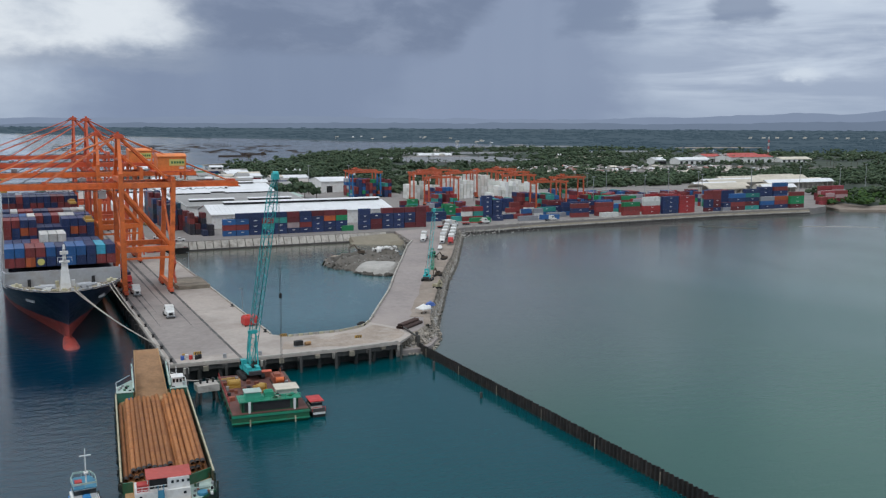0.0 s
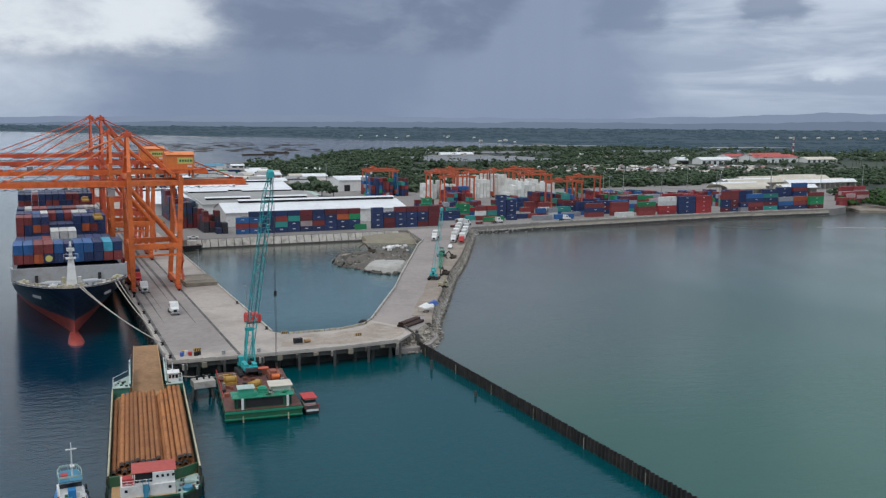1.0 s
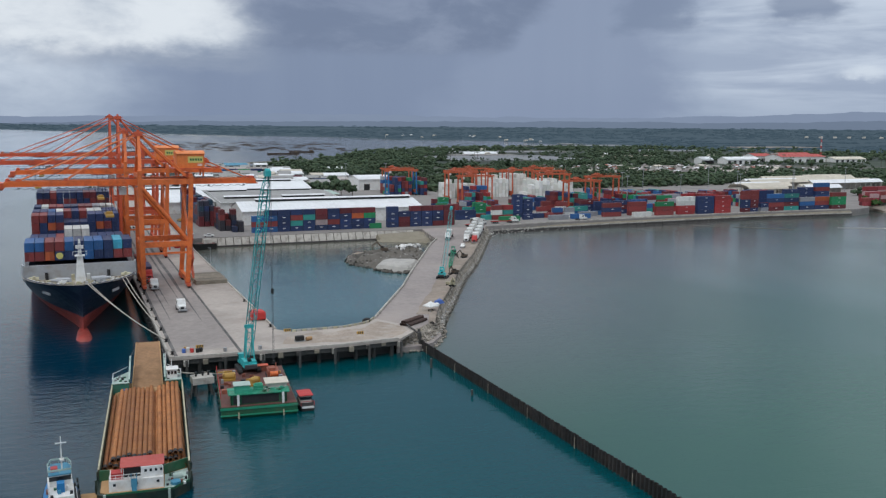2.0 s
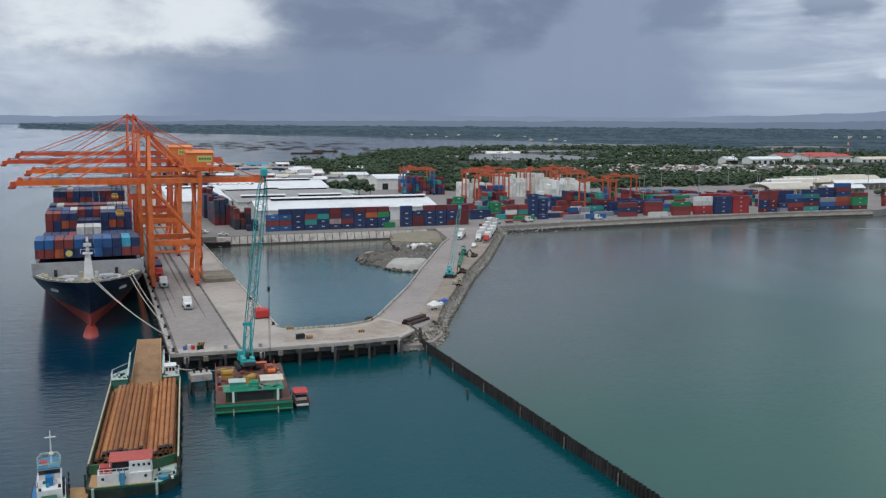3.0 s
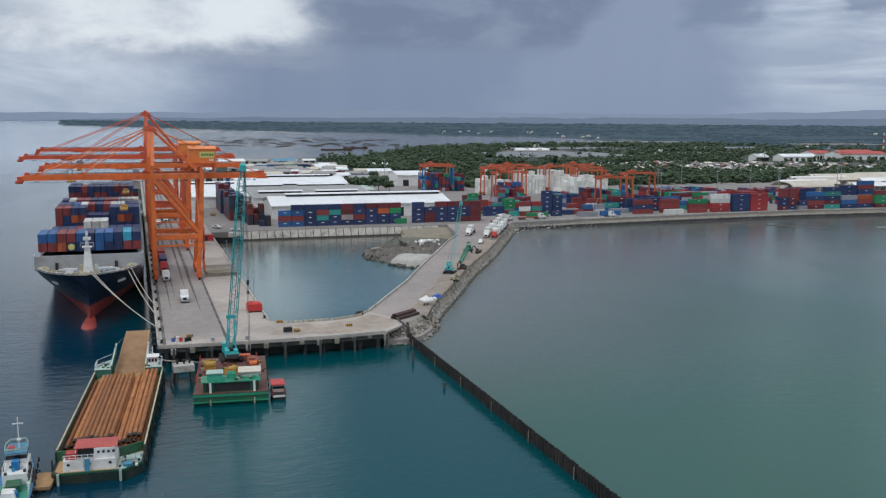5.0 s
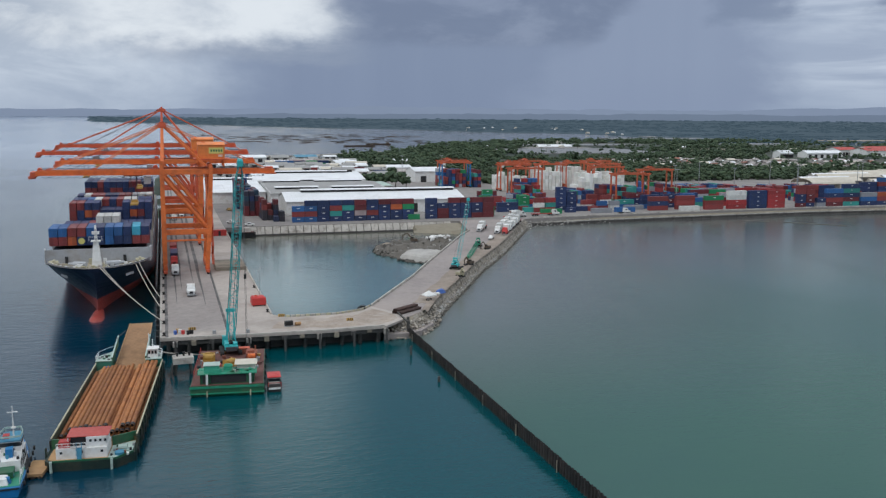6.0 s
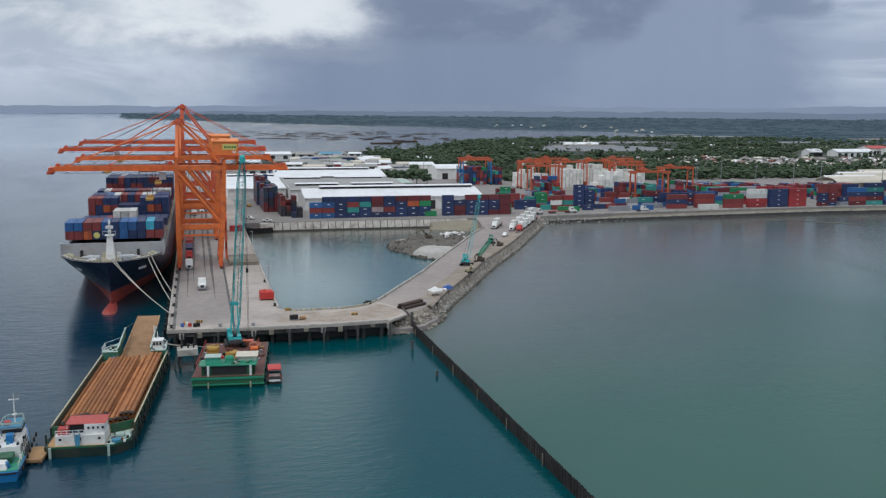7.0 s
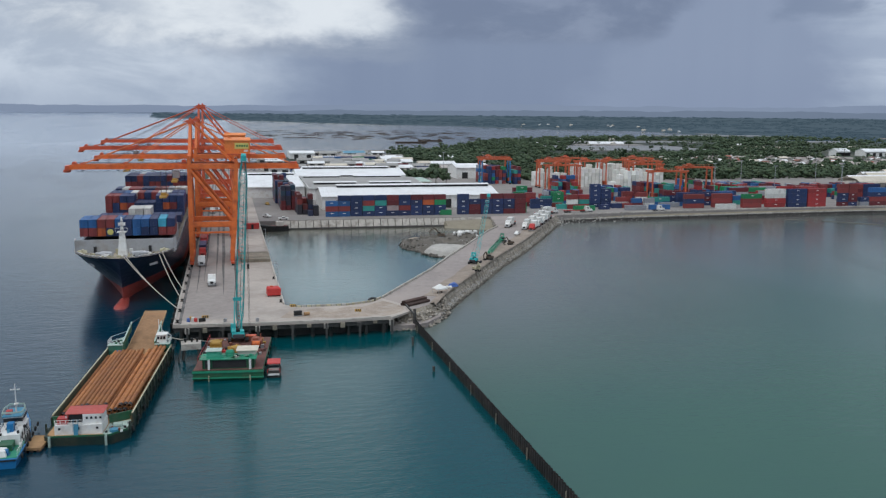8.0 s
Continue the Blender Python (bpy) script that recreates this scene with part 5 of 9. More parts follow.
RTGS = [(200, 421, 1), (232, 383, 0), (222, 337, 0), (240, 402, 0), (262, 385, 0), (286, 399, 0), (304, 382, 0), (264, 271, 0), (303, 308, 0), (263, 428, 0), (318, 424, 0), (286, 344, 0), (206, 446, 0)]
first = {}
for x, y, kind in RTGS:
    m = pose(x + 22, y, DECK, 0, 0, 90)
    if kind not in first:
        first[kind] = yard_gantry((x + 22, y, DECK), 90, BLUE if kind else RTGO, "yard gantry with pale blue legs and an orange girder" if kind else "orange rubber-tyred yard gantry over the stacks")
    else:
        copy_thing(first[kind], m)

# ---- the container ship ----
SHIP_X, STEM_Y = -17.0, 46.0
ship = thing("container_ship", "dark navy container ship with a red boot-top moored at the quay", "ship", (SHIP_X, STEM_Y, 0))


def stem(z):
    """How far aft of the stem head the bow begins at height z: raked above, upright below the stripe."""
    return 5.2 * max(0.0, 1 - (z - 4.6) / 10.3) ** 1.25 if z > 4.6 else 5.2 + 0.35 * (4.6 - z)


def half_breadth(y, z):
    """Half the ship's width, y metres aft of the stem head, at height z."""
    flare = min(1.0, max(0.0, (z + 1.0) / 15.8))
    d = y - stem(z)
    if d <= 0:
        return 0.0
    full = 22 + 70 * (1 - flare) ** 1.2
    f = min(1.0, d / full)
    p = 0.50 + 1.05 * (1 - flare) ** 1.1
    return 15.2 * (1 - (1 - f) ** 1.9) ** p


def hull(z0, z1, n=7, y1=250.0, top=None):
    ys = [0, 0.6, 1.5, 3, 5, 6.5, 8, 10, 12, 14, 16, 21, 27, 34, 42, 52, 64, 80, 120, 180, y1]
    rings = []
    for i in range(n + 1):
        z = z0 + (z1 - z0) * i / n
        ring = []
        for y in ys:
            hb = half_breadth(y, z)
            ring.append((hb, max(y, stem(z)), z + (top(y) if top and i == n else 0)))
        ring += [(-p[0], p[1], p[2]) for p in ring[::-1]]
        rings.append(ring)
    return rings


part("lower_hull", Build().loft(hull(-2.5, 4.6, 7)), HULLR, ship, "faded red anti-fouling paint below the waterline stripe", smooth=False)
part("hull", Build().loft(hull(4.6, 13.4, 7)), HULLN, ship, "dark navy topsides")
bul = Build()
o = hull(13.4, 14.3, 1)
bul.loft([o[0][:12], o[1][:12]], close=False)
bul.loft([o[0][-12:], o[1][-12:]], close=False)
b_ob = part("bulwark", bul, HULLN, ship, "navy bow bulwark")
m = b_ob.modifiers.new("thickness", "SOLIDIFY")
m.thickness = 0.35
part("bulwark_rail", Build().loft([[(p[0] * 1.004, p[1] - 0.1, 14.3) for p in o[1][:12]], [(max(0.0, p[0] - 0.18), p[1] + 0.12, 14.36) for p in o[1][:12]]], close=False)
     .loft([[(p[0] * 1.004, p[1] - 0.1, 14.3) for p in o[1][-12:]], [(min(0.0, p[0] + 0.18), p[1] + 0.12, 14.36) for p in o[1][-12:]]], close=False), SHIPDECK, ship, "worn tan bulwark capping rail")
part("foredeck", Build().prism([(p[0] * 0.97, p[1] + 0.3) for p in hull(13.4, 13.45, 1)[0] if p[1] < 30], 13.1, 13.45), SHIPDECK, ship, "tan working deck at the bow")
part("bulb", Build().loft([[(r * math.cos(a * math.pi / 6) * 1.0, y, -1.5 + r * 1.15 * math.sin(a * math.pi / 6)) for a in range(12)] for y, r in ((-4.3, 0.8), (-3.9, 1.6), (-2.6, 2.2), (-0.5, 2.45), (4, 2.3), (10, 2.0), (18, 1.2))]), HULLR, ship, "red bulbous bow breaking the surface", smooth=True)
part("breakwater", Build().loft([[(-14.4, 17.2, 13.4), (14.4, 17.2, 13.4), (14.4, 17.6, 13.4), (-14.4, 17.6, 13.4)], [(-14.4, 16.6, 17.6), (14.4, 16.6, 17.6), (14.4, 17.1, 17.6), (-14.4, 17.1, 17.6)]])
     .loft([[(-15.0, 21.0, 13.4), (-14.4, 17.2, 13.4), (-14.1, 17.5, 13.4), (-14.7, 21.2, 13.4)], [(-15.0, 21.0, 17.6), (-14.4, 16.6, 17.6), (-14.1, 17.0, 17.6), (-14.7, 21.2, 17.6)]])
     .loft([[(15.0, 21.0, 13.4), (14.4, 17.2, 13.4), (14.1, 17.5, 13.4), (14.7, 21.2, 13.4)], [(15.0, 21.0, 17.6), (14.4, 16.6, 17.6), (14.1, 17.0, 17.6), (14.7, 21.2, 17.6)]]), SHIPGREY, ship, "pale grey breakwater wall across the foredeck")
for x in (-8.6, 7.4):
    part("door", Build().box(x - 0.4, 16.5, 13.5, x + 0.4, 17.4, 15.5), DARK, ship, "dark doorway in the breakwater")
mast = part("foremast", Build().loft([[(1.35 * sx, 11 + 1.35 * sy, 13.4) for sx, sy in ((-1, -1), (1, -1), (1, 1), (-1, 1))], [(0.7 * sx, 11 + 0.7 * sy, 20.5) for sx, sy in ((-1, -1), (1, -1), (1, 1), (-1, 1))]])
            .box(-1.3, 9.8, 20.5, 1.3, 12.2, 20.8).tube((0, 11, 20.8), (0, 11, 25.2), 0.5, 8, 0.26).box(-1.8, 9.6, 21.9, 1.8, 9.7, 22.0).box(-1.8, 9.6, 20.8, -1.7, 9.7, 22.0).box(1.7, 9.6, 20.8, 1.8, 9.7, 22.0).box(-1.0, 10.4, 22.6, 1.0, 11.6, 23.4).box(-0.9, 10.9, 23.0, 0.9, 11.1, 23.2).box(-1.0, 10.2, 18.0, 1.0, 11.8, 18.2), WHITE, ship, "white foremast with lamp platform")
for k in range(3):
    part("mast_lamp", Build().box(-0.3, 10.3, 21.0 + 1.3 * k, 0.3, 10.7, 21.5 + 1.3 * k), SHIPGREY, mast)
for s in (-1, 1):
    part("windlass", Build().tube((s * 2.6, 8.2, 14.4), (s * 6.0, 9.4, 14.4), 0.75, 12).box(s * 4.2 - 0.6, 7.4, 13.4, s * 4.2 + 0.6, 10.0, 14.9).tube((s * 6.0, 9.4, 14.4), (s * 7.6, 9.9, 14.4), 0.4, 10), SHIPGREY, ship, "grey anchor windlass")
    part("chain", Build().beam((s * 3.4, 3.5, 13.6), (s * 3.6, 8.0, 14.1), 0.35, 0.3), DARK, ship, "dark anchor chain")
    part("bollard", Build().tube((s * 9.0, 11.0, 13.4), (s * 9.0, 11.0, 14.5), 0.35, 8).tube((s * 10.2, 11.4, 13.4), (s * 10.2, 11.4, 14.5), 0.35, 8), SHIPDECK, ship)
    part("mooring_winch", Build().tube((s * 10.5, 13.4, 14.3), (s * 13.0, 13.4, 14.3), 0.7, 12).box(s * 11.7 - 0.3, 12.6, 13.4, s * 11.7 + 0.3, 14.2, 15.2), RIM, ship, "tan mooring winch")
    part("deck_box", Build().box(s * 5.6 - 0.9, 11.6, 13.4, s * 5.6 + 0.8, 13.0, 14.5).tube((s * 8.0, 8.2, 13.4), (s * 8.0, 8.2, 14.7), 0.5, 8).box(s * 2.0 - 0.4, 13.6, 13.4, s * 2.0 + 0.5, 14.6, 15.1), WHITE if s > 0 else RIM, ship, "pale deck lockers and vents")
    part("bow_name_bar", Build().box(0, 0, 0, 0.05, 4.5, 0.7), SHIPGREY, ship).matrix_basis = Matrix.Translation((s * (half_breadth(9.5, 11.0) + 0.06), 8.0, 10.6)) @ Matrix.Rotation(-s * radians(26), 4, "Z")
gr = random.Random(71)
for k in range(34):
    y = gr.uniform(4.0, 15.8)
    x = gr.uniform(-1, 1) * (half_breadth(y, 13.4) - 1.4)
    if abs(x) < 1.6 and y > 9:
        continue
    w_, h_ = gr.uniform(0.25, 0.8), gr.uniform(0.3, 1.2)
    g_ = Build().box(x - w_, y - w_ * 0.7, 13.42, x + w_, y + w_ * 0.7, 13.45 + h_ * 0.6)
    g_.tube((x, y, 13.45 + h_ * 0.6), (x, y, 13.45 + h_), w_ * 0.5, 8) if k % 2 else g_.tube((x - w_, y, 13.8 + h_ * 0.5), (x + w_, y, 13.8 + h_ * 0.5), w_ * 0.45, 8)
    part("deck_gear", g_, (RIM, WHITE, SHIPDECK, SHIPGREY, RIM)[k % 5], ship)
for k in range(14):
    f = (k + 0.5) / 14
    y = 0.8 + 14 * f
    for s in (-1, 1):
        part("fairlead", Build().box(-0.3, -0.2, 0, 0.3, 0.2, 0.35), WHITE if k % 2 else RIM, ship).matrix_basis = Matrix.Translation((s * max(0.2, half_breadth(y, 14.2) - 0.5), y + 0.5, 14.2))
part("main_deck", Build().box(-14.6, 19, 13.0, 14.6, 250, 13.5), SHIPDECK, ship)
part("hatch_coaming", Build().box(-13.4, 22, 13.5, 13.4, 240, 16.2), HULLN, ship, "dark hatch coamings under the boxes")
for s in (-1, 1):
    rail = Build()
    for k in range(40):
        rail.box(s * 14.9 - 0.05, 20 + 5.5 * k, 13.5, s * 14.9 + 0.05, 20.1 + 5.5 * k, 14.6)
    rail.box(s * 14.9 - 0.05, 20, 14.5, s * 14.9 + 0.05, 240, 14.6)
    part("side_rail", rail, SHIPGREY, ship)
part("lashing_bridge", Build().box(-14.8, 38.2, 13.5, 14.8, 38.9, 20), SHIPGREY, ship, "grey lashing bridge")


# ---- containers ----
def container_mesh(color, length):
    """A corrugated box, its origin at the middle of its floor, its length along x."""
    w, h, f = 2.438, 2.62, 0.12
    hx, hy = length / 2, w / 2
    b = Build()
    n = int(length / 0.42)
    for s in (-1, 1):
        top, low = [], []
        for i in range(n * 2 + 1):
            x = -hx + f + (length - 2 * f) * i / (n * 2)
            d = 0.045 if i % 2 else 0.0
            low.append((x, s * (hy - d), f))
            top.append((x, s * (hy - d), h - f))
        b.loft([low, top], close=False)
    b.add([(-hx + f, -hy, h - 0.03), (hx - f, -hy, h - 0.03), (hx - f, hy, h - 0.03), (-hx + f, hy, h - 0.03)], [(0, 1, 2, 3)])
    b.add([(-hx + 0.03, -hy, f), (-hx + 0.03, hy, f), (-hx + 0.03, hy, h - f), (-hx + 0.03, -hy, h - f)], [(0, 1, 2, 3)])
    for y in (-hy, hy - f):
        for z in (0, h - f):
            b.box(-hx, y, z, hx, y + f, z + f)
    for x in (-hx, hx - f):
        for z in (0, h - f):
            b.box(x, -hy, z, x + f, hy, z + f)
        for y in (-hy, hy - f):
            b.box(x, y, 0, x + f, y + f, h)
    return b.mesh("body", CMAT[color])


def door_mesh(color):
    b = Build()
    b.box(0, -1.08, 0.14, 0.05, -0.01, 2.46)
    for y in (-0.85, -0.3):
        b.tube((0.08, y, 0.2), (0.08, y, 2.4), 0.03, 5)
    return b.mesh("door", CMAT[color])


BOX, DOOR, BOXES = {}, {}, {}
BAR = Build().box(-0.75, -1.235, 1.45, 0.75, -1.222, 1.78).mesh("marking", WHITE)
SHORT, LONG = 6.058, 12.192


def container(at, color, long=False, turn=0.0, group="containers in the yard stacks", mark=False, where="stacked in the yard"):
    key = (color, long, mark, where)
    if key not in BOXES:
        size = LONG if long else SHORT
        c = thing("shipping_container", f"{color} corrugated steel {'forty' if long else 'twenty'}-foot shipping container {where}", "container", at, turn, group)
        ob = new("body", container_mesh(color, size))
        ob.parent = c
        if color not in DOOR:
            DOOR[color] = door_mesh(color)
        for s in (0, 1):
            d = new("door", DOOR[color])
            d.parent = c
            d.matrix_basis = Matrix.Translation((size / 2 - 0.04, 0, 0)) @ Matrix.Diagonal((1, 1 if s == 0 else -1, 1, 1))
        if mark:
            d = new("marking", BAR)
            d.parent = c
            tagged(d, "white lettering bar")
        BOXES[key] = c
        return c
    return copy_thing(BOXES[key], pose(*at, 0, 0, turn))


g_ship = "containers stacked on the ship"


CODE = {"N": "navy blue", "B": "bright blue", "R": "brick red", "M": "maroon", "O": "orange-red", "W": "white", "G": "grey", "C": "cyan"}


def bay(y, base, rows, x0=SHIP_X - 14.3, pitch=2.62, tier=2.66):
    """One bay across the ship: long boxes with their doors facing the bow, tier by tier; a dot leaves a gap."""
    for k, row in rows:
        for i, c in enumerate(row):
            if c != ".":
                container((x0 + pitch * (i + 0.5), y, base + tier * k), CODE[c], True, -90, g_ship, where="stacked on the ship")


bay(78.5, 17.4, [(0, "RRO.NNBNNRR"), (1, "BBRRBNBBNCN")])
emblem = container((SHIP_X - 14.3 + 2.62 * 3.5, 78.5, 17.4), "navy blue", True, -90, g_ship, mark=True, where="with a yellow emblem")
part("emblem", Build().tube((6.16, 0, 1.3), (6.22, 0, 1.3), 0.95, 18), SIGNY, emblem, "round yellow emblem")
bay(120, 16.4, [(0, "NNNRWWWNNNN"), (1, "....WWW....")])
bay(142, 16.4, [(0, "RNNNNNNNNNN"), (1, "RNORNNNNORN"), (2, "RRNN...NNNN")])
bay(156, 16.4, [(1, "NNRRBNRNNNN"), (2, "NNBWRNRWWNN")])
bay(176, 16.4, [(1, "RNNNRRNNNNN"), (2, "NWRRNNRRGWW")])
bay(214, 16.4, [(1, "RRNRRRNRRRN"), (2, "RRMNRRNNRRM"), (3, "NNRNNNNMMNN")])
bay(228, 16.4, [(2, "NNNNNNNNNNN"), (3, "NNGNNNNNNNN")])

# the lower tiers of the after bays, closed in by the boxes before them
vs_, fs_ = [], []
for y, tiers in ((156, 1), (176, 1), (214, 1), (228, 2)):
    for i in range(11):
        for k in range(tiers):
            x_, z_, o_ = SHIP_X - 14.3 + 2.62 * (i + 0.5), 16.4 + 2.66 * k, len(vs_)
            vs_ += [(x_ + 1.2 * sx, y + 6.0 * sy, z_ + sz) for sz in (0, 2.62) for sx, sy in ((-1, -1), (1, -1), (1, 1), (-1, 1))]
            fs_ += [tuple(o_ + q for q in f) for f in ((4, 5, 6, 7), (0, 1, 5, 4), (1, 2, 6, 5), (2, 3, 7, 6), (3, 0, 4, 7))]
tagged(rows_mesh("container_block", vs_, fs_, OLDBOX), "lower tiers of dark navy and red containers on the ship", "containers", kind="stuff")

# mooring lines
def hawser(p, q, sag, label="pale mooring line from the bow to the quay"):
    pts = []
    for i in range(17):
        f = i / 16
        v = Vector(p).lerp(Vector(q), f)
        v.z -= sag * 4 * f * (1 - f)
        pts.append(v)
    b = Build().loft([[(v.x + 0.13 * math.cos(k * math.pi / 3), v.y, v.z + 0.13 * math.sin(k * math.pi / 3)) for k in range(6)] for v in pts])
    return tagged(part("mooring_line", b, ROPE), label, "rope", "mooring lines")


hawser((-15.6, 46.5, 14.5), (1.0, 17.0, DECK + 0.4), 0.9)
hawser((-15.0, 46.9, 14.5), (1.0, 17.2, DECK + 0.4), 1.2)
hawser((-6.5, 54.0, 14.4), (1.0, 30.0, DECK + 0.4), 1.0)
hawser((-5.5, 55.0, 14.4), (1.0, 43.0, DECK + 0.4), 0.8)

# ---- the pile barge ----
def rect(hw, y0, y1, cut=0.0):
    c = 2.4
    return [(-hw, y0 + 1.0), (-hw + 1.2, y0), (hw - c, y0), (hw, y0 + 2.6), (hw, y1 - cut), (hw - cut, y1), (-hw + cut, y1), (-hw, y1 - cut)]


LCT_AT, LCT_TURN = (-10.9, -67.8, -0.75), -5.3
LCT_TRIM = 0.75
lct = thing("pile_barge", "dark green landing barge with a sand-covered deck and bow ramp", "barge", LCT_AT, LCT_TURN)
part("hull", Build().loft([[(x * 0.93, y * 0.97 + 0.6, -1.2) for x, y in rect(6.7, 0.6, 57, 1.5)], [(x, y, 0.2) for x, y in rect(6.7, 0.2, 57.6, 1.5)], [(x, y, 2.3) for x, y in rect(6.75, 0.0, 58, 1.5)]]), HULLD, lct, "dark weathered green hull with mud-stained sides")
part("deck", Build().prism(rect(6.3, 0.4, 57.5, 1.2), 2.3, 2.42), SAND, lct, "ochre sand and dirt spread over the deck")
for s in (-1, 1):
    part("bulwark", Build().loft([[(s * 6.75, 6.5, 2.3), (s * 6.75, 50, 2.3), (s * 6.55, 50, 2.3), (s * 6.55, 6.5, 2.3)], [(s * 6.78, 6.5, 4.0), (s * 6.78, 50, 4.0), (s * 6.55, 50, 4.0), (s * 6.55, 6.5, 4.0)]]), BULW, lct, "rust-streaked green bulwark")
    part("rim", Build().box(s * 6.90 - (0.26 if s > 0 else 0), 6.5, 3.98, s * 6.90 + (0 if s > 0 else 0.26), 52, 4.10), RIM, lct, "worn yellowish rim along the bulwark")
    part("rubbing_strake", Build().box(s * 6.86 - 0.08, 3.2, 2.25, s * 6.86 + 0.08, 56, 2.42), HULLD, lct, "scuffed dark rubbing strake")
    for k in range(15):
        part("rib", Build().box(s * 6.95 - 0.12, 3 + 3.4 * k, 0.3, s * 6.95 + 0.12, 3.35 + 3.4 * k, 3.7), HULLD, lct)
    for k in range(9):
        part("tyre_fender", Build().tube((s * 6.95, 5 + 5.6 * k, 1.7), (s * 7.25, 5 + 5.6 * k, 1.7), 0.55, 12), BLACK, lct, "black tyre fender")
    # wing houses beside the ramp
    part("wing_house", Build().prism([(s * 3.5, 50.0), (s * 6.6, 50.0), (s * 6.5, 53.5), (s * 3.7, 57.6)][::s], 2.3, 4.7), WINGG, lct, "green wing house beside the ramp")
    part("wing_deck", Build().prism([(s * 3.4, 49.8), (s * 6.75, 49.8), (s * 6.6, 53.8), (s * 3.6, 58.2)][::s], 4.7, 4.82), PALEG, lct, "pale green wing deck")
    part("wing_bulwark", Build().loft([[(s * 3.35, 50.4, 4.8), (s * 3.55, 50.4, 4.8), (s * 3.50, 59.6, 5.4), (s * 3.30, 59.6, 5.4)], [(s * 3.35, 50.4, 5.3), (s * 3.55, 50.4, 5.3), (s * 3.50, 60.6, 7.4), (s * 3.30, 60.6, 7.4)]]), HULLG, lct, "green raking bow bulwark beside the ramp")
    part("wing_cap", Build().beam((s * 3.45, 50.4, 5.36), (s * 3.40, 60.7, 7.46), 0.32, 0.12), PALEG, lct)
    wr = Build()
    for k in range(5):
        wr.tube((s * 6.6, 50.0 + 0.9 * k, 4.8), (s * 6.6, 50.0 + 0.9 * k, 5.8), 0.05, 5)
    wr.tube((s * 6.6, 49.9, 5.8), (s * 6.6, 53.7, 5.8), 0.06, 5).tube((s * 6.6, 53.7, 5.8), (s * 3.9, 58.0, 5.9), 0.06, 5).tube((s * 6.6, 49.9, 5.3), (s * 6.6, 53.7, 5.3), 0.05, 5)
    part("wing_rail", wr, WHITE, lct)
    for k in range(7):
        x_, y_ = s * (4.1 + 0.33 * ((k * 3) % 7)), 50.6 + 0.55 * k
        part("deck_gear", Build().box(x_ - 0.25, y_ - 0.2, 4.82, x_ + 0.25, y_ + 0.25, 5.0 + 0.1 * (k % 4)), (DARK, HULLG, STEEL, BLACK)[k % 4], lct)
spill, ns = [], 14
for j in range(ns + 1):
    for i in range(ns + 1):
        x, y = -6.2 + 12.4 * i / ns, 44.5 + 9.5 * j / ns
        h_ = 0.85 * math.exp(-((y - 50.2) / 2.6) ** 2) * (0.75 + 0.25 * math.cos(x * 0.4)) + 0.22 * smooth_noise(x * 9, y * 9, 0.1)
        spill.append((x, y, 2.40 + max(0.0, h_) * min(1, j / 3)))
part("sand_spill", Build().add(spill, [(j * (ns + 1) + i, j * (ns + 1) + i + 1, (j + 1) * (ns + 1) + i + 1, (j + 1) * (ns + 1) + i) for j in range(ns) for i in range(ns)]), SAND, lct, "ochre sand heaped at the foot of the ramp", smooth=True)
part("stores_bundle", Build().loft([[(-4.9, 48.2, 2.42), (-3.2, 48.2, 2.42), (-3.2, 49.6, 2.42), (-4.9, 49.6, 2.42)], [(-4.6, 48.5, 3.5), (-3.5, 48.4, 3.3), (-3.5, 49.3, 3.4), (-4.6, 49.4, 3.6)]]), WHITE, lct, "white wrapped bundle on the deck")
part("stores_cover", Build().box(-4.5, 48.5, 3.45, -3.7, 49.2, 3.8), TARP, lct, "blue cover on the bundle")
cabn = part("deckhouse", Build().box(3.9, 50.6, 4.82, 5.9, 52.8, 6.7), WHITE, lct, "small white cab by the ramp")
part("roof", Build().box(3.7, 50.3, 6.7, 6.1, 53.1, 6.82), WHITE, cabn)
for k in range(3):
    part("window", Build().box(4.0 + 0.65 * k, 50.55, 5.7, 4.45 + 0.65 * k, 50.59, 6.4), GLASS, cabn)
part("mast", Build().tube((4.8, 52, 6.8), (4.8, 52, 8.6), 0.08, 6).tube((3.7, 55, 4.8), (3.7, 55, 9.2), 0.09, 6), WHITE, lct)
part("ramp", Build().loft([[(-3.1, 51.0, 2.5), (3.1, 51.0, 2.5), (3.1, 51.0, 2.9), (-3.1, 51.0, 2.9)], [(-2.55, 73.5, 6.6), (2.6, 73.5, 6.6), (2.6, 73.4, 7.1), (-2.55, 73.4, 7.1)]]), RAMP, lct, "long sand-dusted steel bow ramp")
for s in (-1, 1):
    part("ramp_kerb", Build().beam((s * 3.0, 51, 2.95), (s * 2.5, 73.4, 7.1), 0.2, 0.22), SAND, lct)
    part("ramp_chain", Build().tube((s * 3.5, 58, 7.4), (s * 3.0, 69, 6.5), 0.08, 5), CABLE, lct)
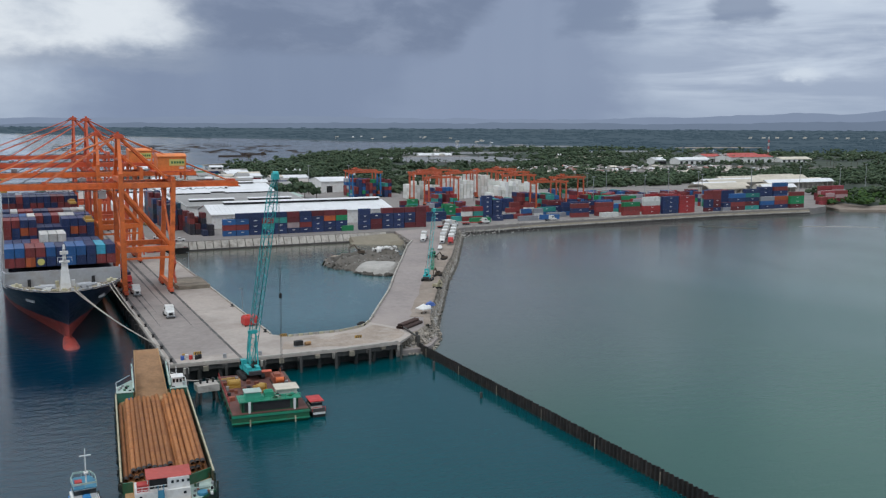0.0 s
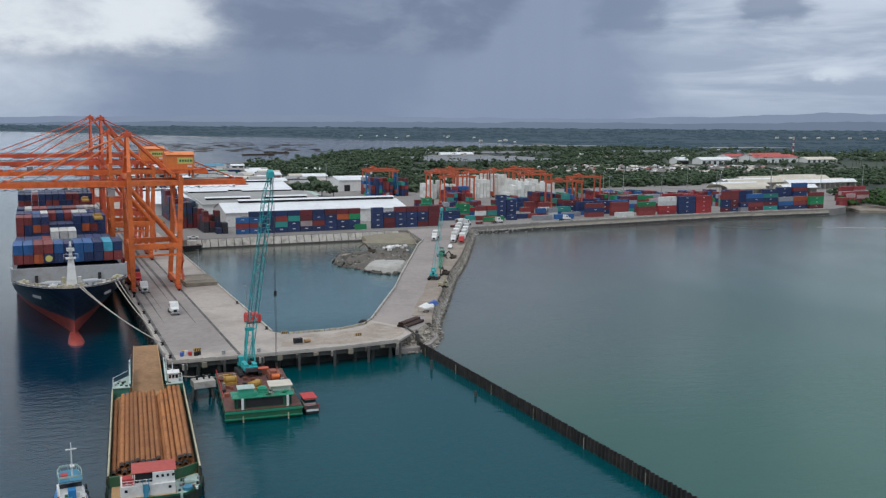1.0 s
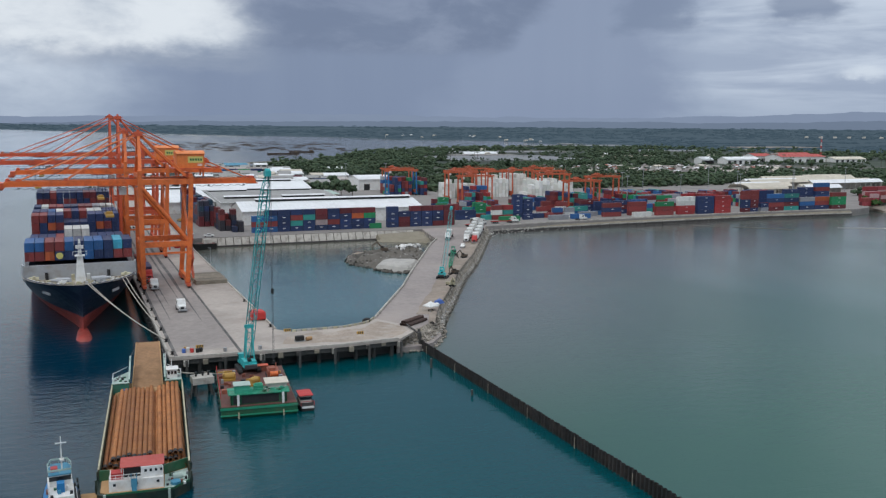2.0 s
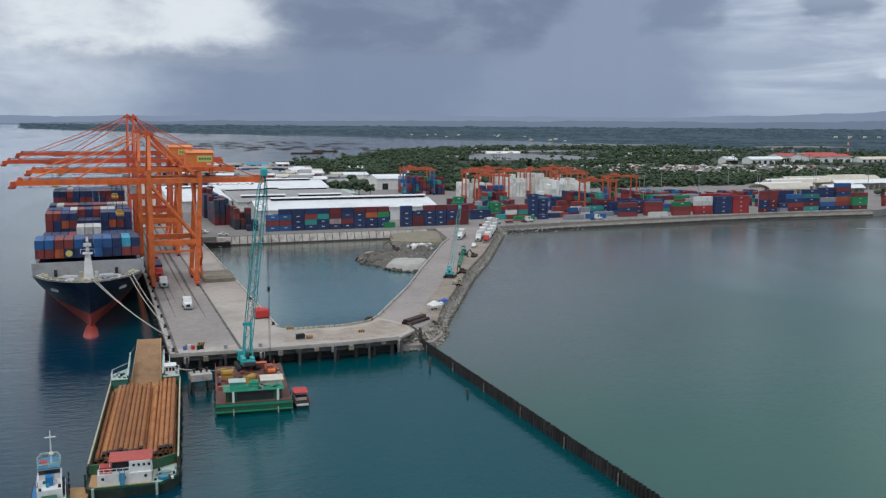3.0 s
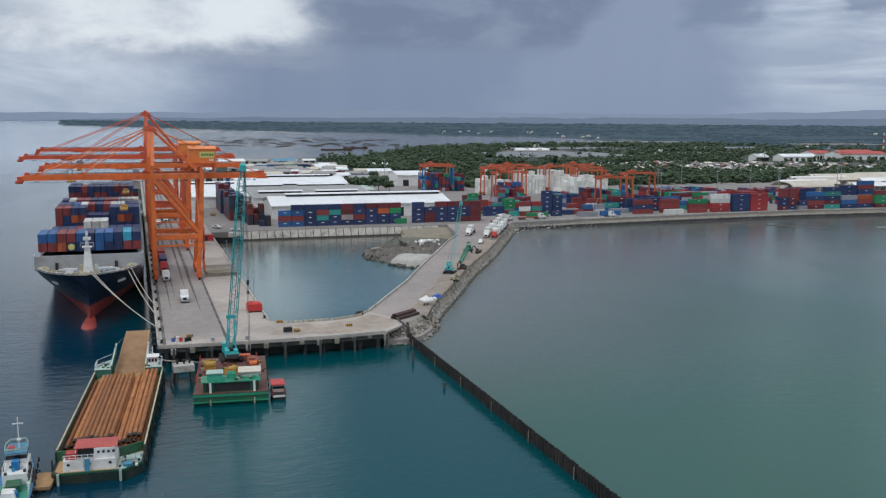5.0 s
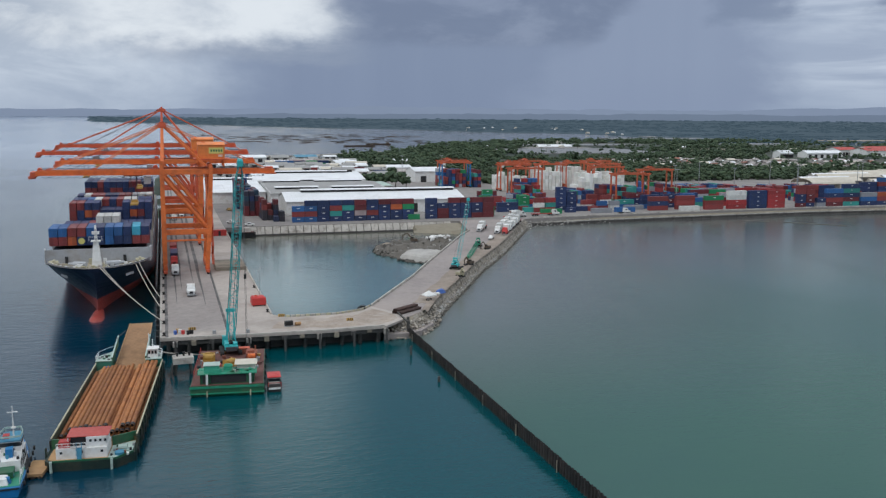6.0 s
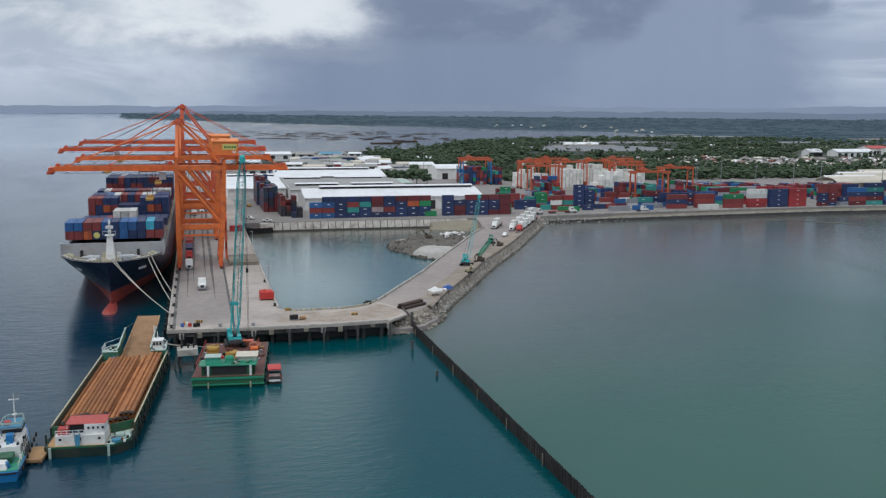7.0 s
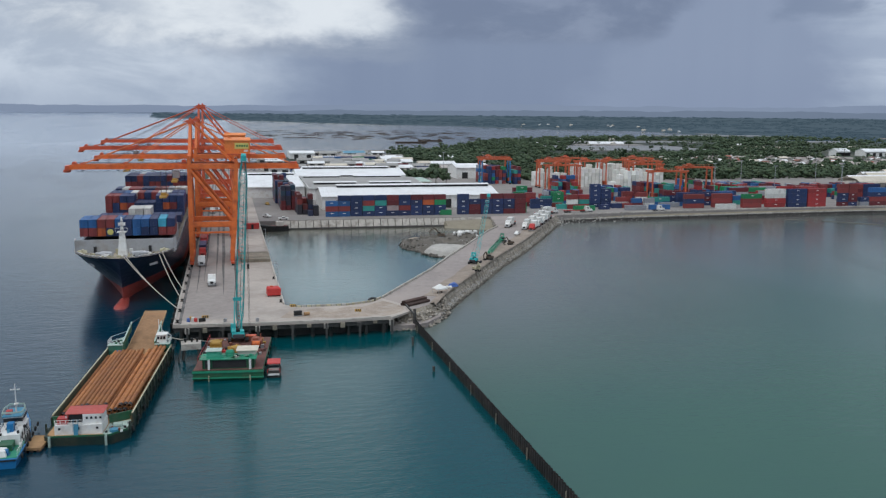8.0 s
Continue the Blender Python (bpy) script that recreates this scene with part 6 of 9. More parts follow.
# stern house
sh = part("stern_house", Build().box(-5.0, 1.0, 2.0, 2.8, 5.6, 4.1), WHITE, lct, "white stern deckhouse")
part("wheelhouse", Build().box(-0.4, 1.4, 4.1, 2.7, 5.2, 5.8), WHITE, sh, "white wheelhouse")
part("roof", Build().loft([[(-3.4, 1.6, 5.8), (3.0, 1.6, 5.8), (3.0, 5.6, 5.9), (-3.4, 5.6, 5.9)], [(-3.4, 1.6, 5.9), (3.0, 1.6, 5.9), (3.0, 5.6, 6.0), (-3.4, 5.6, 6.0)]]), ROOFR, sh, "faded pink-red roof")
for x in (-2.4,):
    for y in (1.2, 5.5):
        part("roof_post", Build().tube((x - 0.8, y + 0.6 * (y < 2), 4.1), (x - 0.8, y + 0.6 * (y < 2), 5.85), 0.07, 6), WHITE, sh)
# near-black block fills the space to give the shade under the roof
part("opening", Build().box(-2.9, 2.2, 4.12, -0.42, 5.0, 5.7), DARK, sh, "dark block for the shaded space under the roof")
part("life_raft", Build().box(-4.7, 1.6, 4.1, -3.0, 3.2, 5.1), RED, sh, "red boxed life raft")
for k in range(3):
    part("window", Build().box(-4.4 + 3.1 * k, 0.95, 3.3, -4.0 + 3.1 * k, 0.99, 3.7), GLASS, sh)
for k in range(4):
    part("window", Build().box(0.1 + 0.75 * k, 1.35, 5.0, 0.45 + 0.75 * k, 1.39, 5.4), GLASS, sh)
rail = Build()
for k in range(6):
    rail.box(-4.95 + 0.9 * k, 1.02, 4.1, -4.87 + 0.9 * k, 1.1, 5.0)
rail.box(-4.95, 1.02, 4.94, -0.4, 1.1, 5.02).box(-4.95, 1.02, 4.5, -0.4, 1.1, 4.56)
part("handrail", rail, WHITE, sh)
part("stair", Build().beam((-1.4, 0.4, 2.4), (-1.4, 0.9, 4.3), 0.7, 0.15).tube((-1.8, 0.3, 3.2), (-1.8, 0.8, 5.2), 0.06, 5).tube((-1.0, 0.3, 3.2), (-1.0, 0.8, 5.2), 0.06, 5), CYAN, sh, "blue-grey ladder")
part("stern_bulwark", Build().beam((2.9, 6.0, 3.15), (6.7, 8.2, 3.15), 0.2, 1.7), HULLG, lct, "green stern bulkhead")
part("stern_bulwark", Build().box(-6.6, 5.9, 2.3, -5.1, 6.2, 4.0), HULLG, lct, "green stern bulkhead")
part("winch", Build().tube((4.2, 3.4, 3.0), (5.6, 3.4, 3.0), 0.5, 10).box(3.9, 2.7, 2.4, 5.9, 4.1, 2.7), PALEG, lct, "pale green stern winch")
part("rope_heap", Build().tube((4.6, 1.8, 2.4), (4.6, 1.8, 2.9), 0.8, 12), CYAN, lct, "coil of blue rope")
for x in (-5.6, 3.6):
    part("stern_post", Build().box(x - 0.18, -0.35, -0.6, x + 0.18, -0.02, 2.6), PALEG, lct, "pale stern fender post")
part("stern_rail", Build().box(-5.4, 0.05, 2.3, 4.2, 0.2, 2.6).beam((4.2, 0.1, 2.45), (6.6, 2.7, 2.45), 0.15, 0.3), HULLG, lct)
part("stern_deck", Build().prism([(2.9, 0.3), (4.1, 0.3), (6.4, 2.8), (6.5, 7.6), (3.0, 5.8)], 2.42, 2.46), PALEG, lct, "pale worn green paint on the stern deck")
for k in range(14):
    a = 3.2 + 0.23 * k
    part("deck_gear", Build().box(a, 1.2 + 0.37 * ((k * 5) % 11), 2.46, a + 0.35, 1.6 + 0.37 * ((k * 5) % 11), 2.7 + 0.08 * (k % 5)), (DARK, STEEL, HULLG, RUSTY, BLACK, WHITE)[k % 6], lct)
raft = thing("work_raft", "brown timber work raft between tug and barge", "raft", (-18.6, -66.3, 0), -8)
part("deck", Build().box(-1.5, -3.0, 0.3, 1.5, 3.0, 0.8), SAND, raft)
for x in (-1.1, 0, 1.1):
    part("float", Build().tube((x, -3.0, 0.1), (x, 3.0, 0.1), 0.35, 8), PIPED, raft)

# steel pipes, built once and copied
PR = 0.385


def pipe_mesh(length):
    n = 14
    o = Build().tube((0, 0, 0), (0, length, 0), PR, n, caps=False)
    i = Build().tube((0, 0, 0), (0, length, 0), PR - 0.05, n, caps=False)
    b = Build().add(o.v, o.f)
    b.add(i.v, i.f)
    ring = [(k, (k + 1) % n, 2 * n + (k + 1) % n, 2 * n + k) for k in range(n)]
    b.f += ring + [tuple(n + v for v in f) for f in ring]
    return b


lct_m = pose(*LCT_AT, LCT_TRIM, 0, LCT_TURN)
lct.matrix_basis = lct_m
pr = random.Random(8)
pipe_first, end_first = None, None
spots = []
for i in range(16):
    x = -6.05 + 0.80 * i
    spots.append((x, 10.0 + pr.uniform(-0.6, 0.5) if i < 10 else 7.9 + pr.uniform(-0.4, 0.4), 2.42 + PR, 0 if i < 10 else 1))
for i in range(14):
    x = -5.65 + 0.80 * i
    if i not in (0, 9):
        spots.append((x, 11.4 + pr.uniform(-0.5, 0.8) if i < 9 else 8.9 + pr.uniform(-0.3, 0.6), 2.42 + PR * 2.75, 0 if i < 9 else 1))
for i in range(3):
    spots.append((3.95 + 0.80 * i, 10.0 + pr.uniform(-0.4, 0.5), 2.42 + PR * 4.5, 1))
meshes = [(pipe_mesh(38.2 + 1.5 * k).mesh("steel_pipe", PIPE, False)) for k in range(3)]
# black coating that also carries the ends' shade; inner disc darkens the bore
cap_mesh = Build().tube((0, -0.004, 0), (0, 1.1, 0), PR + 0.008, 14, caps=False).tube((0, 0.9, 0), (0, 1.0, 0), PR - 0.06, 14).mesh("end_coat", DARK)
for x, y, z, side in spots:
    ob = new("steel_pipe", meshes[(2 if side else 0) if x < 4 else 1])
    ob.matrix_basis = lct_m @ pose(x, y, z, 0, pr.uniform(0, 60), pr.uniform(-0.15, 0.15))
    tagged(ob, "long rust-brown steel pipe pile lying on the barge", "pipe", "pipe piles on the barge")
    c = new("end_coat", cap_mesh)
    c.parent = ob
    tagged(c, "black-coated pipe end, its shade put in as black too")

# ---- tug ----
tug = thing("tug_boat", "small blue and white tug with a green deck beside the barge", "boat", (-22.4, -65.5, 0), 2)


def boat_hull(hw, y0, y1, z0, z1, sheer=0.8, fine=0.45):
    rings = []
    for f in (0, 0.5, 1.0):
        ring = []
        for k in range(13):
            t = k / 12
            y = y0 + (y1 - y0) * t
            w = hw * (0.80 + 0.2 * f) * (0.9 + 0.1 * min(1, t * 5)) * (1 if t < fine else max(0.02, math.cos((t - fine) / (1 - fine) * math.pi / 2)) ** 0.8)
            ring.append((w, y, z0 + (z1 - z0) * f + f * sheer * max(0, t - 0.5) * 2))
        rings.append(ring + [(-p[0], p[1], p[2]) for p in ring[::-1]])
    return Build().loft(rings)


part("hull", boat_hull(2.9, -10.5, 11.0, -0.8, 1.7, 1.3), BLUE, tug, "bright blue hull")
part("deck", Build().prism([(-2.5, -10), (2.5, -10), (2.6, 4), (1.4, 9), (-1.4, 9), (-2.6, 4)], 1.6, 1.78), GREENM, tug, "green deck")
part("rubbing_strake", boat_hull(3.02, -10.6, 11.1, 1.35, 1.6, 1.3), BLACK, tug)
h = part("deckhouse", Build().box(-2.0, -4.2, 1.75, 2.0, 4.4, 3.7), WHITE, tug, "white deckhouse")
part("wheelhouse", Build().box(-1.7, 0.2, 3.7, 1.7, 4.2, 5.7), WHITE, h)
part("window_band", Build().box(-1.74, 0.15, 4.6, 1.74, 4.25, 5.3), GLASS, h, "dark wheelhouse window band")
part("upper_deck", Build().prism([(-1.8, -0.4), (1.8, -0.4), (1.9, 2.5), (1.3, 4.4), (-1.3, 4.4), (-1.9, 2.5)], 5.7, 5.85), CYAN, h, "blue upper deck")
ur = Build()
ring = [(-1.8, -0.4), (1.8, -0.4), (1.9, 2.5), (1.3, 4.4), (-1.3, 4.4), (-1.9, 2.5)]
for (ax, ay), (bx, by) in zip(ring, ring[1:] + ring[:1]):
    ur.beam((ax, ay, 6.55), (bx, by, 6.55), 0.08, 0.3).tube((ax, ay, 5.85), (ax, ay, 6.6), 0.05, 5).tube(((ax + bx) / 2, (ay + by) / 2, 5.85), ((ax + bx) / 2, (ay + by) / 2, 6.6), 0.05, 5)
part("upper_rail", ur, PALEG, h, "pale canvas dodger on the rail")
part("raft_box", Build().box(-1.4, 0.8, 5.85, -0.3, 2.0, 6.4), RED, h, "red life raft")
part("funnel", Build().box(-0.6, -2.6, 3.7, 0.6, -1.2, 5.2), BLUE, h)
part("mast", Build().tube((0.4, 1.6, 5.9), (0.4, 1.6, 11.4), 0.16, 8, 0.07).box(-0.5, 1.5, 10.2, 1.3, 1.7, 10.35).box(0.1, 1.2, 7.4, 0.8, 2.0, 7.6), WHITE, tug, "white signal mast")
part("engine_casing", Build().box(-1.3, -7.0, 1.75, 1.1, -4.3, 2.9), HULLG, tug, "dark green engine casing")
part("sheet_cover", Build().loft([[(-1.9, -9.6, 1.78), (0.6, -9.6, 1.78), (0.6, -7.4, 1.78), (-1.9, -7.4, 1.78)], [(-1.7, -9.4, 2.9), (0.3, -9.3, 2.7), (0.4, -7.6, 2.8), (-1.6, -7.6, 3.0)]]), WHITE, tug, "white sheet over stores")
for k in range(22):
    x_, y_ = -2.1 + 0.61 * ((k * 5) % 8), -6.8 + 0.62 * k * 0.9
    z_ = 1.78 if y_ < -4.3 else 3.7
    if y_ < 0:
        part("deck_gear", Build().box(x_ - 0.2, y_ - 0.2, z_, x_ + 0.25, y_ + 0.3, z_ + 0.3 + 0.12 * (k % 5)), (DARK, CYAN, RUSTY, WHITE, HULLG, BLACK)[k % 6], tug)
rl = Build()
for k in range(7):
    for sx in (-1.95, 1.95):
        rl.tube((sx, -4.1 + 0.7 * k, 3.7), (sx, -4.1 + 0.7 * k, 4.6), 0.04, 5)
for sx in (-1.95, 1.95):
    rl.tube((sx, -4.1, 4.6), (sx, 0.1, 4.6), 0.04, 5).tube((sx, -4.1, 4.15), (sx, 0.1, 4.15), 0.04, 5)
part("boat_deck_rail", rl, WHITE, tug)
for k in range(4):
    part("porthole", Build().tube((2.0, -3.4 + 1.8 * k, 2.9), (2.05, -3.4 + 1.8 * k, 2.9), 0.28, 10), GLASS, tug)
for k in range(3):
    part("side_door", Build().box(2.0, -2.6 + 2.2 * k, 1.8, 2.04, -1.9 + 2.2 * k, 3.4), DARK, tug)
part("tow_winch", Build().tube((-0.8, -8.4, 2.3), (0.8, -8.4, 2.3), 0.5, 10).box(-1.0, -8.9, 1.75, 1.0, -7.9, 2.0), BLUE, tug, "blue towing winch")
for k in range(7):
    part("tyre_fender", Build().tube((2.85, -8 + 2.6 * k, 1.2), (3.15, -8 + 2.6 * k, 1.2), 0.42, 10), BLACK, tug)
rail = Build()
for k in range(8):
    rail.box(2.45, -9.5 + 1.7 * k, 1.75, 2.52, -9.43 + 1.7 * k, 2.8)
rail.box(2.45, -9.5, 2.74, 2.52, 2.5, 2.8)
part("handrail", rail, WHITE, tug)

tug.scale = (0.86, 1.0, 0.92)

# ---- crane barge ----
CB_AT, CB_TURN = (13.1, -34.6, 0), -6.5
cb = thing("crane_barge", "green flat work barge with a red-brown deck below the quay", "barge", CB_AT, CB_TURN)
part("hull", Build().loft([[(-6.9, 1.2, -1.2), (6.9, 1.2, -1.2), (6.9, 27, -1.2), (-6.9, 27, -1.2)], [(-7.3, 0, 0.5), (7.3, 0, 0.5), (7.3, 28, 0.5), (-7.3, 28, 0.5)], [(-7.3, 0, 2.3), (7.3, 0, 2.3), (7.3, 28, 2.3), (-7.3, 28, 2.3)]]), HULLG, cb, "green steel hull")
part("deck", Build().box(-7.2, 0.1, 2.3, 7.2, 27.9, 2.38), DECKRED, cb, "red-brown primed deck with rust")
part("rubbing_strake", Build().box(-7.45, -0.15, 1.75, 7.45, 0.05, 2.15).box(-7.45, -0.15, 0.55, 7.45, 0.05, 0.8), GREENM, cb)
for k in range(6):
    part("tyre_fender", Build().tube((7.25, 2 + 4.6 * k, 1.6), (7.6, 2 + 4.6 * k, 1.6), 0.5, 10), BLACK, cb)
    part("tyre_fender", Build().tube((-7.6, 2 + 4.6 * k, 1.6), (-7.25, 2 + 4.6 * k, 1.6), 0.5, 10), BLACK, cb)
win = part("winch_house", Build().box(-5.4, 1.0, 2.38, 5.4, 1.3, 4.4).box(-5.4, 4.6, 2.38, 5.4, 4.8, 4.4).box(-5.4, 1.0, 2.38, -5.1, 4.8, 4.4).box(5.1, 1.0, 2.38, 5.4, 4.8, 4.4), HULLG, cb, "open green winch shelter at the stern")
part("roof", Build().box(-5.9, 0.6, 4.4, 5.9, 5.4, 4.55), GREENM, win, "green platform roof over the shelter")
# dark panels on the front wall, painted in for the shade inside
part("opening", Build().box(-4.9, 0.93, 2.6, -3.9, 0.99, 4.2).box(-3.3, 0.93, 2.6, 3.8, 0.99, 4.2), DARK, win, "dark panels for the shaded open side of the shelter")
part("locker", Build().box(-4.6, 1.6, 4.55, -1.7, 4.2, 6.0), MINT, win, "mint green locker")
part("locker_roof", Build().box(-4.8, 1.4, 6.0, -1.5, 4.4, 6.12), PALEG, win)
part("cabin", Build().box(1.8, 3.2, 4.55, 5.6, 6.8, 5.6), WALLP, win, "tan roofed cabin")
part("cabin_roof", Build().box(1.4, 2.9, 5.6, 6.0, 7.2, 5.75), ROOFB, win)
part("pump", Build().box(-0.8, 3.0, 4.55, 1.0, 4.6, 5.4).tube((-0.6, 3.8, 5.4), (0.8, 3.8, 5.4), 0.4, 10), GREENM, win)
rc = random.Random(14)
for k in range(16):
    x, y = rc.uniform(-4.8, 4.6), rc.uniform(0.9, 5.0)
    part("deck_gear", Build().box(x - 0.25, y - 0.2, 4.55, x + 0.3, y + 0.3, 4.55 + rc.uniform(0.15, 0.7)).tube((x - 0.6, y, 4.7), (x + 0.7, y + 0.3, 4.7), 0.08, 6), (MINT, HULLG, WALLP, DARK, STEEL)[k % 5], win)
for k in range(44):
    x, y = rc.uniform(-6.6, 6.6), rc.uniform(6.6, 26.8)
    if abs(x - 1.6) < 3.2 and y > 20:
        continue
    part("deck_gear", Build().box(x - rc.uniform(0.2, 0.5), y - 0.3, 2.38, x + rc.uniform(0.2, 0.6), y + rc.uniform(0.3, 0.8), 2.38 + rc.uniform(0.15, 0.8)), (RUSTY, DARK, DECKRED, YELLOW, RUSTY, STEEL, RED)[k % 7], cb)
rail = Build()
for k in range(9):
    rail.tube((-5.8 + 1.45 * k, 0.7, 4.55), (-5.8 + 1.45 * k, 0.7, 5.5), 0.05, 5)
rail.tube((-5.8, 0.7, 5.45), (5.8, 0.7, 5.45), 0.05, 5)
part("handrail", rail, MINT, win)
for x in (-4.0, 4.6):
    part("spud_post", Build().box(x - 0.22, 0.3, 2.3, x + 0.22, 0.7, 4.5), WHITE, cb, "white stern post")
    part("stern_chain", Build().box(x - 0.12, -0.3, -0.5, x + 0.12, -0.1, 1.2), RIM, cb)
rail = Build()
for k in range(10):
    rail.tube((-7.1, 6 + 2.3 * k, 2.4), (-7.1, 6 + 2.3 * k, 3.5), 0.05, 5)
rail.tube((-7.1, 6, 3.45), (-7.1, 26.7, 3.45), 0.05, 5)
part("handrail", rail, RED, cb)
compressor = thing("compressor", "yellow deck winch on the crane barge", "machine", (8.9 + 1.6, -15.2, 2.38), -6)
part("drum", Build().tube((-1.0, 0, 0.9), (1.0, 0, 0.9), 0.75, 12), YELLOW, compressor)
part("frame", Build().box(-1.3, -1.0, 0, 1.3, 1.0, 0.4).box(-1.3, -0.8, 0.4, -1.05, 0.8, 1.5).box(1.05, -0.8, 0.4, 1.3, 0.8, 1.5), YELLOW, compressor)
w2 = copy_thing(compressor, pose(14.6, -20.5, 2.38, 0, 0, 40))
gen = thing("generator", "orange-red generator set on the crane barge", "machine", (19.8, -15.4, 2.38), -6)
part("body", Build().box(-1.2, -2.0, 0.2, 1.2, 2.0, 1.6).box(-0.9, -1.4, 1.6, 0.4, 0.8, 2.1).tube((0.8, 1.2, 1.6), (0.8, 1.2, 2.6), 0.14, 8), RUSTY, gen, "rust-red housing")
part("skid", Build().box(-1.4, -2.4, 0, 1.4, 2.4, 0.2), BLACK, gen)
part("tank", Build().tube((-0.8, -2.6, 1.2), (0.8, -2.6, 1.2), 0.55, 10), ORANGE, gen, "orange tank")
box2 = thing("tool_box", "red steel tool box on the crane barge", "box", (18.6, -10.2, 2.38), -6)
part("body", Build().box(-1.2, -0.8, 0, 1.2, 0.8, 1.2), RUSTY, box2)
part("lid", Build().box(-1.25, -0.85, 1.2, 1.25, 0.85, 1.3), REDOR, box2)
for k, (x, y) in enumerate(((10.5, -9.5), (20.6, -20.5), (10.2, -24.0))):
    d = part("scrap", Build().beam((-1.5, 0, 0.15), (1.6, 0.5, 0.15), 0.3, 0.3).beam((-1.2, 0.7, 0.12), (1.3, -0.4, 0.42), 0.25, 0.25).box(-0.4, -0.9, 0, 0.5, -0.2, 0.6), DECKRED if k else YELLOW)
    d.matrix_basis = pose(x, y, 2.38, 0, 0, 35 * k)
    tagged(d, "loose steel beams lying on the barge deck", "steel beams")


# ---- lattice-boom crawler cranes ----
def lattice(p, q, w, bays, rc, rl):
    """The four chords and the lacing of a lattice boom from p to q."""
    p, q = Vector(p), Vector(q)
    d = (q - p).normalized()
    s = d.cross(Vector((0, 0, 1)))
    s = s.normalized() if s.length > 0.01 else Vector((1, 0, 0))
    u = s.cross(d)
    rings = []
    for i in range(bays + 1):
        f = i / bays
        k = w * min(1.0, 0.25 + f * 8, 0.30 + (1 - f) * 7)
        rings.append([p.lerp(q, f) + (s * a + u * e) * k / 2 for a, e in ((-1, -1), (1, -1), (1, 1), (-1, 1))])
    chords = []
    for j in range(4):
        chords.append(Build().loft([[r[j] + (s * math.cos(t * math.pi / 3) + u * math.sin(t * math.pi / 3)) * rc for t in range(6)] for r in rings]))
    lacing = Build()
    for i in range(1, bays + 1):
        for j in range(4):
            lacing.tube(rings[i - 1][j], rings[i][(j + 1) % 4] if i % 2 else rings[i][(j + 3) % 4], rl, 4, caps=False)
            lacing.tube(rings[i][j], rings[i][(j + 1) % 4], rl, 4, caps=False)
    return chords, lacing


def lattice_part(name, lat, paint, parent, label):
    ob = tagged(part(name, lat[1], paint, parent, label), label, kind="stuff")
    for ch in lat[0]:
        part("chord", ch, paint, ob)
    return ob


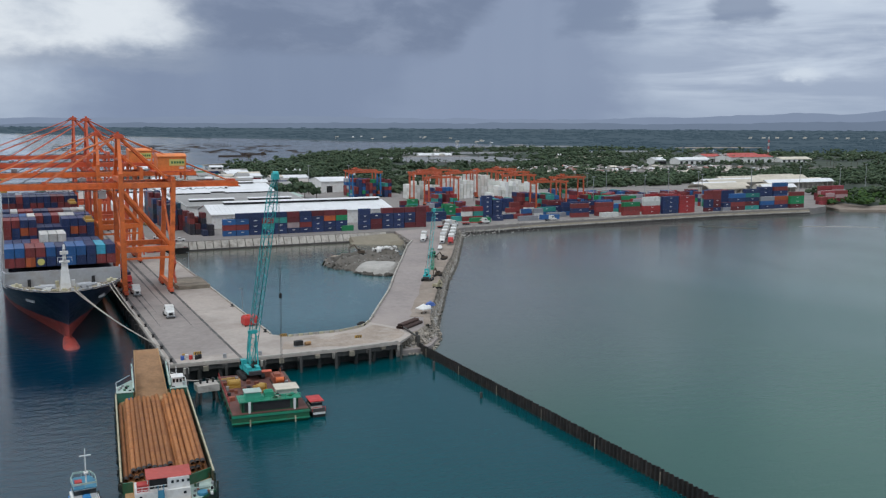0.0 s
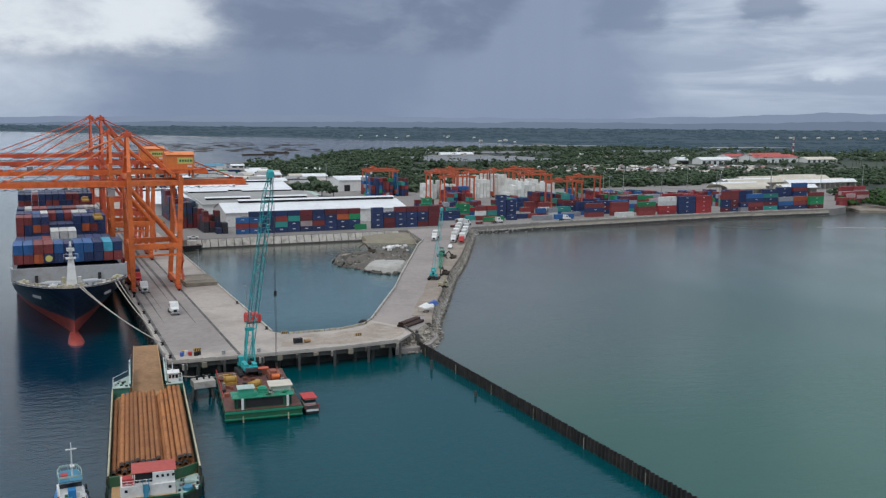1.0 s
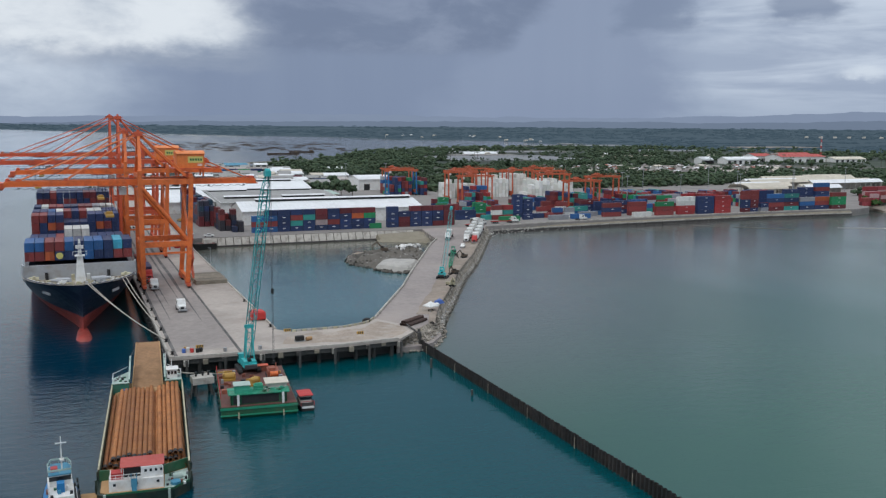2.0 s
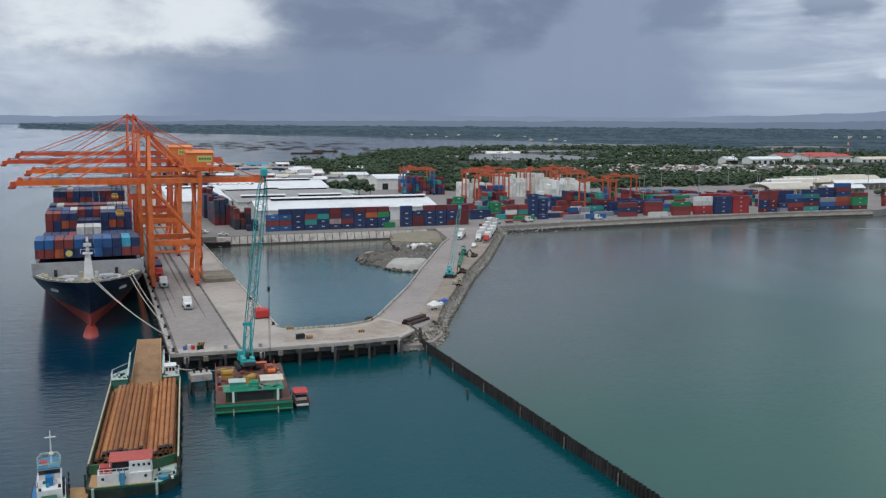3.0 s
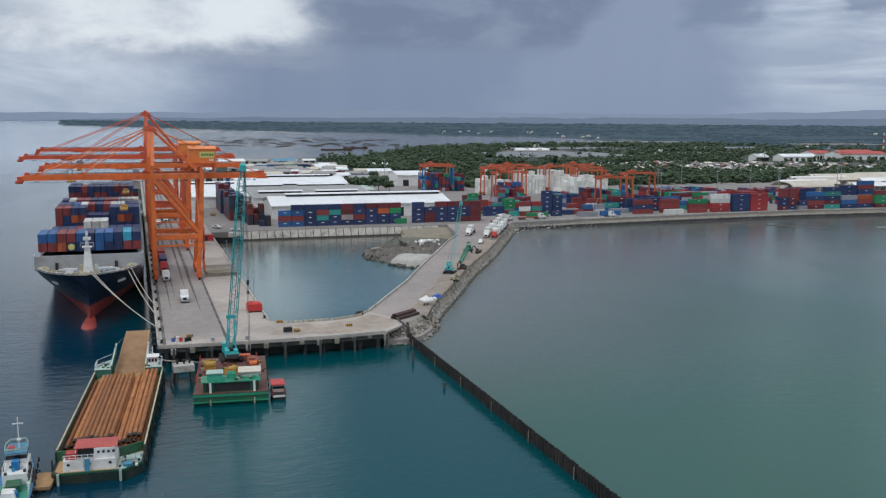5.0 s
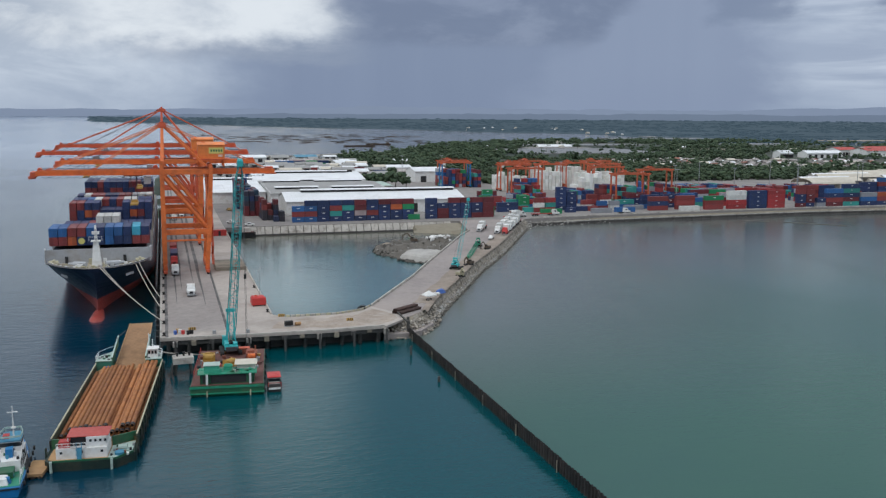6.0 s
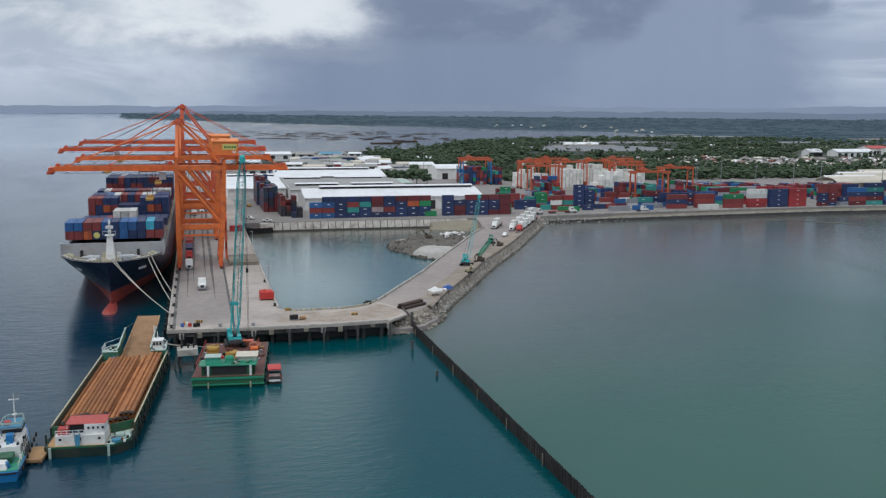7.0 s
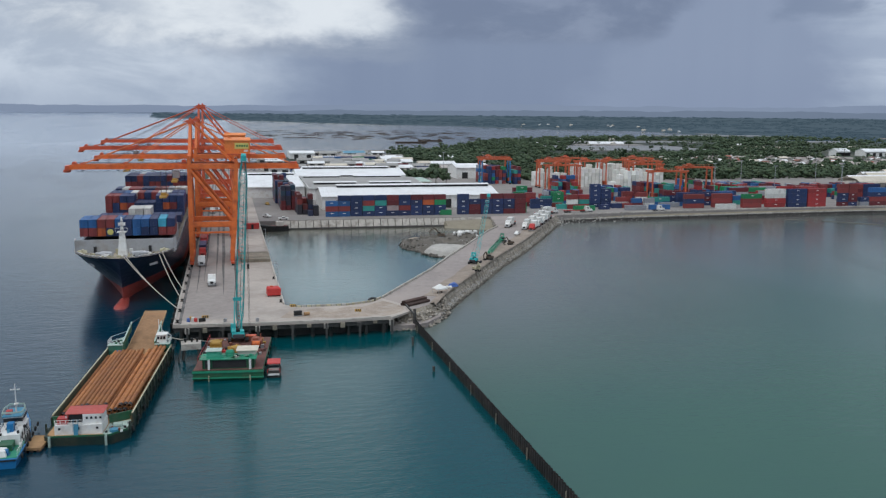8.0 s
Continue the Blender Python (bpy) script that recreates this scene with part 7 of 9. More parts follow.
def crawler_crane(at, turn, boom_foot, boom_tip, w, paint, label, mast_top, bays, drop):
    """boom_foot, boom_tip and mast_top are in the crane's own frame."""
    c = thing("crawler_crane", label, "crane", at, turn, group="crawler cranes")
    for s in (-1, 1):
        tr = part("track", Build().loft([[(s * 2.0 - 0.4, y, z) for y, z in ((-3.0, 0.2), (-2.6, 0), (2.6, 0), (3.0, 0.2), (3.1, 0.6), (2.7, 1.0), (-2.7, 1.0), (-3.1, 0.6))], [(s * 2.0 + 0.4, y, z) for y, z in ((-3.0, 0.2), (-2.6, 0), (2.6, 0), (3.0, 0.2), (3.1, 0.6), (2.7, 1.0), (-2.7, 1.0), (-3.1, 0.6))]]), BLACK, c, "black crawler track")
    part("turntable", Build().tube((0, 0, 0.9), (0, 0, 1.5), 1.2, 16).box(-1.7, -1.2, 0.6, 1.7, 1.2, 1.0), BLACK, c)
    part("engine_house", Build().box(-1.45, -3.6, 1.5, 1.45, 0.6, 2.3).box(-1.4, -3.4, 2.3, -0.5, 0.2, 2.9).box(0.5, -3.0, 2.3, 1.4, -0.8, 2.8), paint, c)
    part("winch_drum", Build().tube((-0.45, -1.2, 2.6), (0.45, -1.2, 2.6), 0.45, 10).tube((-0.45, -0.2, 2.5), (0.45, -0.2, 2.5), 0.4, 10), BLACK, c)
    cab = part("cab", Build().loft([[(-1.7, 1.0, 1.5), (-0.5, 1.0, 1.5), (-0.5, 2.8, 1.5), (-1.7, 2.8, 1.5)], [(-1.7, 1.0, 3.6), (-0.5, 1.0, 3.6), (-0.5, 2.4, 3.6), (-1.7, 2.4, 3.6)]]), paint, c)
    part("window", Build().box(-1.75, 1.3, 2.3, -1.71, 2.3, 3.3).box(-1.6, 2.66, 2.2, -0.6, 2.72, 3.0), GLASS, cab)
    part("counterweight", Build().box(-1.3, -4.3, 1.45, 1.3, -3.6, 2.2), CABLE, c, "dark counterweight")
    lattice_part("boom", lattice(boom_foot, boom_tip, w, bays, 0.085 if w > 1.5 else 0.05, 0.042 if w > 1.5 else 0.025), paint, c, "teal lattice boom")
    for s in (-0.9, 0.9):
        part("gantry_leg", Build().beam((s, -3.2, 3.4), (s * 0.7, mast_top[1], mast_top[2]), 0.28, 0.28), paint, c)
        part("gantry_leg", Build().beam((s, -0.6, 3.4), (s * 0.7, mast_top[1], mast_top[2]), 0.22, 0.22), paint, c)
        t = Vector(boom_tip)
        part("pendant", Build().tube((s * 0.7, mast_top[1], mast_top[2]), (t.x + s * 0.4, t.y, t.z - 0.4), 0.045, 5), CABLE, c)
    part("gantry_head", Build().box(-1.0, mast_top[1] - 0.3, mast_top[2] - 0.3, 1.0, mast_top[1] + 0.3, mast_top[2] + 0.4), paint, c)
    t = Vector(boom_tip)
    part("boom_head", Build().box(t.x - 0.6, t.y - 0.9, t.z - 0.5, t.x + 0.6, t.y + 0.9, t.z + 0.6).tube((t.x - 0.5, t.y, t.z + 0.4), (t.x + 0.5, t.y, t.z + 0.4), 0.7, 12), paint, c)
    if drop:
        h = Vector((t.x + drop[0], t.y + drop[1], 0))
        ropes = Build()
        for s in (-0.12, 0.12):
            ropes.tube((t.x + drop[0] + s, t.y + drop[1], t.z), (h.x + s, h.y, drop[2]), 0.04, 5)
        part("hoist_rope", ropes, CABLE, c)
        part("hook_block", Build().box(h.x - 0.25, h.y - 0.2, drop[2] + 14, h.x + 0.25, h.y + 0.2, drop[2] + 15.0).tube((h.x, h.y, drop[2] - 0.6), (h.x, h.y, drop[2]), 0.25, 8), BLACK, c, "black hook block")
    return c


crawler_crane((15.6, -9.0, 2.38), 0, (0.3, 1.9, 2.2), (2.0, -15.5, 44.2), 1.65, TEAL, "tall teal lattice-boom crawler crane on the barge", (-0.4, -2.6, 10.5), 24, (0.4, -0.6, 6.0))
crawler_crane((98.6, 77.0, DECK), -34.5, (0.0, 1.8, 2.0), (0.0, 18.7, 29.2), 1.4, TEAL, "smaller teal crawler crane with its boom raised on the causeway", (0, -2.0, 5.0), 20, None).scale = (0.78, 0.78, 0.78)
crawler_crane((123.6, 125.6, DECK), 154.5, (0.0, 1.8, 2.0), (0.0, 45.0, 1.0), 1.7, GREENM, "green crawler crane with its lattice boom laid down along the road", (0, -1.6, 4.4), 22, None).scale = (0.74, 0.74, 0.74)


# ---- small work boat at the barge's side ----
wb = thing("work_boat", "small red and black work boat tied to the crane barge", "boat", (22.9, -31.0, 0), -4)
part("hull", boat_hull(1.6, -3.6, 4.6, -0.4, 1.1, 0.5), BLACK, wb)
part("house", Build().box(-1.1, -1.6, 1.0, 1.1, 1.8, 2.6), WALLP, wb)
part("roof", Build().box(-1.4, -2.0, 2.6, 1.4, 2.2, 2.75), RED, wb, "faded red roof")
part("window_band", Build().box(-1.13, -1.63, 1.7, 1.13, 1.83, 2.3), GLASS, wb)
part("transom", Build().box(-1.2, -3.75, 0.6, 1.2, -3.55, 1.0), WHITE, wb, "white board on the stern")
part("rail", Build().tube((-1.3, -3.4, 1.9), (1.3, -3.4, 1.9), 0.06, 6).tube((-1.3, -3.4, 1.0), (-1.3, -3.4, 1.9), 0.06, 6).tube((1.3, -3.4, 1.0), (1.3, -3.4, 1.9), 0.06, 6), RED, wb)
# mooring dolphin
dol = thing("mooring_dolphin", "pale concrete mooring dolphin on raking piles", "dolphin", (4.9, -15.2, 0), 4)
part("cap", Build().box(-2.2, -1.7, 2.5, 2.2, 1.7, 3.9), CONCL, dol, "pale stained concrete cap")
for sx in (-1, 1):
    for sy in (-1, 1):
        part("pile", Build().tube((sx * 2.2, sy * 1.8, -3), (sx * 1.5, sy * 1.1, 2.5), 0.3, 8), CONCD, dol)
for x in (-1.2, 0.2, 1.4):
    part("bollard", Build().tube((x, 0.2, 3.9), (x, 0.2, 4.7), 0.22, 8).tube((x, 0.2, 4.6), (x, 0.2, 4.8), 0.34, 8), BLACK, dol)
part("fender_pile", Build().tube((-3.4, -3.6, -2), (-2.3, -1.4, 2.8), 0.22, 8), CONCD, dol)
hawser((5.4, -14.8, 4.6), (11.0, -9.5, 2.6), 0.4, "mooring line from the dolphin to the barge")
hawser((3.6, -15.0, 4.6), (-0.8, -12.0, 5.0), 0.3, "mooring line from the dolphin to the pile barge")
# dark barge moored at the inner quay corner
ib = thing("supply_boat", "low black supply boat moored in the basin corner", "boat", (34.0, 208.5, 0), 97)
part("hull", boat_hull(3.0, -8.0, 9.0, -0.5, 2.6, 1.0), BLACK, ib)
part("deck", Build().prism([(-2.5, -7.5), (2.5, -7.5), (2.4, 3), (0.6, 7.5), (-0.6, 7.5), (-2.4, 3)], 2.55, 2.7), DECKRED, ib)
part("cabin", Build().box(-1.6, -6.0, 2.6, 1.6, -2.5, 4.6), WALLP, ib)
buoy = tagged(part("buoy", Build().loft([[(r * math.cos(a * math.pi / 4), r * math.sin(a * math.pi / 4), z) for a in range(8)] for r, z in ((0.2, -0.4), (0.6, 0), (0.5, 0.5), (0.15, 0.9))]), RED), "small red-brown float on the water", "buoy")
buoy.location = (-46, -21, 0)

# ---- yard stacks that can be told apart ----
FRONT = [["bright blue", "brick red", "bright blue"], ["bright blue", "brick red", "bright blue", "navy blue"], ["navy blue"] * 4, ["navy blue", "teal", "brick red", "navy blue"][:3] + ["navy blue"], ["navy blue", "navy blue", "teal", "navy blue"],
         ["navy blue", "pink", "maroon", "maroon"], ["navy blue", "brick red", "navy blue", "navy blue"], ["navy blue", "navy blue", "navy blue", "maroon"], ["navy blue", "navy blue", "orange-red", "maroon"], ["navy blue", "navy blue", "green", "maroon"],
         [], ["navy blue"] * 4, ["maroon", "maroon", "navy blue"], ["navy blue"] * 3 + ["maroon"], ["navy blue", "navy blue", "navy blue", "maroon"], ["maroon", "navy blue", "navy blue", "maroon"], ["maroon", "maroon", "maroon", "maroon"]]
TIER = 2.66
for i, stack in enumerate(FRONT):
    for k, col in enumerate(stack):
        container((65.4 + 6.27 * i, 229.0 + (0.12 if k % 2 else 0), DECK + TIER * k), col, False, 0, mark=col in ("navy blue", "bright blue") and k < 3)
container((122 + 2.6, 227.6, DECK), "green", False, 0)
container((167.5, 232.5, DECK), "green", False, 12)
container((167.5, 232.5, DECK + TIER), "green", False, 12)

# stacks facing the sea wall
RIGHT = [  # x, y, colours from the ground up, long
    (205.5, 236.0, ["green"], True), (235, 233.5, ["grey"], True), (250.5, 235.2, ["bright blue"], True), (219, 240, ["navy blue"], False),
    (273.5, 238.5, ["brick red", "navy blue", "brick red"], True), (261.5, 245, ["grey"], True), (259, 252, ["bright blue", "teal"], True), (275, 250, ["bright blue", "navy blue", "navy blue"], True),
    (290.8, 233.0, ["white"], True), (292.5, 240.5, ["brick red", "brick red", "brick red"], True), (308.5, 235.5, ["brick red", "brick red", "green"], True), (324.2, 235.8, ["red", "red", "white", "white"], True),
    (337.8, 234.8, ["navy blue"] * 4, True), (350.8, 235.0, ["red"] * 4, True),
    (368.0, 233.8, ["maroon", "navy blue", "navy blue", "brick red", "brick red"], False), (374.6, 234.2, ["navy blue", "maroon", "maroon", "brick red", "brick red"], False), (382.0, 233.2, ["grey", "navy blue"], False),
    (393.5, 235.5, ["maroon", "brick red", "navy blue", "bright blue"], True), (406.0, 235.8, ["teal", "maroon", "navy blue", "teal", "navy blue"], True), (418.6, 235.0, ["navy blue", "bright blue", "grey"], True), (431.5, 235.5, ["navy blue", "brick red", "orange-red"], True), (444.0, 233.5, ["maroon", "green", "green", "brick red"], True),
    (430.0, 248.0, ["navy blue"] * 5, True), (443.0, 247.0, ["bright blue", "navy blue", "bright blue", "navy blue", "brick red", "bright blue"], True), (418.0, 247.5, ["red", "navy blue", "brick red", "navy blue"], True),
    (218.5, 252, ["navy blue"] * 5, False), (225.0, 252, ["navy blue"] * 4, False), (200, 262, ["teal", "green", "green"], False), (185.5, 251, ["navy blue", "navy blue"], True), (183.0, 262, ["maroon", "red", "brick red"], False), (178, 268, ["green", "teal", "green"], False), (182.5, 276, ["teal", "green", "teal", "green"], False),
    (243.0, 262.0, ["maroon", "brick red", "brick red"], False), (272.5, 262, ["navy blue", "navy blue", "maroon"], True), (289.5, 252, ["navy blue", "maroon", "navy blue"], True), (300, 252, ["navy blue", "navy blue", "bright blue"], True)]
for x, y, stack, long in RIGHT:
    for k, col in enumerate(stack):
        container((x, y + 0.05 * (k % 2), DECK + TIER * k), col, long, 0, mark=col in ("navy blue", "green", "red", "teal", "maroon"))


# a loose jumble of short boxes before the gantries
rj = random.Random(23)
for i in range(11):
    for j in range(3):
        if rj.random() < 0.25:
            continue
        x, y = 196 + 6.6 * i + rj.uniform(-0.5, 0.5), 246 + 8.5 * j + rj.uniform(-0.8, 0.8)
        if any(abs(x - a) < (9.6 if g else 6.6) and abs(y - b) < 3.0 for a, b, _, g in RIGHT):
            continue
        for k in range(rj.choice((1, 1, 2, 2, 3, 3))):
            container((x + rj.uniform(-0.1, 0.1), y, DECK + TIER * k), rj.choice(("brick red", "maroon", "navy blue", "green", "teal", "red", "white", "navy blue", "brick red", "grey", "bright blue")), False, 0)

DARKBOX = palette_mat("dark_containers", [CPAINT["navy blue"], (0.03, 0.03, 0.05), CPAINT["maroon"], (0.02, 0.05, 0.08)])


# ---- deeper stacks, past counting ----
def box_stuff(name, blocks, material, seed, label):
    r = random.Random(seed)
    vs, fs = [], []
    for x0, x1, y0, y1, lo, hi, long in blocks:
        size = LONG if long in (True, 3) else SHORT
        deep = long in (2, 3) and long is not True
        L, D = (2.438, size) if deep else (size, 2.438)
        px_ = L + 0.35
        py_ = D + 0.35
        for i in range(max(1, int((x1 - x0) / px_))):
            for j in range(max(1, int((y1 - y0) / py_))):
                for k in range(r.randint(lo, hi)):
                    x, y, z = x0 + px_ * i + r.uniform(0, 0.1), y0 + py_ * j + r.uniform(0, 0.1), DECK + 2.62 * k
                    n = 3 if deep else 9 if long else 5
                    o = len(vs)
                    # front and back with shallow ribs, a flat top
                    for s in (0, 1):
                        for q in range(n * 2 + 1):
                            xx = x + L * q / (n * 2)
                            yy = y + (0.06 if q % 2 else 0.0) if s == 0 else y + D
                            vs.append((xx, yy, z))
                            vs.append((xx, yy, z + 2.58))
                    m = (n * 2 + 1) * 2
                    for q in range(n * 2):
                        fs.append((o + 2 * q, o + 2 * q + 2, o + 2 * q + 3, o + 2 * q + 1))
                        fs.append((o + m + 2 * q, o + m + 2 * q + 1, o + m + 2 * q + 3, o + m + 2 * q + 2))
                        fs.append((o + 2 * q + 1, o + 2 * q + 3, o + m + 2 * q + 3, o + m + 2 * q + 1))
                    fs.append((o, o + 1, o + m + 1, o + m))
                    e = 4 * n
                    fs.append((o + e, o + m + e, o + m + e + 1, o + e + 1))
    return tagged(rows_mesh(name, vs, fs, material), label, "containers", kind="stuff")


box_stuff("container_block", [(184, 205, 285, 300, 1, 3, True), (192, 215, 265, 272, 1, 3, False), (320, 392, 276, 290, 2, 3, True), (300, 372, 252, 262, 2, 3, True), (392, 420, 262, 276, 2, 4, True),
                              (203, 221, 424, 452, 3, 5, 2), (225, 231, 420, 450, 3, 5, 2), (235, 253, 360, 376, 1, 4, 2), (225, 243, 334, 352, 1, 3, 2), (267, 284, 268, 312, 1, 4, 2), (288, 300, 298, 314, 1, 3, 2), (305, 324, 294, 332, 1, 4, 2), (243, 262, 286, 312, 1, 3, 2), (206, 236, 300, 318, 1, 2, 2), (330, 372, 296, 330, 1, 3, 2), (376, 430, 288, 320, 1, 3, 2), (340, 400, 340, 372, 1, 2, 3)],
          MIXBOX, 31, "deep blocks of mixed blue, red and green shipping containers")
box_stuff("reefer_block", [(234, 240, 388, 410, 4, 5, 2), (242, 254, 384, 410, 2, 5, 2), (265, 284, 386, 414, 4, 6, 2), (289, 308, 398, 424, 4, 6, 2), (308, 324, 380, 398, 3, 5, 2), (266, 284, 322, 346, 3, 6, 2), (287, 296, 318, 334, 4, 6, 2), (320, 338, 424, 440, 3, 4, 2)],
          WHITEBOX, 32, "tall blocks of white refrigerated containers")
box_stuff("container_block", [(478, 492, 242, 250, 2, 3, False), (498, 524, 258, 266, 1, 4, True), (508, 534, 270, 278, 2, 4, True)],
          REDBOX, 33, "stacks of red and maroon shipping containers")
box_stuff("container_block", [(42, 50.6, 262, 298, 4, 5, 2), (41, 49.6, 300, 334, 5, 6, 2)], DARKBOX, 34, "stacks of dark navy containers beside the sheds")
box_stuff("container_block", [(49, 57.6, 240, 261, 2, 4, 2), (54, 59.8, 233, 240, 1, 2, 2)], OLDBOX, 35, "irregular stacks of old red containers beside the sheds")
box_stuff("container_block", [(60, 110, 560, 568, 1, 2, True), (120, 190, 610, 618, 1, 2, True), (80, 150, 650, 656, 1, 1, True), (180, 230, 560, 566, 1, 2, True), (110, 180, 745, 752, 1, 2, True)], MIXBOX, 38, "rows of parked containers among the port buildings")


# ---- sheds ----
def shed(name, label, x0, x1, y0, y1, eave, ridge_h, along_x=True, wall=WALLP, roof=ROOFW, monitors=(), doors=0, open_front=False):
    b = thing(name, label, "building", (x0, y0, DECK - 0.05))
    w, d = x1 - x0, y1 - y0
    t = 0.25
    if not open_front:
        part("wall", Build().box(0, 0, 0, w, t, eave), wall, b)
    else:
        for k in range(int(w / 6) + 1):
            part("column", Build().box(min(w - 0.4, 6 * k), 0, 0, min(w - 0.4, 6 * k) + 0.4, 0.4, eave), wall, b)
    part("wall", Build().box(0, d - t, 0, w, d, eave), wall, b)
    if along_x:
        for x in (0, w - t):
            part("wall", Build().add([(x, t, 0), (x, d - t, 0), (x, d - t, eave), (x, d / 2, ridge_h - 0.15), (x, t, eave), (x + t, t, 0), (x + t, d - t, 0), (x + t, d - t, eave), (x + t, d / 2, ridge_h - 0.15), (x + t, t, eave)],
                                     [(4, 3, 2, 1, 0), (5, 6, 7, 8, 9), (0, 1, 6, 5), (1, 2, 7, 6), (2, 3, 8, 7), (3, 4, 9, 8), (4, 0, 5, 9)]), wall, b)
        for s in (0, 1):
            ye, yr = (-0.8, d / 2) if s == 0 else (d + 0.8, d / 2)
            rb = Build()
            n = max(2, int(w / 2.2))
            prof = []
            for k in range(n + 1):
                x = -0.5 + (w + 1.0) * k / n
                for off, up in ((0, 0), (0.08, 0.09), (0.22, 0.09), (0.30, 0)):
                    if k < n or off == 0:
                        prof.append((x + off, up))
            lo = [(x, ye, eave - 0.25 + up) for x, up in prof]
            hi = [(x, yr, ridge_h + up) for x, up in prof]
            rb.loft([lo, hi], close=False)
            lo2 = [(-0.5, ye, eave - 0.40), (w + 0.5, ye, eave - 0.40)]
            hi2 = [(-0.5, yr, ridge_h - 0.12), (w + 0.5, yr, ridge_h - 0.12)]
            rb.add(lo2 + hi2, [(0, 1, 3, 2)])
            rb.add([lo[0], lo[-1], lo2[1], lo2[0]], [(0, 1, 2, 3)])
            part("roof", rb, roof, b)
    else:
        for y in (0, d - t):
            part("wall", Build().add([(t, y, eave), (w / 2, y, ridge_h - 0.15), (w - t, y, eave), (t, y + t, eave), (w / 2, y + t, ridge_h - 0.15), (w - t, y + t, eave)], [(0, 2, 1), (3, 4, 5), (0, 1, 4, 3), (1, 2, 5, 4)]), wall, b)
        for x in (0, w - t):
            part("wall", Build().box(x, t, 0, x + t, d - t, eave), wall, b)
        for s in (0, 1):
            xe, xr = (-0.8, w / 2) if s == 0 else (w + 0.8, w / 2)
            part("roof", Build().add([(xe, -0.5, eave - 0.25), (xe, d + 0.5, eave - 0.25), (xr, d + 0.5, ridge_h), (xr, -0.5, ridge_h), (xe, -0.5, eave - 0.4), (xe, d + 0.5, eave - 0.4), (xr, d + 0.5, ridge_h - 0.15), (xr, -0.5, ridge_h - 0.15)],
                                     [(0, 1, 2, 3), (7, 6, 5, 4), (0, 3, 7, 4), (1, 5, 6, 2), (0, 4, 5, 1)]), roof, b)
    for mx0, mx1, my, mw in monitors:
        zb = eave + (ridge_h - eave) * (1 - abs(my - d / 2) / (d / 2))
        mo = part("roof_monitor", Build().box(mx0, my - mw / 2, zb - 0.5, mx1, my + mw / 2, zb + 0.9), DARK, b, "dark ventilation gap under the monitor")
        part("monitor_roof", Build().loft([[(mx0 - 0.5, my - mw / 2 - 0.9, zb + 0.9), (mx0 - 0.5, my, zb + 1.6), (mx0 - 0.5, my + mw / 2 + 0.9, zb + 0.9), (mx0 - 0.5, my, zb + 1.4)], [(mx1 + 0.5, my - mw / 2 - 0.9, zb + 0.9), (mx1 + 0.5, my, zb + 1.6), (mx1 + 0.5, my + mw / 2 + 0.9, zb + 0.9), (mx1 + 0.5, my, zb + 1.4)]]), ROOFW, mo)
    for k in range(doors):
        xd = w * (k + 0.5) / doors
        part("door", Build().box(xd - 2.4, -0.08, 0, xd + 2.4, -0.01, min(5.0, eave - 1)), DARK, b, "dark open doorway")
    return b


shed("transit_shed", "long white-roofed transit shed behind the stacks", 64, 164, 262, 296, 7.4, 11.0, True, WHITE, ROOFW, [(10, 98, 17, 3.0)], 5)
shed("warehouse", "wide grey-roofed warehouse with white roof monitors", 62, 136, 318, 420, 7.2, 9.6, True, WHITE, ROOFG, [(5, 31, 20, 3), (40, 66, 20, 3), (2, 26, 64, 3), (36, 68, 64, 3), (14, 60, 92, 3)], 4)
shed("warehouse", "long white-roofed warehouse along the quay road", 26, 61, 336, 470, 6.8, 9.6, True, WHITE, ROOFW, [(2, 33, 67, 3)])
shed("warehouse", "white-roofed warehouse at the rear of the yard", 63, 142, 424, 474, 7.4, 11.0, True, WHITE, ROOFW, [(6, 70, 25, 3)])
shed("maintenance_shed", "white maintenance shed with an open front", 196, 224, 482, 512, 9.0, 11.5, True, WHITE, ROOFW, doors=2)
for k, (x0, x1, y0, y1, h, rf, wl_) in enumerate(((84, 112, 800, 840, 12, ROOFW, WHITE), (52, 70, 680, 730, 8, ROOFW, WHITE), (120, 140, 820, 850, 10, ROOFG, WALLP), (150, 176, 840, 870, 9, CYAN, WHITE), (100, 140, 690, 720, 6, ROOFG, WALLP), (160, 200, 676, 700, 6, ROOFW, WHITE), (176, 200, 720, 760, 7, ROOFW, WALLP), (205, 236, 640, 660, 6, ROOFW, WHITE), (230, 262, 740, 760, 8, ROOFW, WALLP), (165, 180, 580, 600, 6, ROOFW, WALLP), (196, 220, 590, 606, 6, ROOFG, WALLP))):
    h = 0.55 * h
    shed("port_building", "low port building with a pale roof", x0, x1, y0, y1, h, h + 2.0, True, wl_, rf, doors=2)
rb = random.Random(91)
for k in range(52):
    x0, y0 = rb.uniform(30, 205), rb.uniform(520, 935)
    w_, d_ = rb.uniform(9, 22), rb.uniform(7, 14)
    if near_land(x0, y0 + d_) > 8 and not (190 < x0 + w_ and x0 < 230 and y0 < 520):
        h_ = rb.uniform(3, 5.5)
        shed("port_building", "low port building with a weathered roof", x0, x0 + w_, y0, y0 + d_, h_, h_ + 1.6, True, rb.choice((WHITE, WALLP)), rb.choice((ROOFW, ROOFG, ROOFG, ROOFO, ROOFB)), doors=2)
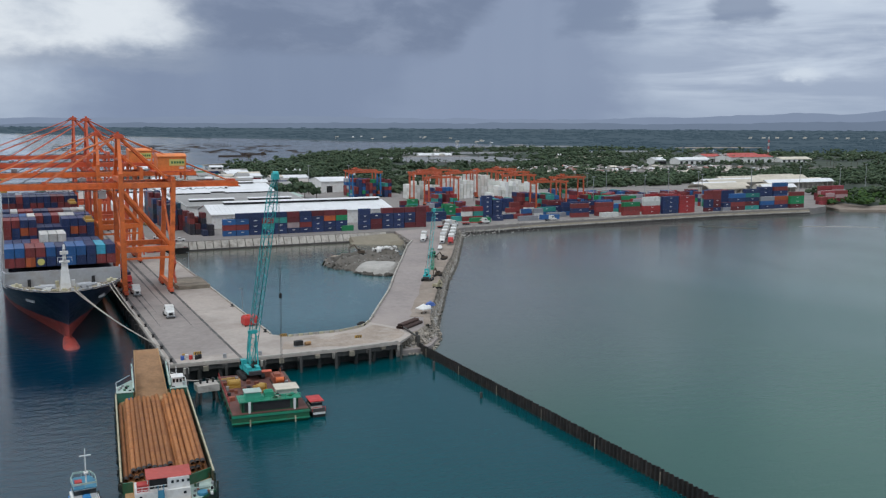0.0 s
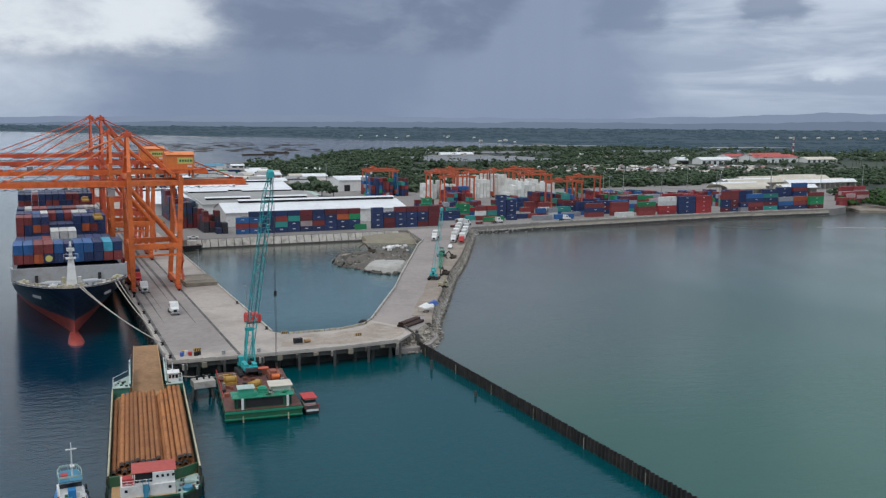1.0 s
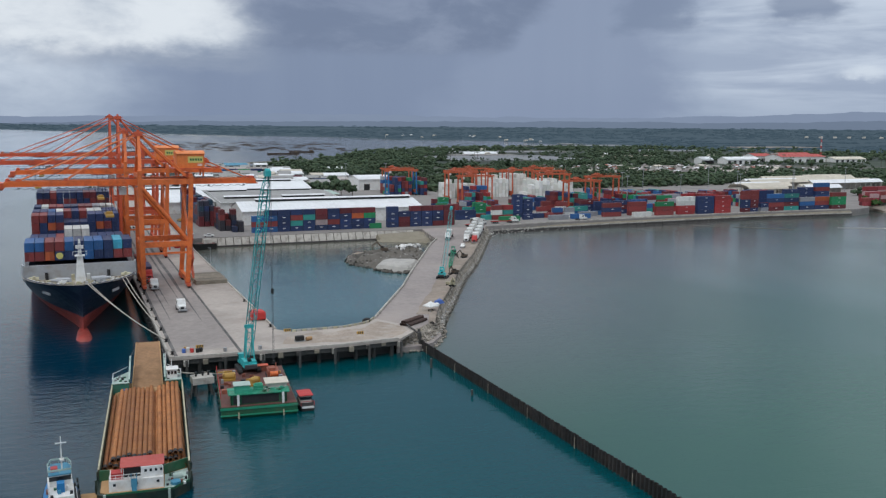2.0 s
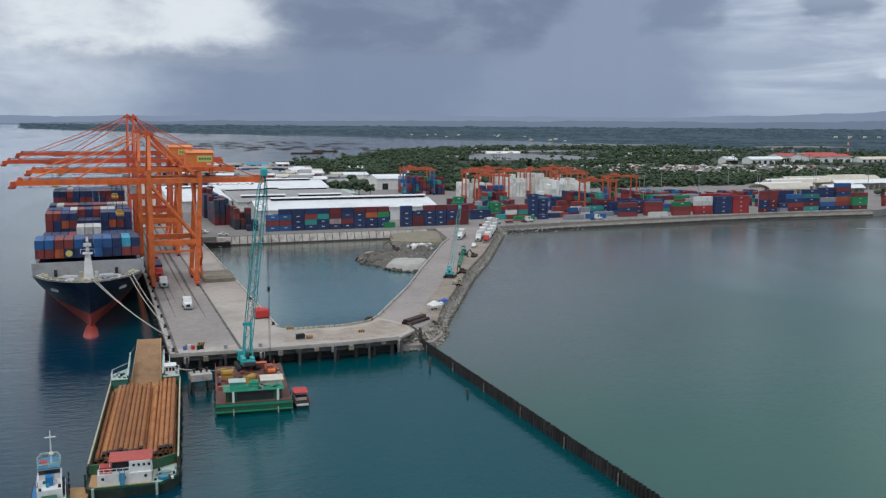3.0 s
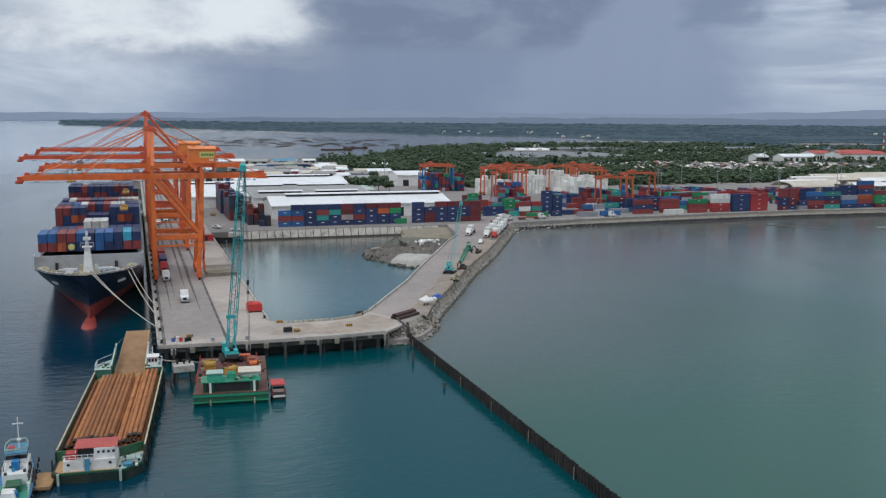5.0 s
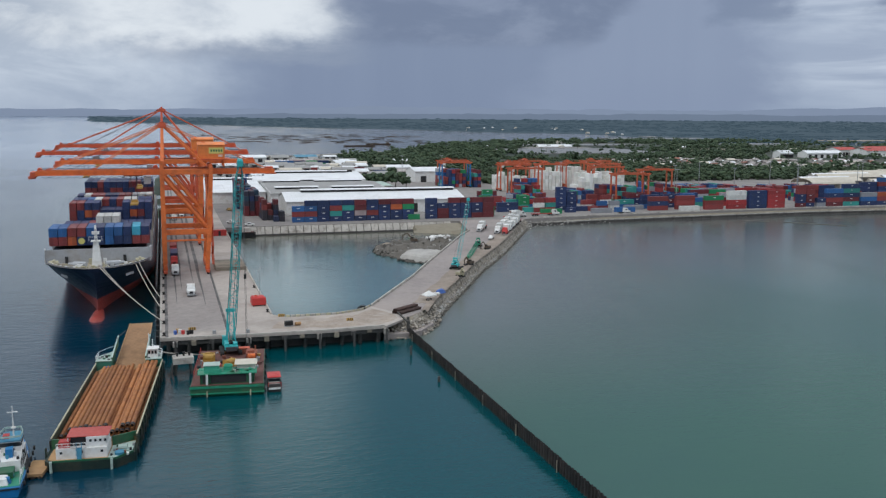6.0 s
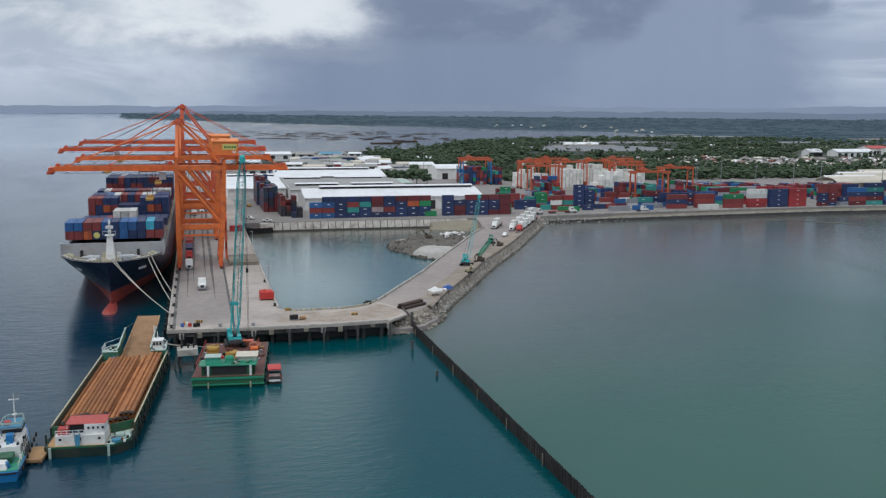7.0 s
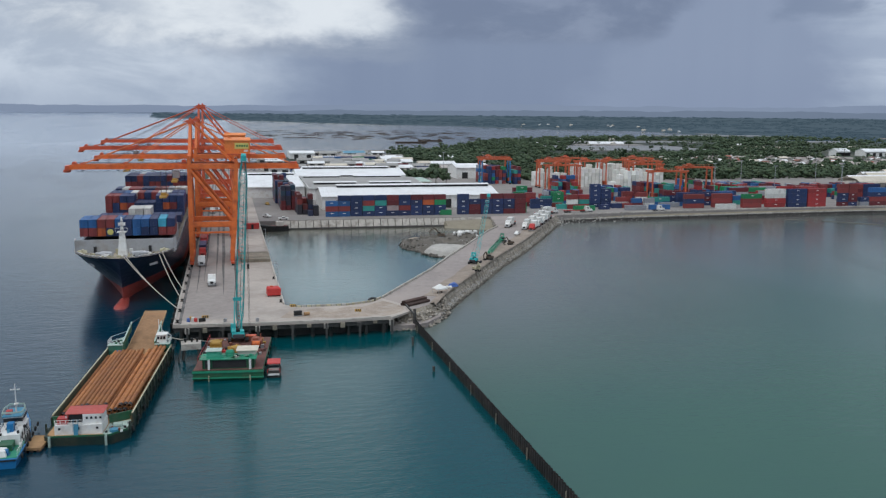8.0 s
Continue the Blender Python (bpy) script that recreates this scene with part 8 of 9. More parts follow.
# office with a hipped roof and gallery
hut = thing("office", "small office with a pale hipped roof", "building", (139, 402, DECK))
part("wall", Build().box(0, 0, 0, 17, 10, 4.0), WALLP, hut)
part("roof", Build().loft([[(-1.2, -1.2, 4.0), (18.2, -1.2, 4.0), (18.2, 11.2, 4.0), (-1.2, 11.2, 4.0)], [(4.6, 4.6, 6.6), (12.4, 4.6, 6.6), (12.4, 5.4, 6.6), (4.6, 5.4, 6.6)]]), PALEG, hut, "pale grey-green hipped roof")
for k in range(6):
    part("window", Build().box(1.2 + 2.6 * k, -0.06, 1.2, 2.8 + 2.6 * k, -0.01, 2.8), DARK, hut)
# long covered sheds at the right of the yard
for k, (x0, x1, y0, y1, h) in enumerate(((470, 520, 352, 372, 8), (500, 560, 375, 395, 9), (540, 610, 398, 420, 9), (560, 640, 370, 390, 8), (600, 650, 410, 432, 9), (520, 556, 336, 352, 7))):
    for y2, y3 in ((y0, (y0 + y1) / 2 - 1), ((y0 + y1) / 2 + 1, y1)):
        shed("open_shed", "long open-sided shed with a weathered pale roof", x0 + 0.4 * (y2 - y0), x1, y2, y3, h - 2, h + 0.4, True, WALLP, ROOFW if (k + int(y2)) % 2 else ROOFB, open_front=True)
canopy = thing("canopy", "beige vaulted canopy beside the yard", "canopy", (446, 330, DECK))
part("roof", Build().loft([[(x, 12 * math.cos(a * math.pi / 8), 6.5 + 3.5 * math.sin(a * math.pi / 8)) for a in range(9)] + [(x, 12 * math.cos(a * math.pi / 8) * 0.98, 6.3 + 3.4 * math.sin(a * math.pi / 8)) for a in range(8, -1, -1)] for x in (0, 38)]), ROOFB, canopy)
for x in (1, 13, 25, 37):
    for y in (-11.5, 11.5):
        part("column", Build().box(x - 0.2, y - 0.2, 0, x + 0.2, y + 0.2, 6.5), WALLP, canopy)

# ---- woods, village and far country ----
def clump_shapes(seed, n=10):
    r = random.Random(seed)
    out = []
    for _ in range(n):
        b = bmesh.new()
        bmesh.ops.create_icosphere(b, subdivisions=1, radius=1.0)
        for v in b.verts:
            v.co *= 0.6 + 0.75 * r.random()
            v.co.z *= 0.8
        out.append(([tuple(v.co) for v in b.verts], [tuple(v.index for v in f.verts) for f in b.faces]))
        b.free()
    return out


CLUMPS = clump_shapes(3)


def woods(name, places, material, seed, label, flat=0.85):
    """Many crowns, each of several small uneven clumps, with trunks below."""
    r = random.Random(seed)
    vs, fs = [], []
    for x, y, h, w, n in places:
        z0 = lift(x, y) + 3.0
        for _ in range(n):
            sv, sf = CLUMPS[r.randrange(len(CLUMPS))]
            a = r.random() * 6.28
            d = w * 0.5 * math.sqrt(r.random())
            cx, cy = x + d * math.cos(a), y + d * math.sin(a)
            cz = z0 + h * r.uniform(0.35, 0.9)
            s = w * r.uniform(0.12, 0.29)
            o = len(vs)
            ca, sa = math.cos(a * 3), math.sin(a * 3)
            vs += [(cx + (p[0] * ca - p[1] * sa) * s, cy + (p[0] * sa + p[1] * ca) * s, cz + p[2] * s * flat) for p in sv]
            fs += [tuple(o + q for q in f) for f in sf]
    return tagged(rows_mesh(name, vs, fs, material), label, "trees", kind="stuff")


rt = random.Random(77)
# bare plots, ponds and clearings: centre, size, surface
PLOTS = ((625, 1105, 230, 190, POND), (770, 1400, 260, 90, POND), (893, 1125, 150, 60, BEACH), (1181, 1417, 220, 80, POND), (1250, 1900, 300, 110, POND), (660, 1240, 120, 50, YARD), (1700, 1650, 260, 80, DIRTB), (1480, 2100, 300, 90, POND), (2000, 2100, 300, 80, BEACH))


def clearing(x, y):
    return any(abs(x - cx) < w / 2 + 10 and cy - d / 2 - 60 < y < cy + d / 2 for cx, cy, w, d, _ in PLOTS)


def in_port(x, y):
    return (x < 270 and y < 1000 and x < 215 + max(0, 780 - y) * 0.10) or (x < 470 and y < 396) or (x < 660 and y < 445 and y > 320) or (x < 660 and y < 335 and x + y < 860)


def in_village(x, y):
    return (x - 640) ** 2 / 215 ** 2 + (y - 668) ** 2 / 128 ** 2 < 1 and x + 0.6 * y > 850


spots_n, spots_f = [], []
tries = 0
while len(spots_n) < 9000 and tries < 160000:
    tries += 1
    a, q = radians(rt.uniform(4, 62)), rt.random()
    rr = 620 + 1600 * q ** 1.3
    x, y = rr * math.sin(a), -200 + rr * math.cos(a)
    if near_land(x, y) < 6 or in_port(x, y) or clearing(x, y):
        continue
    edge = coast_y(x) - y < 90
    if 815 < x < 1110 and 690 < y < 915 and (y > 815 or rt.random() < 0.72):
        continue
    if in_village(x, y) and rt.random() < 0.76:
        continue
    v = smooth_noise(x + 300, y, 0.0050) + 0.5 * smooth_noise(x, y + 900, 0.016)
    bar = 2.0 if 300 < x < 720 and 390 < y < 600 else 0.10 if rr < 980 else -0.06
    if not edge and v > bar and rt.random() < 0.94:
        continue
    k = 1 + rr / 2600
    small = rt.random() < 0.45
    w = rt.uniform(2.4, 4.2) if small else rt.uniform(4.2, 7.4)
    if rt.random() < 0.14:
        spots_n.append((x, y, rt.uniform(9, 14), rt.uniform(3.5, 5.5) * k, 11 if rr < 1150 else 6))
        continue
    spots_n.append((x, y, rt.uniform(2.2, 4.5) if small else rt.uniform(4.5, 9.5), w * k, (6 if small else 13) if rr < 1150 else (4 if small else 8)))
tries = 0
while len(spots_f) < 4200 and tries < 60000:
    tries += 1
    a, q = radians(rt.uniform(-6, 64)), rt.random()
    rr = 2020 + 2730 * q
    x, y = rr * math.sin(a), -200 + rr * math.cos(a)
    if near_land(x, y) < 8 and far_land(x, y) < 8 or clearing(x, y):
        continue
    if smooth_noise(x * 0.5, y, 0.0045) + 0.4 * smooth_noise(x, y, 0.014) > (0.12 if rr < 3300 else 0.3):
        continue
    spots_f.append((x, y, rt.uniform(1.5, 4.0), rt.uniform(14, 34), 5))
woods("woodland", spots_n, LEAF, 41, "mixed dark green tropical woodland behind the port")
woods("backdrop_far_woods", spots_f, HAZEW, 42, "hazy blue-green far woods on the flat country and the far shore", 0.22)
# the mangrove bank right of the yard
mang = []
while len(mang) < 420:
    x, y = rt.uniform(470, 760), rt.uniform(40, 330)
    if y > 236 - (x - 480) * 0.35 and y < 262 + (x - 500) * 0.55 and x > 486 + max(0, 210 - y) * 0.02:
        mang.append((x, y, rt.uniform(3.5, 6.5), rt.uniform(5, 8), 8))
woods("mangrove", mang, LEAFB, 43, "bright green mangrove thicket at the water's edge")
mud = shore("mud_bank", [(484, 232), (500, 224), (560, 190), (680, 120), (800, 60), (820, 260), (660, 360), (560, 300), (500, 262)], 1.6, "muddy bank under the mangroves", DIRTB)


# single trees with trunk, limbs and crown
def tree(at, h, w, seed, label="round-crowned dark green tree beside the office", group="trees in the port"):
    r = random.Random(seed)
    t = thing("tree", label, "tree", at, group=group)
    b = Build().tube((0, 0, -0.5), (0.1, 0, h * 0.5), 0.35, 7, 0.2)
    for k in range(5):
        a = k * 1.3
        b.tube((0.1, 0, h * 0.42), (w * 0.3 * math.cos(a), w * 0.3 * math.sin(a), h * 0.72), 0.16, 5, 0.06)
    part("trunk", b, BARK, t)
    crown = Build()
    for _ in range(34):
        sv, sf = CLUMPS[r.randrange(10)]
        a, d = r.random() * 6.28, w * 0.45 * math.sqrt(r.random())
        z = h * (0.45 + 0.5 * r.random() * (1 - (d / w) ** 2))
        s = w * r.uniform(0.11, 0.2)
        crown.add([(d * math.cos(a) + p[0] * s, d * math.sin(a) + p[1] * s, z + p[2] * s) for p in sv], sf)
    part("crown", crown, LEAF, t)
    return t


for k, (x, y, h, w) in enumerate(((160, 428, 12, 13), (168, 436, 11, 12), (150, 440, 10, 11), (173, 424, 9, 9), (146, 452, 9, 10), (182, 470, 9, 9), (160, 480, 8, 9), (190, 540, 9, 10))):
    tree((x, y, DECK), h, w, 50 + k)


def palm(at, h, seed):
    r = random.Random(seed)
    t = thing("palm_tree", "tall thin coconut palm above the village roofs", "palm", at, group="coconut palms")
    part("trunk", Build().tube((0, 0, -0.5), (0.6, 0.2, h), 0.26, 6, 0.16), BARK, t)
    fr = Build()
    for k in range(13):
        a = k * 0.483 * 1.0 + r.random() * 0.3
        L = r.uniform(3.2, 4.4)
        prev = Vector((0.6, 0.2, h))
        for j in range(3):
            f = (j + 1) / 3
            p = Vector((0.6 + L * f * math.cos(a), 0.2 + L * f * math.sin(a), h + 1.3 * f - 2.6 * f * f))
            fr.beam(prev, p, 0.9 * (1.1 - f * 0.6), 0.08)
            prev = p
    part("fronds", fr, LEAF, t)
    return t


p0 = palm((560, 560, 3), 13, 1)
for k in range(70):
    x, y = rt.uniform(420, 1150), rt.uniform(480, 1150)
    if near_land(x, y) > 10 and not in_port(x, y):
        copy_thing(p0, pose(x, y, 3, 0, 0, rt.uniform(0, 360)) @ Matrix.Diagonal((1, 1, 1, 1)))


# village houses
def house(w, d, h, roof, k):
    b = thing("village_house", "small village house with a low metal roof", "house", (0, 0, -50), group="village houses")
    part("wall", Build().box(0, 0, 0, w, d, h), WALLP, b)
    part("roof", Build().loft([[(-0.6, -0.7, h - 0.1), (-0.6, d / 2, h + 1.6), (-0.6, d + 0.7, h - 0.1), (-0.6, d / 2, h + 1.4)], [(w + 0.6, -0.7, h - 0.1), (w + 0.6, d / 2, h + 1.6), (w + 0.6, d + 0.7, h - 0.1), (w + 0.6, d / 2, h + 1.4)]]), roof, b)
    part("door", Build().box(w * 0.4, -0.06, 0, w * 0.4 + 1.0, -0.01, 2.0), DARK, b)
    for x in (w * 0.12, w * 0.7):
        part("window", Build().box(x, -0.06, 1.0, x + 1.2, -0.01, 2.0), DARK, b)
    return b


kinds = [house(7.5, 6, 2.6, ROOFO, 0), house(9, 7, 2.8, ROOFO, 1), house(7, 5.5, 2.6, ROOFW, 2), house(11, 7, 4.2, ROOFB, 3), house(7.5, 6, 2.6, RUSTY, 4)]
used = [False] * 5
for k in range(285):
    a, q = rt.uniform(0, 6.28), math.sqrt(rt.random())
    x, y = 640 + 212 * q * math.cos(a), 668 + 126 * q * math.sin(a)
    if in_port(x, y) or near_land(x, y) < 10 or not in_village(x, y):
        continue
    j = rt.choices(range(5), (6, 5, 3, 1, 2))[0]
    m = pose(x, y, 3.4, 0, 0, rt.choice((0, 20, 65, 90, 150)) + rt.uniform(-8, 8))
    if not used[j]:
        kinds[j].matrix_basis, used[j] = m, True
    else:
        copy_thing(kinds[j], m)
for k in range(46):
    a, rr = radians(rt.uniform(6, 58)), rt.uniform(1500, 2100)
    x, y = rr * math.sin(a), -200 + rr * math.cos(a)
    if near_land(x, y) > 20:
        copy_thing(kinds[2 if k % 3 else 3], pose(x, y, 3.4, 0, 0, rt.uniform(0, 180)))
for k in range(34):
    a = radians(rt.uniform(10, 31))
    rr = rt.uniform(2750, 3560)
    x, y = rr * math.sin(a), -200 + rr * math.cos(a)
    if far_land(x, y) > 5:
        copy_thing(kinds[2 if k % 2 else 3], pose(x, y, lift(x, y) + 2, 0, 0, rt.uniform(0, 40)))
for (x0, x1, y0, y1, h, rf, lab) in ((980, 1068, 850, 885, 9, ROOFR, "long factory hall with a red roof"), (965, 1000, 890, 918, 9, ROOFR, "factory hall with a red roof"), (1020, 1082, 890, 918, 10, ROOFR, "factory hall with a red roof"), (1074, 1140, 838, 862, 5, ROOFB, "low pale annexe of the factory"), (822, 842, 838, 856, 7, ROOFW, "white storage building among trees"), (856, 916, 826, 846, 7, ROOFW, "white storage building among trees"),
                                     (640, 705, 1262, 1277, 2.5, ROOFW, "far low shed by the fish ponds")):
    s_ob = shed("factory_hall" if rf is ROOFR else "far_shed", lab, x0, x1, y0, y1, h, h + 3.5, True, WHITE, rf, doors=6)
    s_ob.location.z = 3.3 + lift(x0, y0)
tower = thing("radio_mast", "thin red and white lattice radio mast", "mast", (1094, 886, 3))
for k in range(8):
    lattice_part("section", lattice((0, 0, 5.0 * k), (0, 0, 5.0 * k + 5.0), 1.6, 4, 0.16, 0.08), RED if k % 2 == 0 else WHITE, tower, "red lattice section" if k % 2 == 0 else "white lattice section")

# far fish-pond dikes and bare fields, slightly raised sheets
for x, y, w, d, m_ in PLOTS:
    structure("field", Build().loft([[(x - w / 2, y - d / 2, 2.0), (x + w / 2, y - d / 2 - 8, 2.0), (x + w / 2 + 15, y + d / 2, 2.0), (x - w / 2 + 10, y + d / 2 + 6, 2.0)], [(x - w / 2, y - d / 2, 4.6), (x + w / 2, y - d / 2 - 8, 4.6), (x + w / 2 + 15, y + d / 2, 4.6), (x - w / 2 + 10, y + d / 2 + 6, 4.6)]]), m_,
              "bare pale field or fish pond among the trees", "field")

for k in range(12):
    f = k / 11
    copy_thing(kinds[3], pose(2450 + 520 * f, 2290 - 250 * f + rt.uniform(-8, 8), lift(2650, 2160) + 6.0, 0, 0, -20))

# ---- fish pens in the bay ----
pen = thing("fish_pen", "dark floating fish pen of crossed poles", "fish pen", (0, 0, -60), group="fish pens in the bay")
fb = Build()
for i in range(4):
    fb.tube((0, 7 * i, 0.5), (24, 7 * i, 0.5), 0.26, 5)
for i in range(5):
    fb.tube((6 * i, 0, 0.55), (6 * i, 21, 0.55), 0.26, 5)
part("frame", fb, PIPED, pen)
pp = Build()
for i in range(5):
    for j in range(4):
        pp.tube((6 * i, 7 * j, 0), (6 * i, 7 * j, 1.6), 0.15, 4)
part("posts", pp, PIPED, pen)
done = False
for k in range(120):
    rr, a = rt.uniform(1860, 2760), radians(rt.uniform(2.0, 16.2))
    x, y = rr * math.sin(a), -200 + rr * math.cos(a)
    if near_land(x, y) > -70 or far_land(x, y) > -60:
        continue
    m = pose(x, y, lift(x, y), 0, 0, rt.choice((8, 12, 20, 100))) @ Matrix.Diagonal((rt.uniform(0.6, 1.3), 0.7, 0.9, 1))
    if not done:
        pen.matrix_basis, done = m, True
    else:
        copy_thing(pen, m)
for x, y, L in ((330, 1463, 60), (396, 1567, 50)):
    sb = thing("far_barge", "dark flat barge anchored in the bay", "barge", (x, y, 0), 4)
    part("hull", Build().box(0, 0, -0.5, L, 9, 2.2), PIPED, sb)
    part("house", Build().box(L - 8, 2, 2.2, L - 3, 7, 4.6), BARK, sb)
jetty = structure("breakwater", Build().beam((110, 1003, 0.2), (336, 1192, 0.2), 5, 2.0), ROCK, "low dark breakwater reaching into the bay", "breakwater")

# ---- vehicles ----
def wheel(parent, x, y, r=0.5, w=0.3):
    t = part("wheel", Build().tube((x - w / 2, y, r), (x + w / 2, y, r), r, 12), BLACK, parent, "black tyre")
    part("rim", Build().tube((x - w / 2 - 0.01, y, r), (x + w / 2 + 0.01, y, r), r * 0.5, 8), STEEL, t)
    return t


def truck(at, turn, paint=WHITE, load=None, label="white tractor truck with a bare trailer", trailer=True, long=True):
    """A tractor and its skeletal trailer, nose towards -y."""
    t = thing("truck", label, "truck", at, turn, group="trucks in the port")
    cab = part("cab", Build().loft([[(-1.2, -0.1, 0.9), (1.2, -0.1, 0.9), (1.2, 2.2, 0.9), (-1.2, 2.2, 0.9)], [(-1.22, -0.1, 2.0), (1.22, -0.1, 2.0), (1.22, 2.2, 2.0), (-1.22, 2.2, 2.0)], [(-1.1, 0.35, 3.2), (1.1, 0.35, 3.2), (1.12, 2.2, 3.3), (-1.12, 2.2, 3.3)]]), paint, t, "cab")
    part("bonnet", Build().loft([[(-1.0, -1.7, 0.8), (1.0, -1.7, 0.8), (1.0, 0, 0.8), (-1.0, 0, 0.8)], [(-0.95, -1.6, 1.75), (0.95, -1.6, 1.75), (1.05, 0, 2.0), (-1.05, 0, 2.0)]]), paint, cab)
    part("windscreen", Build().add([(-1.0, 0.02, 2.1), (1.0, 0.02, 2.1), (0.95, 0.3, 2.95), (-0.95, 0.3, 2.95), (-1.0, 0.06, 2.1), (1.0, 0.06, 2.1), (0.95, 0.34, 2.95), (-0.95, 0.34, 2.95)], [(0, 1, 2, 3), (7, 6, 5, 4), (0, 4, 5, 1), (1, 5, 6, 2), (2, 6, 7, 3), (3, 7, 4, 0)]), GLASS, cab)
    for s in (-1, 1):
        part("side_window", Build().box(s * 1.2 - 0.03, 0.6, 2.1, s * 1.2 + 0.03, 1.7, 2.8), GLASS, cab)
        part("headlight", Build().box(s * 0.75 - 0.15, -1.75, 1.0, s * 0.75 + 0.15, -1.68, 1.25), STEEL, cab)
        wheel(t, s * 1.0, -0.9)
        for y in (3.0, 4.2):
            wheel(t, s * 0.95, y, 0.5, 0.5)
    part("grille", Build().box(-0.5, -1.74, 0.9, 0.5, -1.69, 1.6), DARK, cab)
    part("bumper", Build().box(-1.2, -1.95, 0.45, 1.2, -1.7, 0.8), STEEL, t)
    part("chassis", Build().box(-0.5, -1.5, 0.6, 0.5, 5.2, 0.9), BLACK, t)
    if trailer:
        part("trailer_frame", Build().box(-0.55, 3.0, 1.0, -0.35, 15.2, 1.3).box(0.35, 3.0, 1.0, 0.55, 15.2, 1.3).box(-1.2, 3.0, 1.1, 1.2, 3.3, 1.4).box(-1.2, 14.9, 1.1, 1.2, 15.2, 1.4).box(-1.2, 9.0, 1.1, 1.2, 9.3, 1.4), RED, t, "red skeletal trailer frame")
        for s in (-1, 1):
            for y in (11.6, 12.8, 14.0):
                wheel(t, s * 0.95, y, 0.5, 0.5)
    if load:
        ob = new("load", container_mesh(load, LONG if long else SHORT))
        ob.parent = t
        ob.matrix_basis = pose(0, 9.2 if long else 7.2, 1.42, 0, 0, 90)
        tagged(ob, f"{load} container on the trailer")
    return t


truck((8.7, 52.0, DECK), 0, WHITE, label="white tractor truck driving along the quay", trailer=False)
truck((4.8, 89.0, DECK), 1, WHITE, label="white tractor truck with an empty trailer under the crane")
truck((4.7, 108.0, DECK), 0, RED, "navy blue", "red truck with a navy container waiting under the cranes")
truck((4.6, 128.0, DECK), 0, RED, "brick red", "red truck with a red container waiting under the cranes")
truck((4.8, 147.0, DECK), 0, RED, None, "red truck with an empty trailer in the queue")
truck((6.4, 252.0, DECK), 2, WHITE, "white", "white truck with a white container on the far quay")
truck((10.2, 262.0, DECK), 2, WHITE, "grey", "white truck with a grey container on the far quay")
QA = math.degrees(math.atan2(0.876, 0.482)) - 90
qd, qn = Vector((0.482, 0.876)), Vector((0.876, -0.482))
lane = Vector((147.4, 156.6))
for i in range(5):
    for j, (off, col) in enumerate(((0.0, "white"), (-3.9, "white"))):
        if j == 0 and i == 4:
            continue
        p = lane + qd * (13.4 * i + 4 * (j == 1)) + qn * off
        truck((p.x, p.y, DECK + 0.02), QA, RED if (i == 0 and j == 0) else WHITE, col, "truck with a short pale container queuing on the causeway", long=False)
truck((140.6, 171.0, DECK + 0.02), QA, WHITE, "white", "white truck with a white container leaving the yard", long=False)
truck((184.0, 224.5, DECK), 120, WHITE, "white", "white truck turning into the yard gate", long=False)
truck((205.0, 228.0, DECK), 95, WHITE, None, "white truck with an empty trailer on the yard road")
truck((247.0, 226.0, DECK), 92, WHITE, None, "white truck parked by the sea wall", trailer=False)


def car(at, turn, paint, label):
    c = thing("pickup", label, "car", at, turn, group="cars in the port")
    part("body", Build().loft([[(-0.85, -2.4, 0.4), (0.85, -2.4, 0.4), (0.85, 2.4, 0.4), (-0.85, 2.4, 0.4)], [(-0.9, -2.45, 0.75), (0.9, -2.45, 0.75), (0.9, 2.45, 0.75), (-0.9, 2.45, 0.75)], [(-0.82, -2.3, 1.0), (0.82, -2.3, 1.0), (0.85, 2.4, 1.05), (-0.85, 2.4, 1.05)]]), paint, c)
    part("cabin", Build().loft([[(-0.8, -1.1, 1.0), (0.8, -1.1, 1.0), (0.8, 0.9, 1.0), (-0.8, 0.9, 1.0)], [(-0.68, -0.5, 1.65), (0.68, -0.5, 1.65), (0.68, 0.7, 1.65), (-0.68, 0.7, 1.65)]]), paint, c)
    part("glass", Build().loft([[(-0.82, -0.9, 1.1), (0.82, -0.9, 1.1), (0.82, 0.8, 1.1), (-0.82, 0.8, 1.1)], [(-0.74, -0.6, 1.5), (0.74, -0.6, 1.5), (0.74, 0.72, 1.5), (-0.74, 0.72, 1.5)]]), GLASS, c)
    for s in (-1, 1):
        for y in (-1.5, 1.5):
            part("wheel", Build().tube((s * 0.8 - 0.12, y, 0.35), (s * 0.8 + 0.12, y, 0.35), 0.35, 10), BLACK, c)
    return c


car((137.0, 146.0, DECK + 0.02), QA, WHITE, "white pickup parked at the head of the truck queue")
car((40.5, 219.0, DECK), 88, WHITE, "white pickup on the yard road by the basin")
car((33.0, 231.0, DECK), 40, WHITE, "white car parked by the quay sheds")
car((36.0, 292.0, DECK), 10, YELLOW, "yellow service vehicle beside the sheds")
car((150.0, 398.0, DECK), 0, WHITE, "white car parked by the office")


